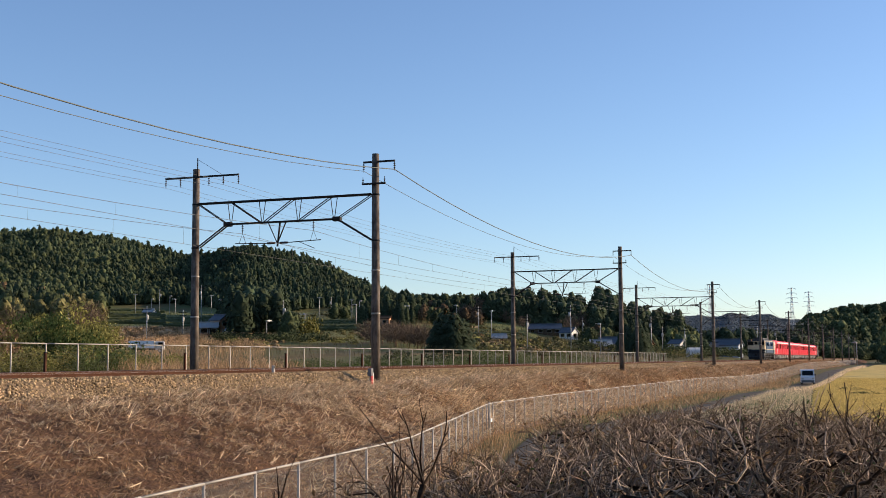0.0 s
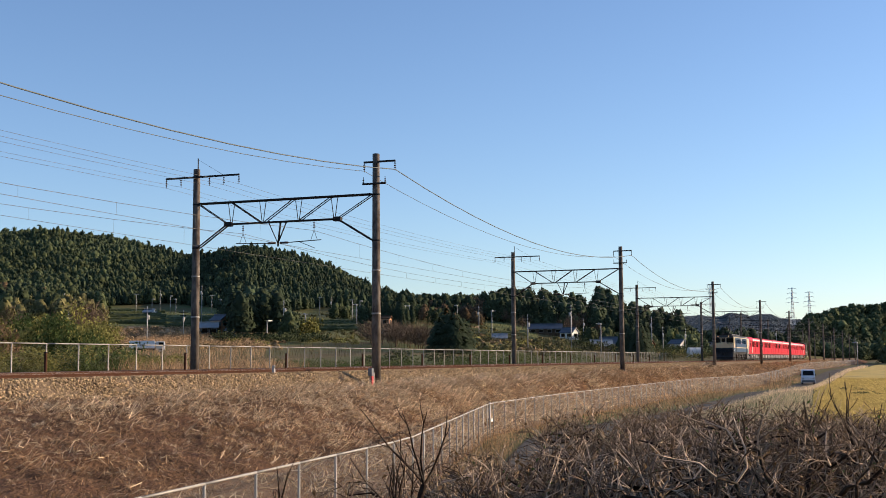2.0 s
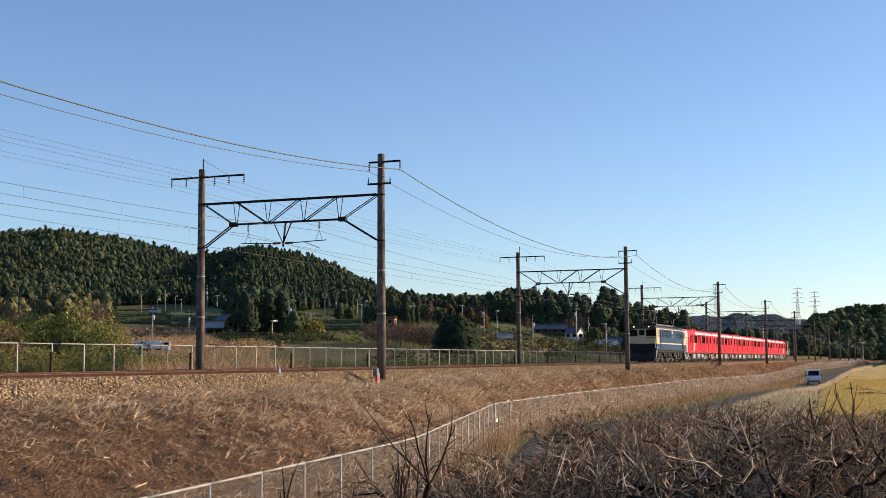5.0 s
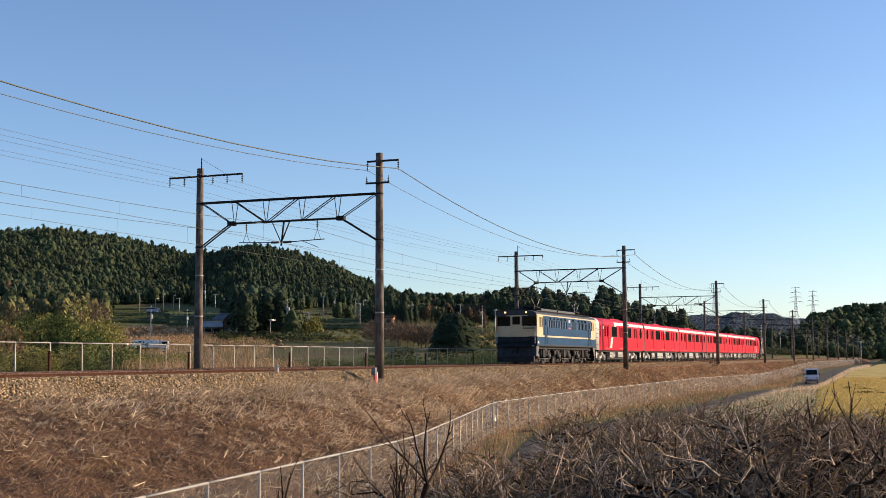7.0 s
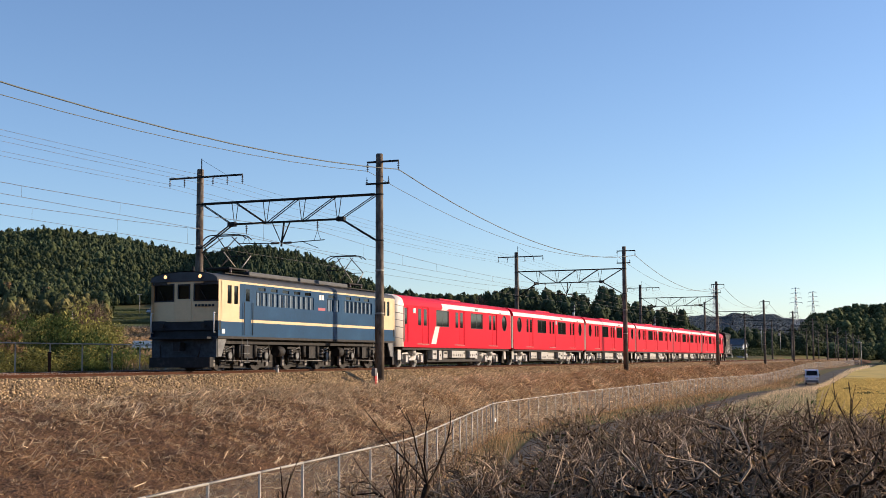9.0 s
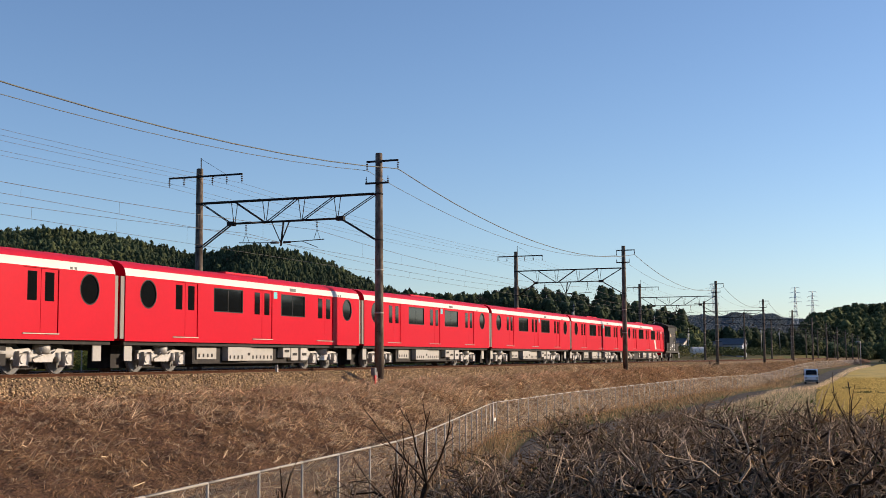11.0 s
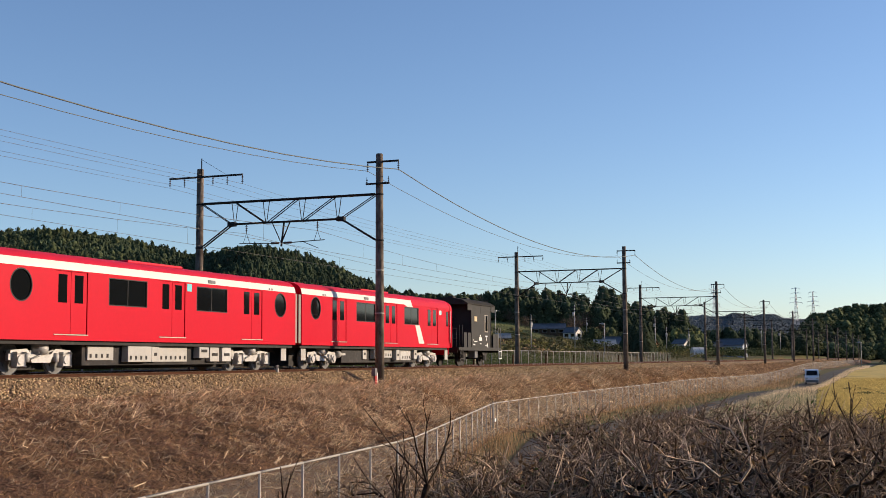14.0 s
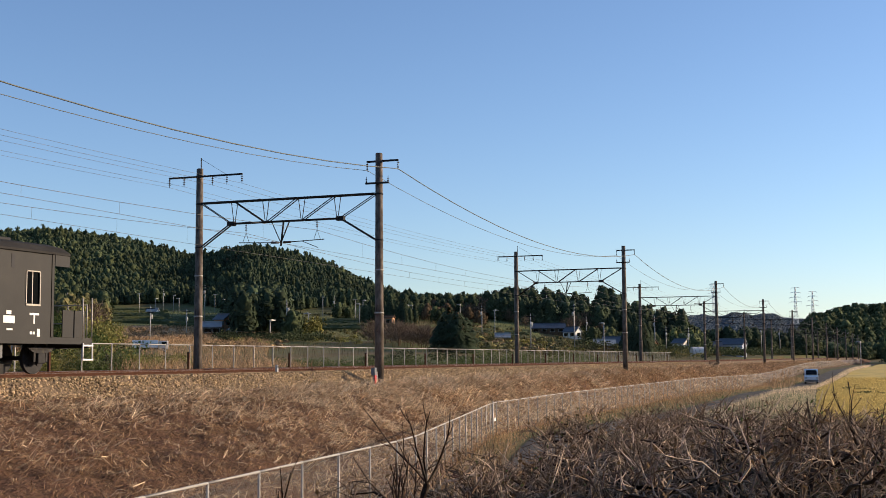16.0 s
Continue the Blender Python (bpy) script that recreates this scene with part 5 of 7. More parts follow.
        for y in (-0.85, 0.85):
            bm = bmesh.new()
            box(bm, x - 0.16, x + 0.16, y - 0.08, y + 0.08, 0.3, 0.6, bevel=0.03)
            for q in range(5):
                box(bm, x - 0.6 + q * 0.07, x + 0.6 - q * 0.07, y - 0.05, y + 0.05, 0.74 - q * 0.035, 0.77 - q * 0.035)
            box(bm, x - 0.3, x - 0.22, y - 0.03, y + 0.03, 0.35, 0.9)
            box(bm, x + 0.22, x + 0.3, y - 0.03, y + 0.03, 0.35, 0.9)
            part("leaf_spring", bm, UNDER, v, "black leaf spring and axle box")
    part("brake_gear", B(4.0, 4.5, -1.1, -0.7, 0.45, 0.86, bevel=0.03), LOCO_GREY, v)
    return v


LOCO = locomotive()
FIRST = metro_car("cab")
NOSE[0], NOSE[1] = RED, RED
LAST = metro_car("cab")
MIDDLE = metro_car("middle")
VAN = brake_van()


# ---- plants ----
def ribbon(seg, width, bend, rise):
    """A bent flat blade of unit length along x."""
    v, f = [], []
    for k in range(seg + 1):
        t = k / seg
        w = width * (1 - 0.7 * t)
        y, z = bend * t * t, rise * math.sin(math.pi * t * 0.9)
        v += [(t, y - w, z), (t, y + w, z + w * 0.6)]
    for k in range(seg):
        f.append((2 * k, 2 * k + 2, 2 * k + 3, 2 * k + 1))
    return v, f


BLADES = [ribbon(2, 0.011, 0.25, 0.3), ribbon(2, 0.013, -0.2, 0.5), ribbon(2, 0.010, 0.1, 0.2), ribbon(2, 0.012, -0.35, 0.4)]


def bank_straw():
    """Cut grass lying in uneven mats, combed downhill, with bare dark soil between them."""
    for name, n, mt, lo, hi, gate, lab in (("dead_grass", 80000, STRAW, 0.08, 0.28, -0.55, "brown cut dead grass lying over the bank"), ("grass_stalks", 90000, STRAWPALE, 0.12, 0.42, 0.30, "bleached grass stalks lying over the bank")):
        x = 9 + 150 * np.random.rand(n) ** 1.9
        k = np.random.rand(n) ** 0.8
        yf = fence_y(x)
        y = yf + 0.1 + (21.55 - yf) * k
        mats = 0.7 * wave(x, y, 1.9, 9) + 1.0 * lumps(x, y) + 0.35 * np.random.randn(n) + 0.6 * (smooth01(18, 50, x) - 0.4) - 0.75 * smooth01(52, 85, x)
        keep = mats > gate
        x, y, mats = x[keep], y[keep], mats[keep]
        m = len(x)
        z = bank_z(x, y) + 0.01 + 0.05 * np.random.rand(m) * np.clip(mats, 0.2, 1.5)
        size = (lo + (hi - lo) * np.random.rand(m) ** 1.5) * (0.55 + np.minimum(x, 60) / 85)
        turn = -1.2 + 0.8 * np.random.randn(m) + 1.7 * wave(x, y, 1.4, 4)
        scatter(name, BLADES, np.stack((x, y, z), -1), turn, np.stack((size, size * (2.0 + x / 45), size * 1.5), -1), 0.75 * np.random.randn(m), mt, lab, "grass")


def bank_tufts():
    """Tangled tussocks of curled stalks standing out of the mats, and long stalks arching over them."""
    rng = np.random.RandomState(77)
    forms = []
    for k in range(6):
        V, F = [], []
        for q in range(9):
            a, r, h, w = rng.rand() * 6.283, 0.5 + 0.5 * rng.rand(), 0.25 + 0.75 * rng.rand(), 0.022 + 0.014 * rng.rand()
            d, n = np.array([math.cos(a), math.sin(a), 0]), np.array([-math.sin(a), math.cos(a), 0])
            root = rng.randn(3) * [0.25, 0.25, 0]
            mid, tip = root + d * r * 0.45 + [0, 0, h], root + d * r + [0, 0, h * (0.1 + 0.7 * rng.rand())] + n * 0.3 * rng.randn()
            b = len(V)
            V += [tuple(root - n * w), tuple(root + n * w), tuple(mid - n * w), tuple(mid + n * w), tuple(tip)]
            F += [(b, b + 1, b + 3), (b, b + 3, b + 2), (b + 2, b + 3, b + 4)]
        forms.append((V, F))
    for name, n, mt, lo, hi, tall, gate, lab in (("straw_tussocks", 15000, STRAWPALE, 0.09, 0.22, 0.55, 0.0, "bleached tangled tussocks of cut grass on the bank"),
                                                 ("brown_tussocks", 9000, STRAW, 0.09, 0.20, 0.6, -1.2, "brown tangled tussocks of dead grass on the bank")):
        x = 9 + 130 * np.random.rand(n) ** 1.8
        k = np.random.rand(n) ** 0.85
        yf = fence_y(x)
        y = yf + 0.1 + (21.5 - yf) * k
        keep = 0.7 * wave(x, y, 1.7, 6) + 0.9 * lumps(x, y) + 0.9 * (smooth01(20, 48, x) - 0.45) - 0.9 * smooth01(52, 85, x) + 0.5 * (k - 0.5) + 0.3 * np.random.randn(n) > gate
        x, y = x[keep], y[keep]
        m = len(x)
        s = (lo + (hi - lo) * np.random.rand(m)) * (0.55 + np.minimum(x, 60) / 100)
        scatter(name, forms, np.stack((x, y, bank_z(x, y)), -1), np.random.rand(m) * 6.28, np.stack((s, s, s * tall), -1), 0.3 * np.random.randn(m) - 0.2, mt, lab, "grass")


def far_straw():
    n = 28000
    x = 85 + 280 * np.random.rand(n) ** 1.4
    yf = fence_y(x)
    y = yf + 0.1 + (21.8 - yf) * np.random.rand(n)
    s = (0.18 + 0.32 * np.random.rand(n)) * (0.6 + x / 250)
    scatter("coarse_grass", BLADES, np.stack((x, y, bank_z(x, y) + 0.05), -1), np.random.rand(n) * 6.28, np.stack((s, s * 3, s), -1), 0.5 * np.random.randn(n), STRAW, "coarse dead grass farther along the bank", "grass")


def standing_grass(name, x, y, z, h, mt, lab, per=1):
    n = len(x)
    up = [([(-0.012, 0, 0), (0.012, 0, 0), (0.1, 0.04, 0.6), (0.085, 0.04, 0.6), (0.28, 0.1, 1.0), (0.275, 0.1, 1.0)], [(0, 1, 2, 3), (3, 2, 4, 5)]),
          ([(-0.012, 0, 0), (0.012, 0, 0), (-0.04, 0.02, 0.6), (-0.06, 0.03, 0.6), (-0.2, 0.12, 0.95), (-0.205, 0.12, 0.95)], [(0, 1, 2, 3), (3, 2, 4, 5)])]
    scatter(name, up, np.stack((x, y, z), -1), np.random.rand(n) * 6.28, np.stack((h, h, h), -1), 0.15 * np.random.randn(n), mt, lab, "grass")


def verges():
    n = 22000
    x = 8 + 170 * np.random.rand(n) ** 1.6
    y = fence_y(x) + 0.5 - (fence_y(x) - lane_north(x) + 0.4) * np.random.rand(n) ** 1.2
    standing_grass("verge_grass", x, y, lane_z(x), (0.10 + 0.28 * np.random.rand(n)) * (1 + x / 300), STRAW, "pale dry grass along the foot of the fence")
    x = 46 + 260 * np.random.rand(n) ** 1.4
    e = np.interp(x, [46, 60, 134, 420], [3.2, 4.6, 9.6, 9.6])
    s = lane_north(x) - 2.8
    y = s + (e - s) * np.random.rand(n)
    standing_grass("lane_grass", x, y, land_z(x, y), (0.10 + 0.25 * np.random.rand(n)) * (1 + x / 400), STRAWPALE, "dry golden grass beside the lane")
    n = 3000
    x = 50 + 16 * np.random.rand(n)
    y = 32.9 + 3.5 * np.random.rand(n)
    k = np.random.rand(n)
    standing_grass("reeds", x, y, np.full(n, -0.7), 0.6 + 0.7 * k, STRAW, "tall pale reeds behind the far fence")


def clump_tree(n, seed, spread=0.5, flat=0.75, stem=True):
    """A broad crown of n small tilted leaf clumps round a forked trunk, of unit height, as triangles."""
    rng = np.random.RandomState(seed)
    V, F = [], []
    lobes = rng.rand(6, 3) * [1, 1, 0.6] - [0.5, 0.5, 0]
    for k in range(n):
        c = lobes[rng.randint(6)] * [spread, spread, flat * 0.8]
        d = rng.randn(3)
        d /= np.linalg.norm(d)
        p = c + d * [spread * 0.5, spread * 0.5, flat * 0.33] * (0.55 + 0.45 * rng.rand()) + [0, 0, 0.42]
        s = 0.055 + 0.06 * rng.rand()
        q = rng.randn(3, 3)
        q, _ = np.linalg.qr(q)
        o = np.array([[1, 0, 0], [-0.6, 0.9, 0.1], [-0.5, -0.9, -0.1], [0.1, 0.1, 0.8]]) * s
        b = len(V)
        V += [tuple(p + v @ q) for v in o]
        F += [(b, b + 1, b + 3), (b + 1, b + 2, b + 3), (b + 2, b, b + 3), (b, b + 2, b + 1)]
    if stem:
        b = len(V)
        V += [(-0.02, -0.02, -0.05), (0.025, -0.01, -0.05), (0, 0.025, -0.05), (0.0, 0.0, 0.55)]
        F += [(b, b + 1, b + 3), (b + 1, b + 2, b + 3), (b + 2, b, b + 3)]
    return V, F


def leafy_bush(seed, n=720, leaf=0.016):
    """A loose bush of many small leaf sprays on several lobes, of unit height."""
    rng = np.random.RandomState(seed)
    V, F = [], []
    lobes = rng.rand(9, 3) * [1.1, 1.1, 0.6] - [0.55, 0.55, -0.12]
    for k in range(n):
        c = lobes[rng.randint(9)]
        d = rng.randn(3)
        d /= np.linalg.norm(d)
        p = c + d * [0.26, 0.26, 0.22] * (0.5 + 0.5 * rng.rand())
        p[2] = abs(p[2])
        q, _ = np.linalg.qr(rng.randn(3, 3))
        s = leaf * (1 + 1.1 * rng.rand())
        b = len(V)
        V += [tuple(p + np.array(o) @ q * s) for o in ((-1, -0.3, 0), (0, -0.5, 0.3), (1.2, 0, 0), (0, 0.6, 0.3))]
        F += [(b, b + 1, b + 2), (b, b + 2, b + 3)]
    return V, F


def leafy_cone(seed, n=1300):
    """A near conifer: many small drooping sprays over a cone, of unit height."""
    rng = np.random.RandomState(seed)
    V, F = [], []
    for k in range(n):
        h = 1 - math.sqrt(rng.rand()) * 0.98
        a = rng.rand() * 6.283
        r = 0.27 * (1 - h) ** 0.58 * (0.62 + 0.38 * rng.rand()) * (1 + 0.12 * math.sin(5 * a + seed) + 0.1 * math.sin(23 * h))
        out, tang = np.array([math.cos(a), math.sin(a), 0]), np.array([-math.sin(a), math.cos(a), 0])
        p = out * r + [0, 0, 0.03 + 0.95 * h]
        s = 0.022 + 0.02 * rng.rand()
        b = len(V)
        V += [tuple(p - out * s * 0.6 + [0, 0, s]), tuple(p + tang * s * 0.7 - [0, 0, s * 0.3]), tuple(p + out * s - [0, 0, s * 0.7]), tuple(p - tang * s * 0.7 - [0, 0, s * 0.3])]
        F += [(b, b + 1, b + 2), (b, b + 2, b + 3)]
    return V, F


def dome(seed, rings=5, n=9, wide=0.4):
    """A rounded broadleaf crown with a lumpy skin, of unit height."""
    rng = np.random.RandomState(seed)
    V, F = [(0, 0, 1.0)], []
    for t in range(rings):
        k = (t + 1) / rings
        rad = wide * math.sin(math.pi * 0.62 * k) ** 0.9
        for q in range(n):
            a = 2 * math.pi * (q + 0.5 * (t % 2) + 0.3 * rng.randn()) / n
            r = rad * (0.74 + 0.45 * rng.rand())
            V.append((r * math.cos(a), r * math.sin(a), 1.0 - 0.85 * k ** 1.5 + 0.05 * rng.randn()))
    for q in range(n):
        F.append((0, 1 + q, 1 + (q + 1) % n))
    for t in range(rings - 1):
        for q in range(n):
            a, b = 1 + t * n + q, 1 + t * n + (q + 1) % n
            F += [(a, a + n, b + n), (a, b + n, b)]
    return V, F


def hill_tree(seed, wide, point, sprays, lumps=0.0, size=0.13, n=5, rings=(0.28, 0.62, 0.96)):
    """A hillside tree of unit height: a closed inner crown with loose foliage sprays standing out of it.
    point: how pointed the top is, from 0 (round) to 1 (spire)."""
    rng = np.random.RandomState(seed)

    def girth(k):
        round_ = math.sqrt(max(1 - (1 - k / 0.62) ** 2, 0)) if k < 0.62 else 1 - 0.6 * (k - 0.62)
        return wide * (point * k ** 0.75 + (1 - point) * round_)
    V, F = [(0.02 * rng.randn(), 0.02 * rng.randn(), 0.95)], []
    for t, k in enumerate(rings):
        for q in range(n):
            a = 2 * math.pi * (q + 0.5 * (t % 2) + 0.25 * rng.randn()) / n
            r = girth(k) * (0.58 + 0.27 * rng.rand() + lumps * math.sin(3 * a + seed + 6 * k))
            V.append((r * math.cos(a), r * math.sin(a), 1.0 - 0.9 * k + 0.03 * rng.randn()))
    F += [(0, 1 + q, 1 + (q + 1) % n) for q in range(n)]
    for t in range(len(rings) - 1):
        for q in range(n):
            a, b = 1 + t * n + q, 1 + t * n + (q + 1) % n
            F += [(a, a + n, b + n), (a, b + n, b)]
    for q in range(sprays):
        k = math.sqrt(rng.rand()) * 0.92 + 0.03
        a = rng.rand() * 6.283
        out, tang = np.array([math.cos(a), math.sin(a), 0]), np.array([-math.sin(a), math.cos(a), 0])
        r = girth(k) * (0.72 + 0.4 * rng.rand() + lumps * math.sin(3 * a + seed + 6 * k))
        c = out * r + [0, 0, 1.0 - 0.9 * k]
        s = size * (0.6 + 0.8 * rng.rand())
        up = np.array([0, 0, 1.0]) + 0.5 * rng.randn(3)
        b = len(V)
        V += [tuple(c + up * s * 0.55), tuple(c + tang * s * 0.6 + out * s * 0.25 * rng.randn() - up * s * 0.3), tuple(c - tang * s * 0.6 + out * s * 0.35 * rng.rand() - up * s * 0.35)]
        F += [(b, b + 1, b + 2)]
    return V, F


CEDARS = [hill_tree(1 + k, 0.20 + 0.02 * (k % 3), 0.55 + 0.1 * (k % 2), 24) for k in range(6)]
DOMES = [hill_tree(11 + k, 0.36 + 0.03 * k, 0.05, 42, 0.12, 0.14) for k in range(4)]
BIGCEDARS = [hill_tree(81 + k, 0.24 + 0.03 * k, 0.5, 210, 0.06, 0.08, 7, (0.08, 0.2, 0.35, 0.52, 0.72, 0.96)) for k in range(3)]
BIGDOMES = [hill_tree(91 + k, 0.36, 0.15, 220, 0.09, 0.09, 8, (0.05, 0.16, 0.32, 0.5, 0.72, 0.96)) for k in range(3)]
LOWBRUSH = [hill_tree(71 + k, 0.6, 0.0, 34, 0.2, 0.24) for k in range(3)]
FARDOMES = [dome(111 + k, 2, 5, 0.45) for k in range(3)]


def twig_crown(seed, n=420):
    """A leafless crown: fine upright twigs fanning out of a few limbs, of unit height."""
    rng = np.random.RandomState(seed)
    V, F = [], []
    for k in range(n):
        a, lean = rng.rand() * 6.283, rng.rand() ** 0.7
        d = np.array([math.cos(a) * lean * 0.75, math.sin(a) * lean * 0.75, 1.0 - 0.35 * lean])
        d /= np.linalg.norm(d)
        p = d * (0.25 + 0.55 * rng.rand()) * (1 - 0.1 * lean)
        e = d + 0.55 * rng.randn(3)
        e /= np.linalg.norm(e)
        n_ = np.cross(e, rng.randn(3))
        n_ /= np.linalg.norm(n_)
        L, w = 0.12 + 0.14 * rng.rand(), 0.0045 + 0.004 * rng.rand()
        b = len(V)
        V += [tuple(p - n_ * w), tuple(p + n_ * w), tuple(p + e * L)]
        F += [(b, b + 1, b + 2)]
    return V, F


CONES = [leafy_cone(17), leafy_cone(18)]
NEARBUSH = [leafy_bush(41 + k, 3000, 0.0135) for k in range(3)]
BUSHES = [clump_tree(70, 21, 0.8, 0.7, False), clump_tree(64, 22, 0.7, 0.8, False)]


def polar(b0, b1, r0, r1, n):
    """n random sites between two bearings and two distances."""
    a = np.radians(b0 + (b1 - b0) * np.random.rand(n))
    r = np.sqrt(r0 ** 2 + (r1 ** 2 - r0 ** 2) * np.random.rand(n))
    return r * np.cos(a), r * np.sin(a)


def plant(name, forms, x, y, h, wide, mt, lab, cat="trees"):
    n = len(x)
    z = land_z(x, y) - 0.3
    s = np.stack((h * wide, h * wide, h), -1)
    scatter(name, forms, np.stack((x, y, z), -1), np.random.rand(n) * 6.28, s, 0.05 * np.random.randn(n), mt, lab, cat, smooth=True)


def woods():
    n = 58000
    x, y = polar(-2, 44, 340, 760, n)
    a, r = np.degrees(np.arctan2(y, x)), np.hypot(x, y)
    rr = np.interp(a, RIDGE_A, RIDGE_R)
    foot = rr * np.interp(a, [0, 6, 9, 14, 20, 24, 28, 31, 33, 36, 44], [0.80, 0.80, 0.86, 0.88, 0.86, 0.78, 0.70, 0.69, 0.71, 0.68, 0.62])
    gap = (wave(x, y, 45, 1) > 0.75) & (r < rr * 0.9)
    ok = (r > foot + 12 * wave(x, y, 30)) & (r < rr + 12) & (y > 36 - 400 * (a < 4.5)) & ~gap & ~((a > 4.6) & (a < 9.5))
    x, y, a, r = x[ok], y[ok], a[ok], r[ok]
    kind = wave(x, y, 70, 2) + 0.55 * np.random.randn(len(x)) + np.interp(a, [0, 4, 9, 22, 24, 31, 33.5, 40], [1.0, 1.0, 0.6, 0.5, -0.7, -0.7, 0.35, 0.7])
    h = 4.9 * (0.70 + 0.5 * np.random.rand(len(x))) * np.where(np.random.rand(len(x)) < 0.07, 1.4, 1.0) * np.where(a < 4.6, 1.5, 1.0)
    c = (kind < 0.35) & (a > 4.7)
    plant("cedar_wood", CEDARS, x[c], y[c], h[c], 1.2, CONIFER, "dark green cedar plantation on the hillside")
    near_hill = a < 4.7
    q = near_hill & (np.random.rand(len(x)) < 0.2)
    plant("valley_hill_wood", BIGDOMES, x[q], y[q], h[q] * 0.95, 1.35, CONIFER2, "dark dense woodland on the hill beside the lane")
    m = (kind >= 0.35) & ~near_hill & (wave(x, y, 26, 8) <= 0.80)
    plant("mixed_wood", DOMES, x[m], y[m], h[m] * 0.9, 0.85, CONIFER2, "olive green mixed woodland on the hillside")
    b = (wave(x, y, 26, 8) > 0.80) & (a > 5)
    plant("russet_wood", DOMES, x[b], y[b], h[b] * 0.85, 0.65, AUTUMN, "russet late autumn trees on the hillside")
    # unseen woods outside the view, added to block glow from the horizon
    x, y = polar(-180, -16, 480, 800, 600)
    u, w = polar(54, 180, 480, 760, 500)
    x, y = np.concatenate((x, u)), np.concatenate((y, w))
    plant("outer_wood", DOMES, x, y, 16 + 6 * np.random.rand(1100), 1.7, CONIFER, "unseen woods round the eye, added to block low sky")
    # far hills, with haze blue mixed into the tree colour
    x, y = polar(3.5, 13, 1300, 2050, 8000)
    plant("distant_wood", FARDOMES, x, y, 1.0 + 1.3 * np.random.rand(8000), 2.2, HAZEWOOD, "far wooded hills with haze put into their colour")
    # trees at the foot of the hills, and dark clumps among the fields
    for name, spec, forms, mt, lab in (
            ("cedar_clump", [(28.0, 30.0, 255, 330, 60, 9.5, 1.15), (28.1, 30.6, 330, 420, 60, 10.0, 1.2), (22.0, 24.5, 330, 380, 16, 6, 1.0), (9.8, 18.5, 415, 470, 150, 9.5, 1.2), (9.6, 13.6, 425, 470, 80, 13, 1.0), (38.5, 42, 345, 430, 25, 9.5, 1.1)], BIGCEDARS, CONIFER, "dark clump of cedars among the fields"),
            ("valley_wood", [(9.8, 18.8, 415, 470, 70, 8.5, 1.0), (18.8, 24.5, 420, 460, 40, 6.5, 1.0), (4.4, 11.4, 450, 560, 120, 9.0, 1.1), (-1.5, 4.6, 640, 660, 60, 9, 1.2)], BIGDOMES, CONIFER, "dark broadleaf trees along the foot of the hills"),
            ("olive_trees", [(36.0, 42, 285, 400, 80, 7.0, 1.0)], BIGDOMES, OLIVEBRUSH, "olive-brown trees at the foot of the wooded hill"),
            ("field_trees", [(36.0, 42, 330, 430, 60, 8, 1.0), (27.1, 27.9, 232, 242, 4, 5.6, 0.9), (8.6, 14, 340, 400, 50, 5.5, 1.1), (20.6, 26, 380, 420, 26, 5, 1.0), (4.5, 8.5, 420, 620, 60, 5, 1.3), (-1, 4.3, 400, 520, 70, 8, 1.2)], BIGDOMES, CONIFER2, "olive trees at the edge of the fields"),
            ("autumn_trees", [(18.6, 21.6, 395, 430, 26, 5.5, 1.0), (38.5, 41.5, 380, 480, 12, 7, 1.0), (36.5, 38.5, 290, 330, 8, 4.5, 1.0), (13.0, 13.8, 370, 400, 4, 6, 1.0)], BIGDOMES, AUTUMN, "russet autumn trees before the dark woods"),
            ("bamboo_grove", [(9.0, 10.4, 400, 425, 26, 7.0, 0.8), (0.6, 2.3, 500, 540, 26, 13, 0.7)], BIGDOMES, BAMBOO, "yellow-green feathery bamboo grove"),
            ("tawny_brush", [(31.6, 37.4, 205, 318, 260, 0.75, 1.5), (15.0, 19.0, 215, 330, 80, 1.1, 1.6), (28, 32, 180, 235, 120, 0.8, 1.6)], LOWBRUSH, TANBRUSH, "tawny dry brush on the open slopes"),
            ("olive_brush", [(22.5, 31, 225, 420, 260, 0.8, 1.7), (15, 21, 200, 390, 260, 1.3, 1.6), (36, 42, 140, 300, 160, 2.4, 1.3)], LOWBRUSH, OLIVEBRUSH, "olive-brown low brush on the fields"),
            ("scrub", [(26.4, 27.0, 234, 244, 7, 4.6, 0.55), (8.5, 19, 210, 330, 26, 1.5, 1.8), (24, 31, 200, 250, 14, 1.3, 1.7), (9, 11, 300, 330, 8, 1.8, 1.7)], BUSHES, SHRUB, "yellow-green scrub behind the far fence"),
            # bushes at 290 to 440 m put the hill's shade into darker foliage
            ("dark_scrub", [(-1.5, 2.9, 128, 131, 30, 0.55, 1.2), (-1.5, 2.6, 114, 116, 26, 0.5, 1.2), (10, 24, 75, 140, 50, 1.3, 1.8), (26, 31, 215, 240, 50, 1.9, 1.6), (8.5, 20, 180, 330, 40, 1.4, 1.9), (4.6, 14.6, 290, 440, 260, 2.6, 1.5)], BUSHES, CONIFER2, "dark green bushes behind the far fence, some standing in for valley shade")):
        X, Y, H, W = [], [], [], []
        for b0, b1, r0, r1, n, h, w in spec:
            q, w2 = polar(b0, b1, r0, r1, n)
            X.append(q), Y.append(w2), H.append(h * (0.7 + 0.45 * np.random.rand(n))), W.append(np.full(n, w))
        X, Y, H, W = map(np.concatenate, (X, Y, H, W))
        ok = (Y > 36.5) | (Y < 9) | (X > 640)
        n = int(ok.sum())
        z = land_z(X[ok], Y[ok]) - 0.15
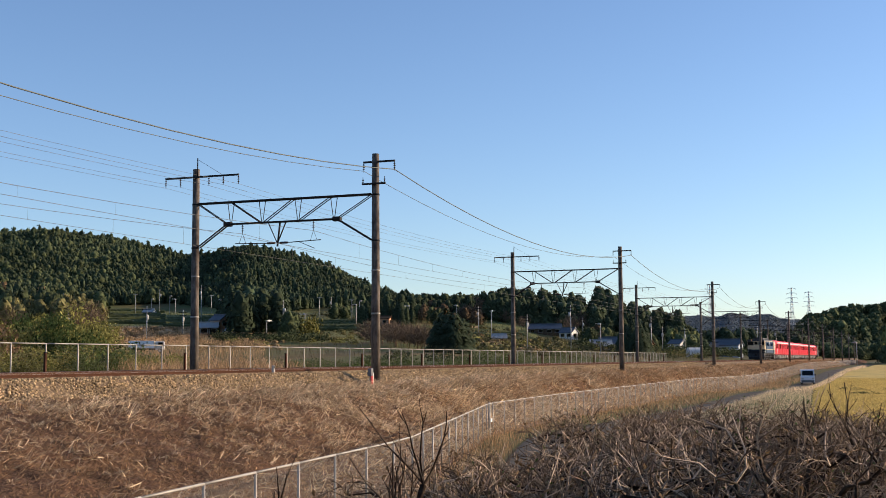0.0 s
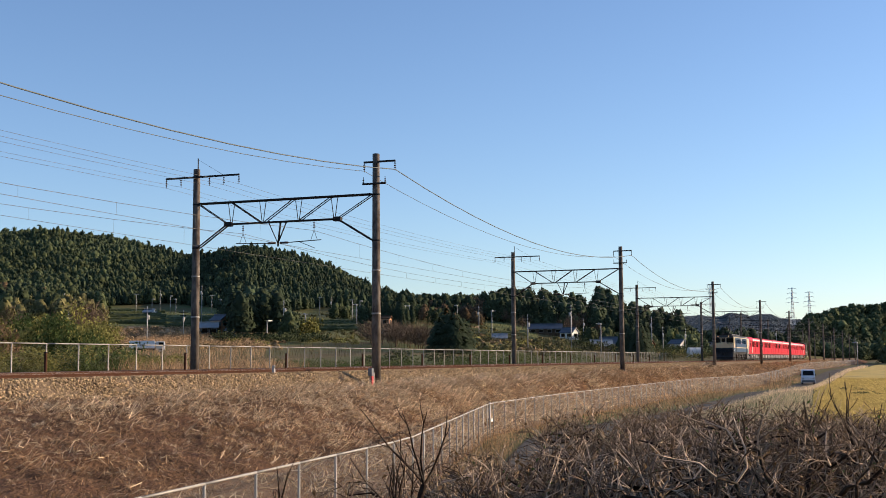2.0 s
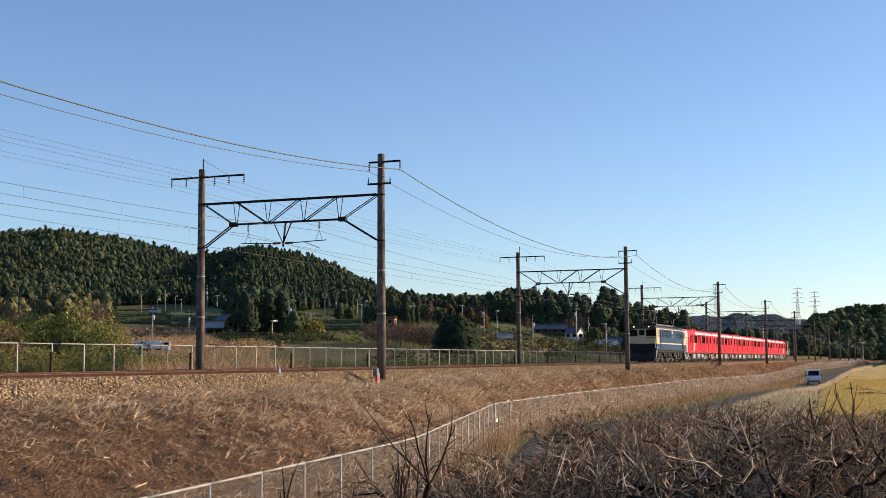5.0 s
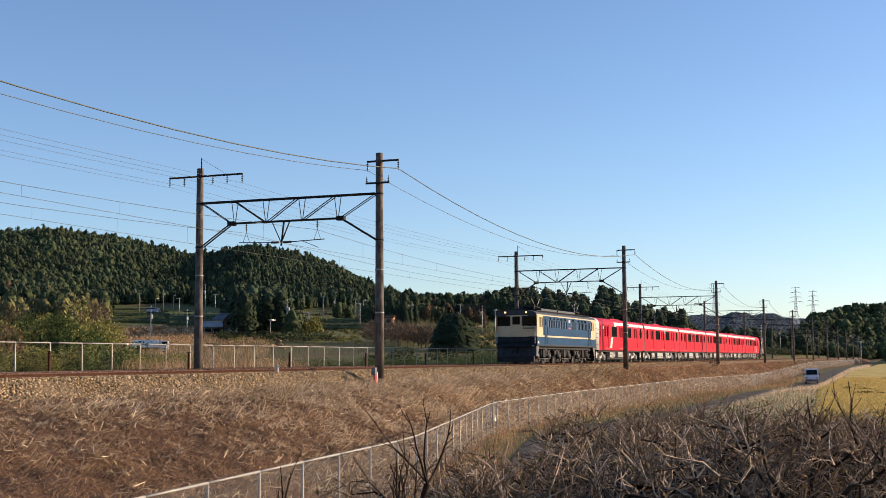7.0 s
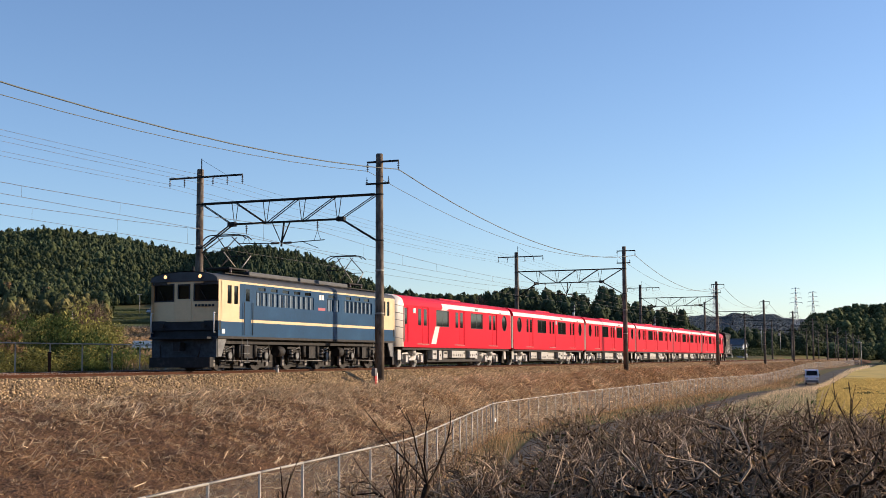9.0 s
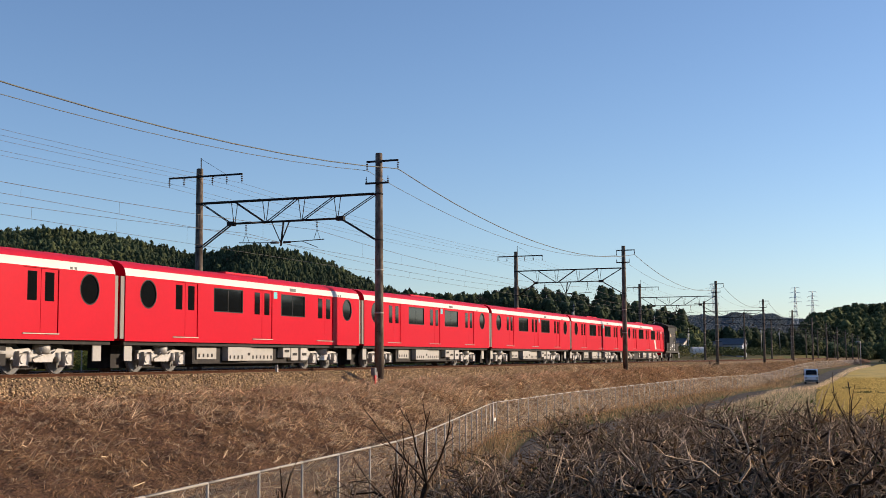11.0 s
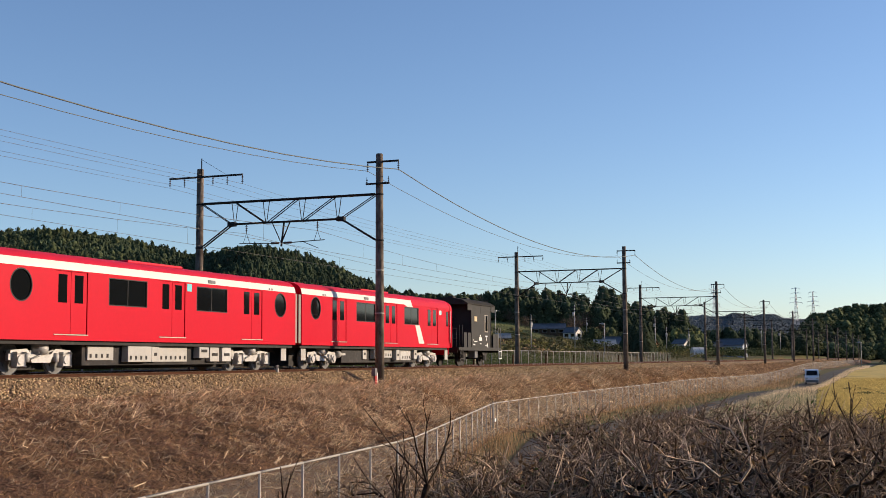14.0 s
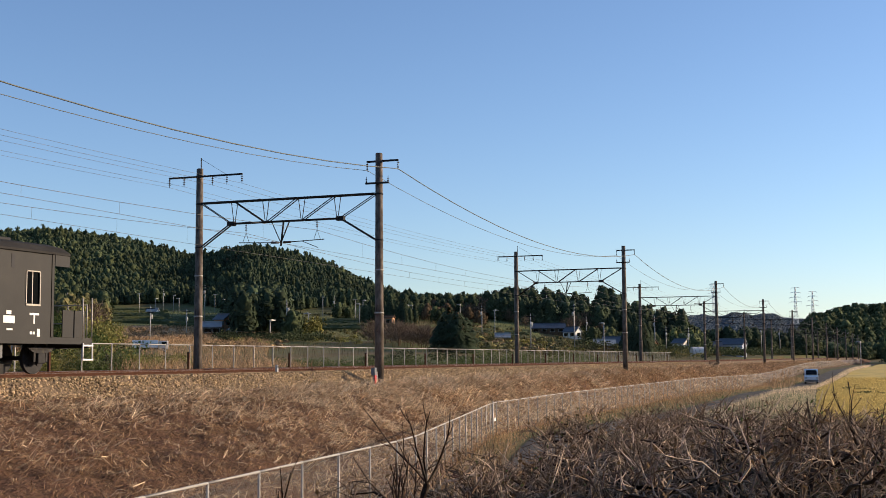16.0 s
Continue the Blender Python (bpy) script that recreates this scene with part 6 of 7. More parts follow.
        s = np.stack((H[ok] * W[ok], H[ok] * W[ok], H[ok]), -1)
        scatter(name, forms, np.stack((X[ok], Y[ok], z), -1), np.random.rand(n) * 6.28, s, 0.05 * np.random.randn(n), mt, lab, "trees", smooth=forms is not BUSHES)
    n = 9000
    x, y = polar(28.8, 34.5, 130, 262, n)
    ok = (y > 36) & (wave(x, y, 9, 8) > -0.5)
    x, y = x[ok], y[ok]
    standing_grass("dry_slope_grass", x, y, land_z(x, y), (0.5 + 0.5 * np.random.rand(len(x))) * 1.2, STRAW, "tawny dry grass on the slope under the farmhouse")
    for name, b0, b1, r0, r1, n, h, mt, lab in (("tawny_slope_grass", 31.6, 37.6, 195, 320, 16000, 0.75, STRAW, "tawny dry grass on the open slope"), ("tea_slope_growth", 30.8, 37.4, 318, 440, 12000, 0.7, TEA, "short green growth on the tea slope"), ("tea_field_growth", 23.2, 27.6, 225, 440, 14000, 0.7, MEADOW, "olive growth on the cultivated slope"), ("far_field_growth", 16.3, 18.9, 340, 425, 5000, 0.8, TEA, "short green growth on the far field")):
        x, y = polar(b0, b1, r0, r1, n)
        ok = wave(x, y, 15, 5) > -0.55
        x, y = x[ok], y[ok]
        standing_grass(name, x, y, land_z(x, y), h * (0.7 + 0.6 * np.random.rand(len(x))), mt, lab)
    n = 26000
    x, y = polar(8, 43, 55, 420, n)
    bearing = np.degrees(np.arctan2(y, x))
    ok = (y > 36) & (wave(x, y, 22, 6) > -0.15) & ~((bearing > 23) & (np.hypot(x, y) > 225))
    x, y = x[ok], y[ok]
    n = len(x)
    standing_grass("meadow_grass", x, y, land_z(x, y), (0.4 + 0.5 * np.random.rand(n)) * (0.7 + np.hypot(x, y) / 160), MEADOW, "dry olive-brown meadow grass on the fields")


def specimens(name, forms, spec, mt, label, category, group, trunk=True):
    """Single trees and bushes near enough to be told apart, each a thing of its own."""
    made = []
    for v, f in forms:
        t = thing(name, pose(0, 0, -50), label, category, group)
        raw("crown", v, f, mt, t, "loose uneven crown")
        if trunk:
            bm = bmesh.new()
            tube(bm, (0, 0, -0.08), (0.01, 0, 0.5), 0.022, 0.010, n=7)
            for q in range(4):
                tube(bm, (0, 0, 0.22 + 0.06 * q), (0.16 * math.cos(q * 1.9), 0.16 * math.sin(q * 1.9), 0.46 + 0.08 * q), 0.010, 0.004, n=5)
            part("trunk", bm, TWIG, t, "dark trunk with limbs")
        made.append(t)
    used = set()
    for b0, b1, r0, r1, n, h, w in spec:
        X, Y = polar(b0, b1, r0, r1, n)
        for x, y in zip(X, Y):
            if y < 36.3 and x < 300:
                y = 36.3 + random.random() * 3
            k = h * random.uniform(0.7, 1.15)
            m = pose(float(x), float(y), float(land_z(x, y)) - 0.05, 0, 0, random.uniform(0, 360)) @ Matrix.Diagonal((k * w, k * w, k, 1))
            t = random.choice(made)
            o = t if t not in used else copy_thing(t, m)
            used.add(t)
            o.matrix_basis = m


def near_growth():
    specimens("conifer_tree", CONES, [(19.5, 20.9, 172, 184, 7, 6.0, 1.55), (11.4, 12.4, 250, 290, 14, 7, 1.1), (22.3, 23.4, 330, 360, 8, 7, 1.0), (35.2, 36.2, 62, 66, 2, 2.6, 0.9)], CONIFER, "dark bushy conifer standing among the fields", "tree", "field conifers")
    specimens("yellow_bush", NEARBUSH, [(36.6, 44, 66, 115, 26, 5.0, 0.8), (33, 37, 62, 95, 14, 2.4, 1.1), (37, 44, 58, 70, 16, 2.4, 1.2)], SHRUB, "tall yellow-green bush behind the far fence", "bush", "bushes behind the fence", False)
    specimens("green_bush", [leafy_bush(51, 520), leafy_bush(52, 520)], [(35, 44, 60, 100, 32, 3.4, 0.9), (30, 36, 60, 80, 16, 1.7, 1.2), (20, 30, 66, 110, 60, 1.7, 1.3), (13, 20, 95, 170, 50, 1.7, 1.5)], GREENLEAF, "dark green bush behind the far fence", "bush", "bushes behind the fence", False)
    specimens("brown_bush", [leafy_bush(61, 1500, 0.016), leafy_bush(62, 1500, 0.016)], [(36.0, 43, 64, 100, 12, 3.6, 0.8), (33, 36, 60, 75, 6, 2.0, 0.9)], DRYLEAF, "withered brown bush behind the far fence", "bush", "bushes behind the fence", False)
    specimens("tall_green_bush", [leafy_bush(63, 2400, 0.014), leafy_bush(64, 2400, 0.014)], [(36.5, 43.5, 60, 95, 22, 4.4, 0.75), (33.5, 37, 59, 70, 10, 2.4, 0.9)], GREENLEAF, "tall dark green bush behind the far fence", "bush", "bushes behind the fence", False)
    specimens("bare_tree", [twig_crown(53), twig_crown(54)], [(36.4, 37.9, 285, 320, 9, 8, 0.9), (21.4, 24.0, 190, 225, 22, 4.6, 1.2), (13.5, 20, 400, 440, 24, 7, 1.0), (37, 42, 280, 360, 18, 7, 1)], BARE, "greyish-brown leafless tree beside the fields", "tree", "leafless field trees")


def bank_bush():
    """A small dark bush on the shoulder of the bank."""
    v, f = leafy_bush(71, 500, 0.03)
    t = thing("bank_bush", pose(138.5, 20.6, -0.85) @ Matrix.Diagonal((0.9, 0.9, 1.1, 1)), "small dark leafless bush on the railway bank", "bush")
    raw("crown", v, f, BARE, t)


bank_bush()


def tea_rows():
    """Clipped tea hedges in long rows on the lower slopes."""
    k = 0
    for b0, b1, r0, r1, step in ((33.4, 36.9, 345, 440, 11.0), (24.6, 28.0, 300, 372, 7.5), (16.6, 19.4, 330, 380, 8.0), (30.9, 33.4, 330, 385, 8.0)):
        r = r0
        while r < r1:
            bm = bmesh.new()
            secs = []
            for q in range(40):
                a = radians(b0 + (b1 - b0) * q / 39 + 0.15 * math.sin(r))
                rr = r + 3 * math.sin(q * 0.09 + r)
                ring = []
                for d, h in ((-1.0, 0), (-0.95, 0.65), (-0.5, 0.95), (0.5, 0.95), (0.95, 0.65), (1.0, 0)):
                    x, y = (rr + d * 1.3) * math.cos(a), (rr + d * 1.3) * math.sin(a)
                    ring.append((x, y, float(land_z(x, y)) + h * (1 + 0.12 * random.uniform(-1, 1))))
                secs.append(ring)
            loft(bm, secs, closed=False, caps=False)
            tagged(part("tea_hedge", bm, TEA), "long clipped row of dark green tea bushes", "hedge", "tea rows")
            r += step


# litter sheet whose dark colour also holds the shade below the shrubs
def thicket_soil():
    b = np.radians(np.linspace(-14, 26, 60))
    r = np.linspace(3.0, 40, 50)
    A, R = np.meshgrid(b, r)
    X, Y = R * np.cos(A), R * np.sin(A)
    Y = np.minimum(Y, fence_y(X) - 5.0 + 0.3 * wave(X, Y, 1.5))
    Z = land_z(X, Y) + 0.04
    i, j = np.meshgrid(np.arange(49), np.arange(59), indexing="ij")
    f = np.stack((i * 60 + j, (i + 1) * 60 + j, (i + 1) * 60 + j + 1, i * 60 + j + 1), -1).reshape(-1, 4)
    tagged(raw("thicket_soil", np.stack((X, Y, Z), -1).reshape(-1, 3), f, SOILSHADE, smooth=True), "soil and leaf litter, darkened for the shade under the shrubs", "soil", kind="structure")


MEADOW = mat("olive-brown winter meadow grass", (0.19, 0.15, 0.07), 0.9, vary=0.4, scale=0.05, grain=2, bump=0, island=0.6, second=(0.07, 0.085, 0.03), amount=0.5)
WEED = mat("yellow-green weed leaf", (0.17, 0.20, 0.055), 0.8, vary=0.3, scale=4, bump=0, island=0.5)
translucent(WEED, 0.35)
SOILSHADE = mat("dark leaf litter", (0.040, 0.027, 0.018), 0.95, vary=0.5, scale=2.0, grain=25, bump=1.0, second=(0.085, 0.055, 0.03), amount=0.4)
HAZEWOOD = mat("grey-green distant woodland", (0.098, 0.120, 0.130), 0.9, spec=0.1, vary=0.15, scale=0.01, grain=0.1, bump=0, island=0.12)


def limb(V, F, p, d, length, r0, r1, segs, rng, kink, pull=0.0):
    """One crooked limb; returns the points along it with their directions."""
    out, ring = [], None
    for s in range(segs + 1):
        side = np.cross(d, [0.31, 0.2, 0.93])
        side /= np.linalg.norm(side) + 1e-9
        up = np.cross(d, side)
        r = r0 + (r1 - r0) * s / segs
        b = len(V)
        for q in range(3):
            a = 2.0944 * q
            V.append(tuple(p + r * (math.cos(a) * side + math.sin(a) * up)))
        if ring is not None:
            for q in range(3):
                F.append((ring + q, ring + (q + 1) % 3, b + (q + 1) % 3, b + q))
        ring = b
        out.append((p.copy(), d.copy(), r))
        d = d + rng.randn(3) * kink + [0, 0, pull]
        d = d / np.linalg.norm(d)
        p = p + d * length / segs
    return out


TOPS = {}


def pruned_tree(seed):
    """A low pruned orchard tree, bare: short trunk, crooked spreading limbs, many short twigs. About one metre high."""
    rng = np.random.RandomState(seed)
    sh = thing("pruned_orchard_tree", pose(0, 0, 0), "low gnarled pruned orchard tree, leafless, with crooked twigs", "tree", "orchard trees")
    TV, TF, V, F, PV, PF = [], [], [], [], [], []
    trunk = limb(TV, TF, np.array([0.0, 0, -0.1]), np.array([0.1 * rng.randn(), 0.1 * rng.randn(), 1.0]), 1.0, 0.055, 0.040, 5, rng, 0.16)
    twigs = []
    for k in range(6 + seed % 3):
        a = 6.283 * (k + 0.6 * rng.rand()) / 7
        p, _, _ = trunk[-1 - rng.randint(3)]
        d = np.array([math.cos(a), math.sin(a), 0.2 + 0.5 * rng.rand()])
        d /= np.linalg.norm(d)
        main = limb(TV, TF, p, d, 0.6 + 0.4 * rng.rand(), 0.026, 0.009, 6, rng, 0.5, 0.06)
        for q in range(1, 7):
            for _ in range(3):
                twigs.append(main[q])
    for p, d, r in twigs:
        nd = np.array([rng.randn() * 0.7, rng.randn() * 0.7, 0.45 + 0.55 * rng.rand()]) + d * 0.3
        nd /= np.linalg.norm(nd)
        pale = rng.rand() < 0.30
        tv, tf = (PV, PF) if pale else (V, F)
        tw = limb(tv, tf, p, nd, 0.14 + 0.30 * rng.rand() ** 2, min(r, 0.0064), 0.0026, 4, rng, 0.5, 0.05)
        for q in (2, 3):
            if rng.rand() < 0.7:
                e = tw[q][1] + rng.randn(3) * 0.7
                e /= np.linalg.norm(e)
                limb(tv, tf, tw[q][0], e, 0.08 + 0.14 * rng.rand(), 0.0036, 0.0022, 2, rng, 0.6)
    raw("trunk", TV, TF, BARK, sh, "dark crooked trunk and limbs")
    TOPS[sh] = max(v[2] for v in V)
    tagged(raw("twig", V, F, TWIG, sh, "short bare twigs"), kind="stuff")
    tagged(raw("pale_twig", PV, PF, TWIGPALE, sh, "pale twigs with sun in their colour"), kind="stuff")
    LV, LF = [], []
    P = np.array(V)
    for k in range(150):
        c = P[rng.randint(len(P))]
        q, _ = np.linalg.qr(rng.randn(3, 3))
        s = 0.012 + 0.012 * rng.rand()
        b = len(LV)
        LV += [tuple(c + np.array(o) @ q * s) for o in ((-1, 0, 0), (0, -0.5, 0.15), (1.1, 0, 0), (0, 0.5, 0.15))]
        LF += [(b, b + 1, b + 2, b + 3)]
    tagged(raw("withered_leaf", LV, LF, DRYLEAF if seed % 4 else GREENLEAF, sh, "withered leaves left on the twigs"), kind="stuff")
    return sh


def thicket():
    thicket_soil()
    forms = [pruned_tree(31 + k) for k in range(8)]
    used = set()
    rng = random.Random(4)
    count = 0
    while count < 200:
        b = rng.uniform(-2.0, 19.6)
        r = rng.uniform(12.0, 30.0) if b < 17 else rng.uniform(11.5, 17)
        a = radians(b)
        x, y = r * math.cos(a), r * math.sin(a)
        if y > float(fence_y(x)) - 5.0:
            continue
        z = float(land_z(x, y))
        # tops keep under the sight line to the lane and the field
        lim = np.interp(b, [-2, 4.0, 5.0, 9, 12, 15, 17, 19, 20.6], [0.036, 0.038, 0.034, 0.027, 0.036, 0.048, 0.060, 0.085, 0.1])
        room = EYE[2] - lim * r - z
        if room < 0.5:
            continue
        count += 1
        f = forms[rng.randrange(8)]
        s = min(room, 2.4) / TOPS[f] * rng.uniform(0.85, 1.04)
        w = s * rng.uniform(1.0, 1.3)
        m = pose(x, y, z, 0, 0, rng.uniform(0, 360)) @ Matrix.Diagonal((w, w, s, 1))
        o = f if f not in used else copy_thing(f, m)
        used.add(f)
        o.matrix_basis = m
    # bare saplings with upright shoots, before the fence
    for seed, b, r, fork, tall, shoots in ((61, 22.15, 10.5, 2.45, 0.85, 7), (62, 24.85, 10.0, 2.25, 0.62, 8), (63, 26.4, 11.5, 2.1, 0.7, 4), (64, 23.6, 11.2, 2.0, 0.6, 5), (66, 3.2, 15.0, 1.7, 0.75, 7), (67, 5.2, 16.0, 1.6, 0.7, 7), (68, 1.2, 14.0, 1.6, 0.7, 6)):
        rg = np.random.RandomState(seed)
        a = radians(b)
        x, y = r * math.cos(a), r * math.sin(a)
        z = float(land_z(x, y))
        fork = min(fork, EYE[2] - 0.078 * r - z) if b > 20 else fork
        sp = thing("bare_sapling", pose(x, y, z), "dark bare sapling with upright straight shoots", "sapling", "bare saplings")
        V, F, SV, SF = [], [], [], []
        tr = limb(V, F, np.array([0, 0, -0.1]), np.array([0.02, 0.02, 1.0]), fork, 0.045, 0.030, 6, rg, 0.10)
        for k in range(shoots):
            p, d, rr = tr[-1 - k % 2]
            e = np.array([rg.randn() * 0.5, rg.randn() * 0.5, 1.0]) if k else np.array([0, 0, 1.0])
            e /= np.linalg.norm(e)
            sh_ = limb(SV, SF, p, e, tall * (0.6 + 0.45 * rg.rand()), 0.013, 0.004, 6, rg, 0.09, 0.03)
            for q in (2, 3, 4, 5):
                if rg.rand() < 0.6:
                    g = sh_[q][1] + rg.randn(3) * 0.6
                    g /= np.linalg.norm(g)
                    limb(SV, SF, sh_[q][0], g, 0.1 + 0.25 * rg.rand(), 0.006, 0.003, 3, rg, 0.15, 0.05)
        raw("trunk", V, F, BARK, sp, "dark slender trunk")
        tagged(raw("shoot", SV, SF, BARK, sp, "upright bare shoots"), kind="stuff")
    # leaf litter and green weeds on the ground below
    n = 9000
    x, y = polar(-4, 22, 9, 32, n)
    ok = y < fence_y(x) - 5.0
    x, y = x[ok], y[ok]
    n = len(x)
    standing_grass("undergrowth", x, y, land_z(x, y), 0.3 + 0.55 * np.random.rand(n), DRYLEAF, "dry brown weeds under the shrubs")
    # leafy weeds that stand up between the trees
    form = [leafy_bush(131, 420, 0.030), leafy_bush(132, 420, 0.030)]
    made = []
    for b, r, h, w in ((3.15, 11.6, 1.25, 0.32), (2.9, 11.9, 0.9, 0.4), (16.6, 12.6, 0.55, 0.8), (13.2, 13.4, 0.8, 0.6), (11.0, 14.0, 0.9, 0.5), (5.0, 12.5, 0.7, 0.8), (1.5, 12.0, 0.8, 0.7)):
        x, y, z = r * math.cos(radians(b)), r * math.sin(radians(b)), 0.0
        z = float(land_z(x, y))
        t = thing("leafy_weed", pose(x, y, z, 0, 0, 40 * b) @ Matrix.Diagonal((h * w, h * w, h, 1)), "leafy yellow-green weed among the bare trees", "weed", "weeds under the trees")
        v, f = form[len(made) % 2]
        raw("foliage", v, f, WEED, t)
        made.append(t)
    n = 2600
    x, y = polar(-1, 14, 9, 22, n)
    ok = (y < fence_y(x) - 5.5) & (wave(x, y, 2.2, 3) > 0.35)
    x, y = x[ok], y[ok]
    n = len(x)
    standing_grass("green_weeds", x, y, land_z(x, y), 0.5 + 0.4 * np.random.rand(n), GREENLEAF, "green weeds among the shrubs")


bank_straw()
bank_tufts()
far_straw()
verges()
woods()
near_growth()
tea_rows()
thicket()


# ---- houses, poles and vehicles in the distance ----
TILE = mat("grey-blue glazed roof tiles", (0.075, 0.085, 0.10), 0.45, vary=0.2, scale=1.5, stretch=(1, 1, 1))
PALE_ROOF = mat("pale sheet metal roof", (0.36, 0.36, 0.35), 0.5, 0.2, vary=0.15, scale=0.8)
PLASTER = mat("off-white house plaster", (0.78, 0.75, 0.68), 0.9, vary=0.1, scale=0.6)
TIMBER = mat("brown weathered house timber", (0.10, 0.062, 0.038), 0.85, vary=0.2, scale=1.2)
PALEBLUE = mat("pale blue-grey siding", (0.40, 0.45, 0.50), 0.8, vary=0.1, scale=0.8)
ORANGEWALL = mat("sun-bleached orange-brown boarding", (0.48, 0.26, 0.15), 0.85, vary=0.15, scale=1.0)
YELLOW = mat("yellow sheeting", (0.75, 0.55, 0.10), 0.7, vary=0.1)
GALV = mat("dull galvanised lamp pole", (0.34, 0.335, 0.315), 0.55, 0.3, vary=0.15)
VANPAINT = mat("white van paint", (0.80, 0.81, 0.82), 0.3, vary=0.05, coat=0.3)


def site(bearing, r, lift=0.0):
    a = radians(bearing)
    x, y = r * math.cos(a), r * math.sin(a)
    return x, y, float(land_z(x, y)) + lift


def house(bearing, r, w, d, h, turn, wall, roof, label, storeys=1, rise=None):
    x, y, z = site(bearing, r)
    ho = thing("house", pose(x, y, z, 0, 0, turn), label, "house", "valley houses")
    rise = rise or d * 0.28
    bm = bmesh.new()
    loft(bm, [[(q, -d / 2, -1.5), (q, d / 2, -1.5), (q, d / 2, h), (q, 0, h + rise), (q, -d / 2, h)] for q in (-w / 2, w / 2)])
    part("wall", bm, wall, ho)
    o = 0.3
    for s in (-1, 1):
        bm = bmesh.new()
        k = rise / (d / 2)
        loft(bm, [[(q, s * (d / 2 + o), h - o * k + 0.06), (q, 0, h + rise + 0.06), (q, 0, h + rise + 0.28), (q, s * (d / 2 + o), h - o * k + 0.22)] for q in (-w / 2 - o, w / 2 + o)])
        rf = part("roof", bm, roof, ho, "sloping tiled roof")
    part("ridge", B(-w / 2 - o, w / 2 + o, -0.16, 0.16, h + rise + 0.2, h + rise + 0.46), roof, ho)
    n = max(2, int(w / 2.4))
    for st in range(storeys):
        zz = min(0.9, 0.3 * h) + 2.7 * st if storeys == 1 else h * (0.12 + 0.5 * st)
        tall = min(1.2, 0.5 * h / storeys + 0.1)
        for s in (-1, 1):
            for k in range(n):
                xx = -w / 2 + w * (k + 0.5) / n
                y0 = s * d / 2
                wn_ = part("window", B(xx - 0.75, xx + 0.75, min(y0, y0 + s * 0.06), max(y0, y0 + s * 0.06), zz, zz + tall), ZINC, ho, "window in a pale frame")
                part("pane", B(xx - 0.68, xx + 0.68, min(y0 + s * 0.04, y0 + s * 0.07), max(y0 + s * 0.04, y0 + s * 0.07), zz + 0.07, zz + tall - 0.07), GLASS, wn_)
        for s in (-1, 1):
            x0 = s * w / 2
            wn_ = part("window", B(min(x0, x0 + s * 0.06), max(x0, x0 + s * 0.06), -0.8, 0.8, zz, zz + tall), ZINC, ho, "window in a pale frame")
            part("pane", B(min(x0 + s * 0.04, x0 + s * 0.07), max(x0 + s * 0.04, x0 + s * 0.07), -0.72, 0.72, zz + 0.07, zz + tall - 0.07), GLASS, wn_)
    return ho


house(30.85, 268, 2.8, 3.0, 3.2, -102, ORANGEWALL, TILE, "orange-brown boarded farmhouse with dark tiled roof", 2, 0.9)
house(31.35, 266, 3.6, 3.0, 1.7, -62, TIMBER, PALE_ROOF, "low timber shed with pale sheet metal roof")
house(30.2, 262, 3.4, 2.0, 0.9, -75, PLASTER, PALE_ROOF, "low cream plastered shed beside the farmhouse", 1, 0.2)
house(23.45, 340, 4.4, 3.0, 2.0, -78, ORANGEWALL, TIMBER, "small sunlit hut with a brown roof on the tea slope", 1, 0.5)
house(15.95, 398, 10.5, 4.6, 1.7, -72, TIMBER, TILE, "long low dark house with blue-grey tiled roof")
house(14.85, 394, 4.6, 3.6, 2.0, -108, PLASTER, TILE, "white gabled house wing with tiled roof", 1, 1.3)
house(12.4, 330, 12, 6.0, 1.8, -80, TIMBER, TILE, "dark low farmhouse with grey tiled roof")
house(11.35, 330, 3.2, 3.0, 2.0, -106, ORANGEWALL, TIMBER, "small orange-brown gabled house", 1, 1.1)
house(13.4, 310, 5.0, 4.0, 1.3, -70, TIMBER, PALE_ROOF, "open shed with pale sheet roof")
house(9.95, 350, 3.6, 3.4, 2.6, -110, PLASTER, TILE, "white house with dark tiled roof", 1)
house(7.7, 350, 7.0, 5.0, 3.2, -97, PALEBLUE, TILE, "pale blue-grey house with dark tiled roof", 1)
house(8.5, 345, 4.0, 3.5, 2.2, -70, TIMBER, TILE, "low dark annexe with tiled roof", 1, 1.2)
house(18.05, 290, 3.2, 2.4, 1.2, -70, TIMBER, PALE_ROOF, "small grey field shed")
house(34.0, 415, 3.2, 2.6, 1.0, -80, PLASTER, PALE_ROOF, "pale shed above the tea rows")


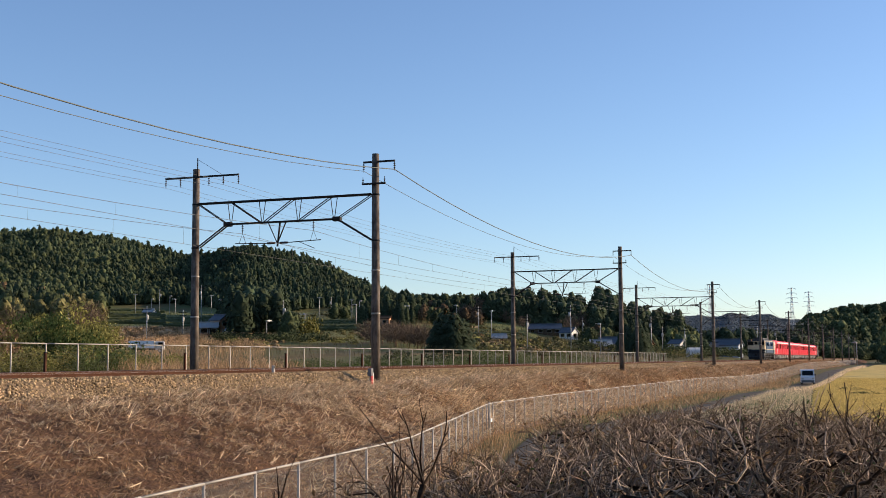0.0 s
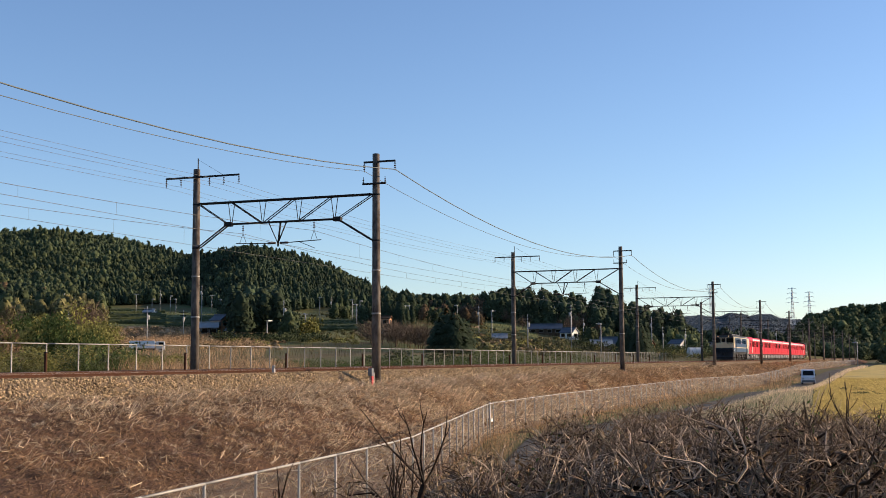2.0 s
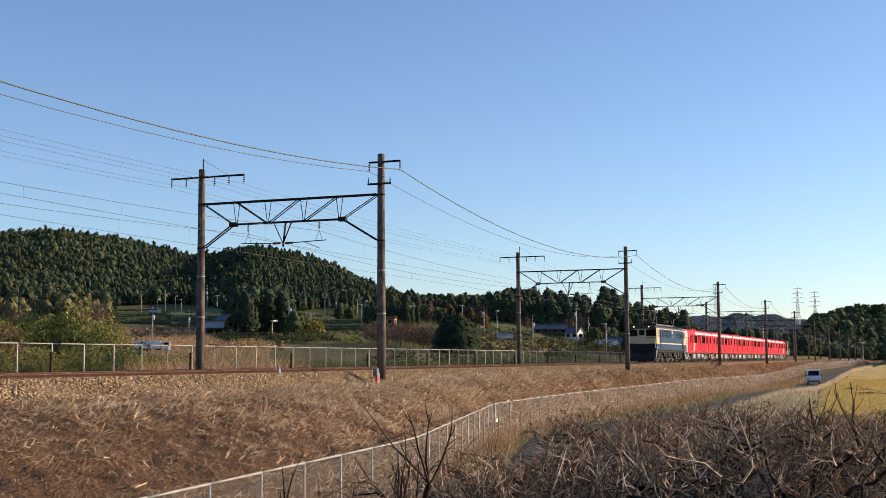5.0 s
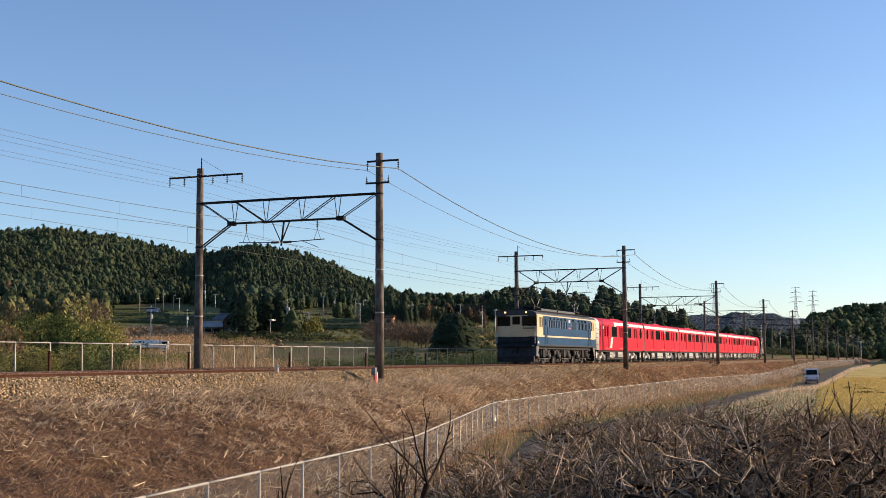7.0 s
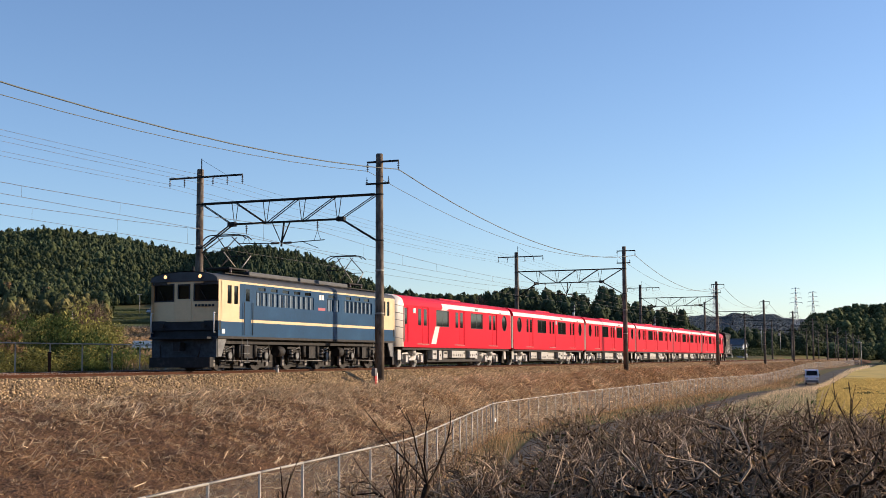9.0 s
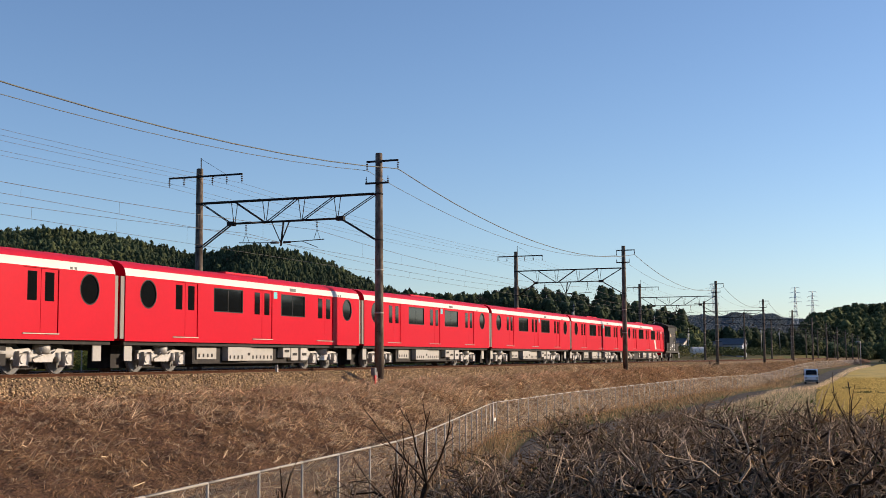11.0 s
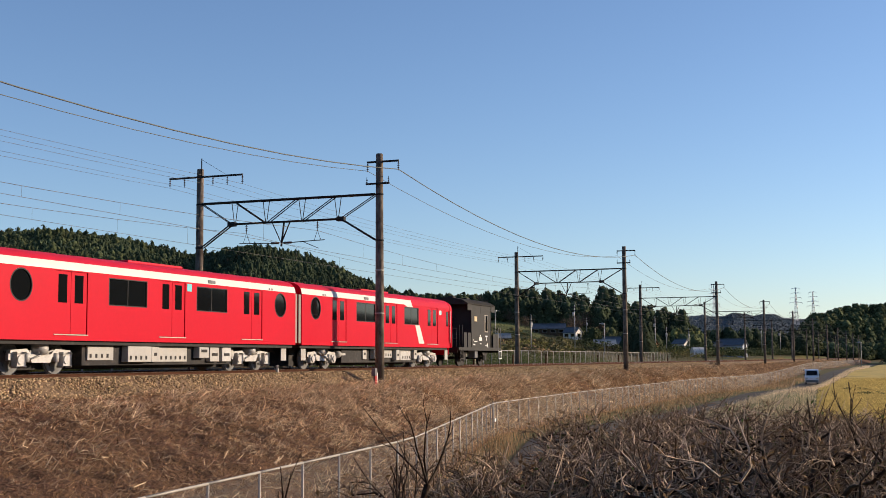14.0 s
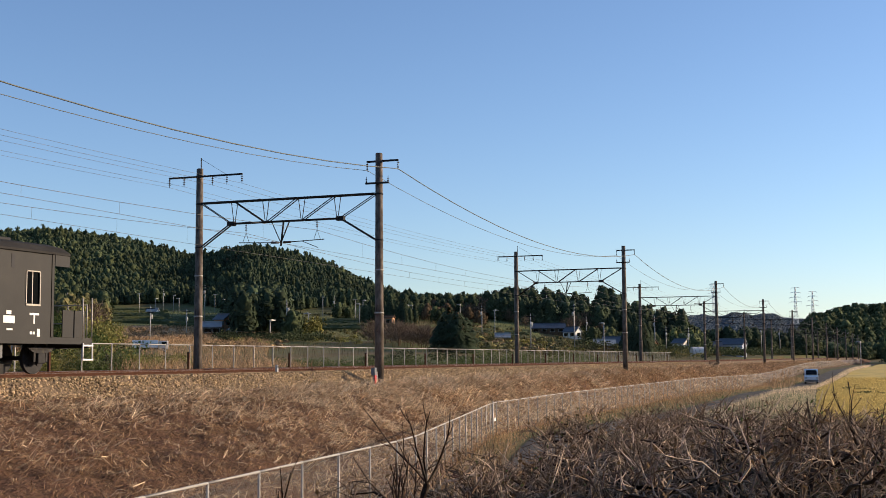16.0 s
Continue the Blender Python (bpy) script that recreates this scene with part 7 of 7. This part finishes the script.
def field_edge_wall():
    """A low pale wall running down beside the field track, and a heap under yellow sheeting at its upper end."""
    w = thing("retaining_wall", pose(0, 0, 0), "low pale concrete wall beside the sloping field track", "wall")
    pts = [site(18.85 - 0.11 * k, 272 - 6.0 * k) for k in range(11)]
    for p, q in zip(pts, pts[1:]):
        bm = bmesh.new()
        loft(bm, [[(x, y, z - 0.3), (x + 0.35, y, z - 0.3), (x + 0.35, y, z + 0.42), (x, y, z + 0.42)] for x, y, z in (p, q)])
        part("wall_length", bm, PLASTER, w)
    x, y, z = site(19.05, 275)
    c = thing("covered_heap", pose(x, y, z, 0, 0, -72), "low heap covered with bright yellow sheeting", "heap")
    secs = []
    for k in range(7):
        t = k / 6
        h = 0.55 + 0.55 * math.sin(math.pi * t) + 0.12 * math.sin(5 * t)
        secs.append([(-1.3 + 2.6 * t, a * 0.8, b * h) for a, b in ((-1, -0.3), (-0.95, 0.5), (-0.4, 1.0), (0.35, 0.95), (0.9, 0.45), (1, -0.3))])
    part("sheeting", loft(bmesh.new(), secs), YELLOW, c)


field_edge_wall()


def greenhouse(bearing, r, w, l, turn):
    x, y, z = site(bearing, r)
    g = thing("greenhouse", pose(x, y, z, 0, 0, turn), "bright white plastic tunnel greenhouse", "greenhouse", "greenhouses")
    bm = bmesh.new()
    n = 10
    loft(bm, [[(q, w / 2 * math.cos(math.pi * k / n), 1.0 + 1.2 * math.sin(math.pi * k / n)) for k in range(n + 1)] + [(q, -w / 2, -0.5), (q, w / 2, -0.5)] for q in (-l / 2, l / 2)])
    part("cover", bm, WHITE, g)
    for q in (-l / 2, 0, l / 2):
        part("hoop", hoop([(q, w / 2 * 1.01 * math.cos(math.pi * k / n), 1.0 + 1.22 * math.sin(math.pi * k / n)) for k in range(n + 1)], 0.04), GALV, g)


def hoop(pts, r):
    bm = bmesh.new()
    sweep(bm, pts, r)
    return bm


greenhouse(9.2, 290, 2.2, 3.0, -60)


def frost_fan(bearing, r, h, head):
    x, y, z = site(bearing, r)
    f = thing("frost_fan" if head else "utility_pole", pose(x, y, z, 0, 0, random.uniform(0, 360)), "tall grey pole with a frost fan over the tea rows" if head else "grey concrete utility pole with cross-arm", "pole", "field poles")
    part("mast", T((0, 0, -0.5), (0, 0, h), 0.11, 0.08, n=8), GALV, f)
    if head:
        part("motor", T((-0.1, 0, h), (0.75, 0, h + 0.12), 0.20, n=8), GALV, f)
        bm = bmesh.new()
        box(bm, 0.73, 0.79, -0.75, 0.75, h + 0.02, h + 0.18)
        part("blade", bm, GALV, f)
    else:
        part("cross_arm", B(-0.08, 0.08, -0.95, 0.95, h - 0.6, h - 0.45), STEEL, f)
        part("cross_arm", B(-0.08, 0.08, -0.75, 0.75, h - 1.3, h - 1.15), STEEL, f)
        part("transformer", T((0.3, 0, h - 2.4), (0.3, 0, h - 1.6), 0.25, n=10), BOXGREY, f)


for b, r, h, head in ((36.3, 400, 6.5, 1), (37.7, 380, 7.5, 0), (34.6, 420, 6.5, 1), (33.55, 430, 8.0, 0), (33.1, 425, 6.0, 1), (32.85, 425, 5.0, 1), (33.9, 430, 4.5, 1), (31.7, 330, 11, 0), (31.25, 430, 6.0, 1), (30.8, 420, 5.0, 1), (29.8, 255, 5.5, 0), (28.0, 250, 7.5, 0), (27.0, 245, 4.8, 1), (26.35, 400, 6.2, 1), (25.8, 420, 6.0, 0), (24.85, 380, 6.2, 1), (24.5, 370, 6.0, 1), (24.65, 330, 6.0, 1), (22.7, 380, 5.5, 1), (22.4, 375, 5.0, 1), (22.2, 385, 5, 1),
                      (28.75, 252, 3.2, 1), (34.1, 230, 6.5, 0), (32.5, 270, 5.5, 0), (19.0, 330, 8, 0), (18.4, 300, 7.5, 1), (16.75, 240, 7.0, 0), (14.75, 260, 10, 0), (14.2, 380, 8.0, 0), (16.0, 430, 9.0, 0), (15.5, 420, 7, 0), (13.4, 270, 6.5, 1), (11.1, 300, 9.0, 0), (20.0, 400, 6, 1), (12.0, 330, 7, 0), (10.6, 320, 7, 0), (37.5, 270, 5, 0), (9.6, 330, 7, 0), (6.4, 380, 9, 0), (5.6, 420, 9, 0), (2.2, 330, 6, 1)):
    frost_fan(b, r, h, head)


# steel lightened so that distance haze is part of its colour
PYLONHAZE = mat("pale galvanised pylon steel", (0.62, 0.63, 0.64), 0.6, 0.2, vary=0.1)


def pylon(bearing, r, h, arms=4, foot=0.0):
    x, y, z = site(bearing, r)
    p = thing("pylon", pose(x, y, z - 2, 0, 0, bearing + 70), "tall lattice steel power pylon on the far hills", "pylon", "power pylons")
    w = 5.0
    def half(q):
        return w * (1 - q) ** 1.3 + 0.8
    steps = 9
    braces = bmesh.new()
    for sx in (-1, 1):
        for sy in (-1, 1):
            lg = bmesh.new()
            for k in range(steps):
                a, b = k / steps, (k + 1) / steps
                tube(lg, (sx * half(a) / 2, sy * half(a) / 2, a * h), (sx * half(b) / 2, sy * half(b) / 2, b * h), 0.22, n=4)
            part("leg", lg, PYLONHAZE, p)
    for k in range(steps):
        a, b = k / steps, (k + 1) / steps
        for s in (-1, 1):
            tube(braces, (-half(a) / 2, s * half(a) / 2, a * h), (half(b) / 2, s * half(b) / 2, b * h), 0.13, n=4)
            tube(braces, (half(a) / 2, s * half(a) / 2, a * h), (-half(b) / 2, s * half(b) / 2, b * h), 0.13, n=4)
            tube(braces, (s * half(a) / 2, -half(a) / 2, a * h), (s * half(b) / 2, half(b) / 2, b * h), 0.13, n=4)
    part("lattice", braces, PYLONHAZE, p)
    for k in range(arms):
        zz = h * (0.62 + 0.36 * k / max(arms - 1, 1))
        L = h * (0.17 - 0.02 * k)
        bm = bmesh.new()
        for s in (-1, 1):
            tube(bm, (0, 0, zz + 1.2), (s * L, 0, zz), 0.16, n=4)
            tube(bm, (0, 0, zz), (s * L, 0, zz), 0.16, n=4)
            tube(bm, (s * L, 0, zz), (s * L, 0, zz - 2.0), 0.1, n=4)
        part("arm", bm, PYLONHAZE, p)


pylon(4.88, 1700, 52)
pylon(4.15, 1700, 50)
pylon(8.45, 2100, 62)
pylon(1.9, 1700, 48)
pylon(0.8, 1500, 50)


def wheel(parent, x, y, r=0.28, w=0.09):
    wl = part("wheel", T((x, y - w, r), (x, y + w, r), r, n=18), RUBBER, parent, "black tyre")
    part("rim", T((x, y - w - 0.005, r), (x, y + w + 0.005, r), r * 0.6, n=14), SILVER, wl)


def van():
    x, y = 157.7, 11.9
    v = thing("parked_van", pose(x, y, float(lane_z(x)) + 0.03, 0, 0, 186), "small white one-box van parked on the lane", "van")
    prof = [(1.75, 0.25), (1.78, 0.85), (1.55, 1.05), (1.15, 1.70), (0.95, 1.84), (-1.55, 1.84), (-1.70, 1.70), (-1.78, 1.0), (-1.76, 0.25)]
    bm = bmesh.new()
    loft(bm, [[(a * (0.985 if abs(yy) > 0.72 else 1), yy, z if z < 1.0 or abs(yy) < 0.72 else z - 0.06) for a, z in prof] for yy in (-0.79, -0.72, 0.72, 0.79)])
    part("body", bm, VANPAINT, v)
    bm = bmesh.new()
    bm.faces.new([bm.verts.new(c) for c in ((1.535, -0.66, 1.09), (1.535, 0.66, 1.09), (1.185, 0.60, 1.66), (1.185, -0.60, 1.66))])
    part("windscreen", bm, GLASS, v)
    part("rear_window", B(-1.785, -1.74, -0.60, 0.60, 1.08, 1.62, bevel=0.01), GLASS, v)
    for s in (-1, 1):
        for a, b in ((0.35, 1.05), (-0.6, 0.28), (-1.5, -0.68)):
            part("side_window", B(a, b, min(s * 0.775, s * 0.797), max(s * 0.775, s * 0.797), 1.08, 1.60, bevel=0.008), GLASS, v)
        part("tail_lamp", B(-1.80, -1.76, min(s * 0.60, s * 0.74), max(s * 0.60, s * 0.74), 0.62, 0.95), REDWHITE, v, "red tail lamp")
        part("head_lamp", B(1.74, 1.79, min(s * 0.50, s * 0.74), max(s * 0.50, s * 0.74), 0.62, 0.82), LAMP_OFF, v)
        for a in (-1.2, 1.2):
            wheel(v, a, s * 0.68)
        part("mirror", B(1.05, 1.15, min(s * 0.80, s * 0.95), max(s * 0.80, s * 0.95), 1.05, 1.25, bevel=0.02), RUBBER, v)
    part("bumper", B(-1.84, -1.74, -0.75, 0.75, 0.28, 0.5, bevel=0.03), VANPAINT, v)
    part("plate_bar", B(-1.85, -1.83, -0.17, 0.17, 0.52, 0.66), BRIGHT, v)
    part("front_bumper", B(1.74, 1.84, -0.75, 0.75, 0.28, 0.52, bevel=0.03), LOCO_GREY, v)


def truck():
    x, y, z = site(34.1, 165)
    t = thing("box_truck", pose(x, y, z, 0, 0, -58) @ Matrix.Diagonal((0.85, 0.85, 0.85, 1)), "small white box truck behind the far fence", "truck")
    part("cargo_box", B(-2.6, 1.2, -0.8, 0.8, 0.7, 1.85, bevel=0.04), VANPAINT, t, "white cargo box")
    part("cab", B(1.3, 2.7, -0.75, 0.75, 0.45, 1.75, bevel=0.12), WHITE, t, "white cab")
    part("cab_window", B(1.75, 2.5, -0.765, 0.765, 1.15, 1.6), GLASS, t)
    part("chassis", B(-2.6, 2.6, -0.4, 0.4, 0.45, 0.75), UNDER, t)
    for a in (-1.6, 2.0):
        for s in (-0.75, 0.75):
            wheel(t, a, s * 0.9, 0.33, 0.1)


van()
truck()


# ---- motion ----
def motions():
    """The train runs towards -x on the near track, at about 20 m/s; at(t) is the x of the locomotive's front."""
    times = [16.0 * k / 32 for k in range(33)]
    coef = [5.78786343e-04, -1.78588342e-02, 1.50350682e-01, -19.9712381, 214.585030]

    def at(t):
        return float(np.polyval(coef, t))

    walk(LOCO, [(t, pose(at(t), NEAR_Y, 0)) for t in times])
    cars = [(FIRST, 16.5, 0), (LAST, 16.5 + 18 * 6, 180)]
    for k in range(4):
        c = MIDDLE if k == 0 else copy_thing(MIDDLE, pose(0, 0, 0))
        cars.append((c, 16.5 + 18 * (k + 1), 0))
    for c, off, turn in cars:
        walk(c, [(t, pose(at(t) + off, NEAR_Y, 0, 0, 0, turn)) for t in times])
    # the wheels roll: a key for each picture, less than a quarter turn apart
    steps = [k / FPS for k in range(16 * FPS + 1)]
    way = [math.degrees(at(0.0) - at(t)) for t in steps]
    for ob, r, sign in [(LOCO, 0.56, -1), (VAN, 0.455, -1)] + [(c, 0.455, 1 if turn else -1) for c, _, turn in cars]:
        for w in ob.children_recursive:
            if w.name.startswith("wheelset"):
                b = w.matrix_basis.translation.copy()
                walk(w, [(t, pose(b.x, b.y, b.z, 0, sign * a / r, 0)) for t, a in zip(steps, way)])
    walk(VAN, [(t, pose(at(t) + 124.6, NEAR_Y, 0)) for t in times])


motions()
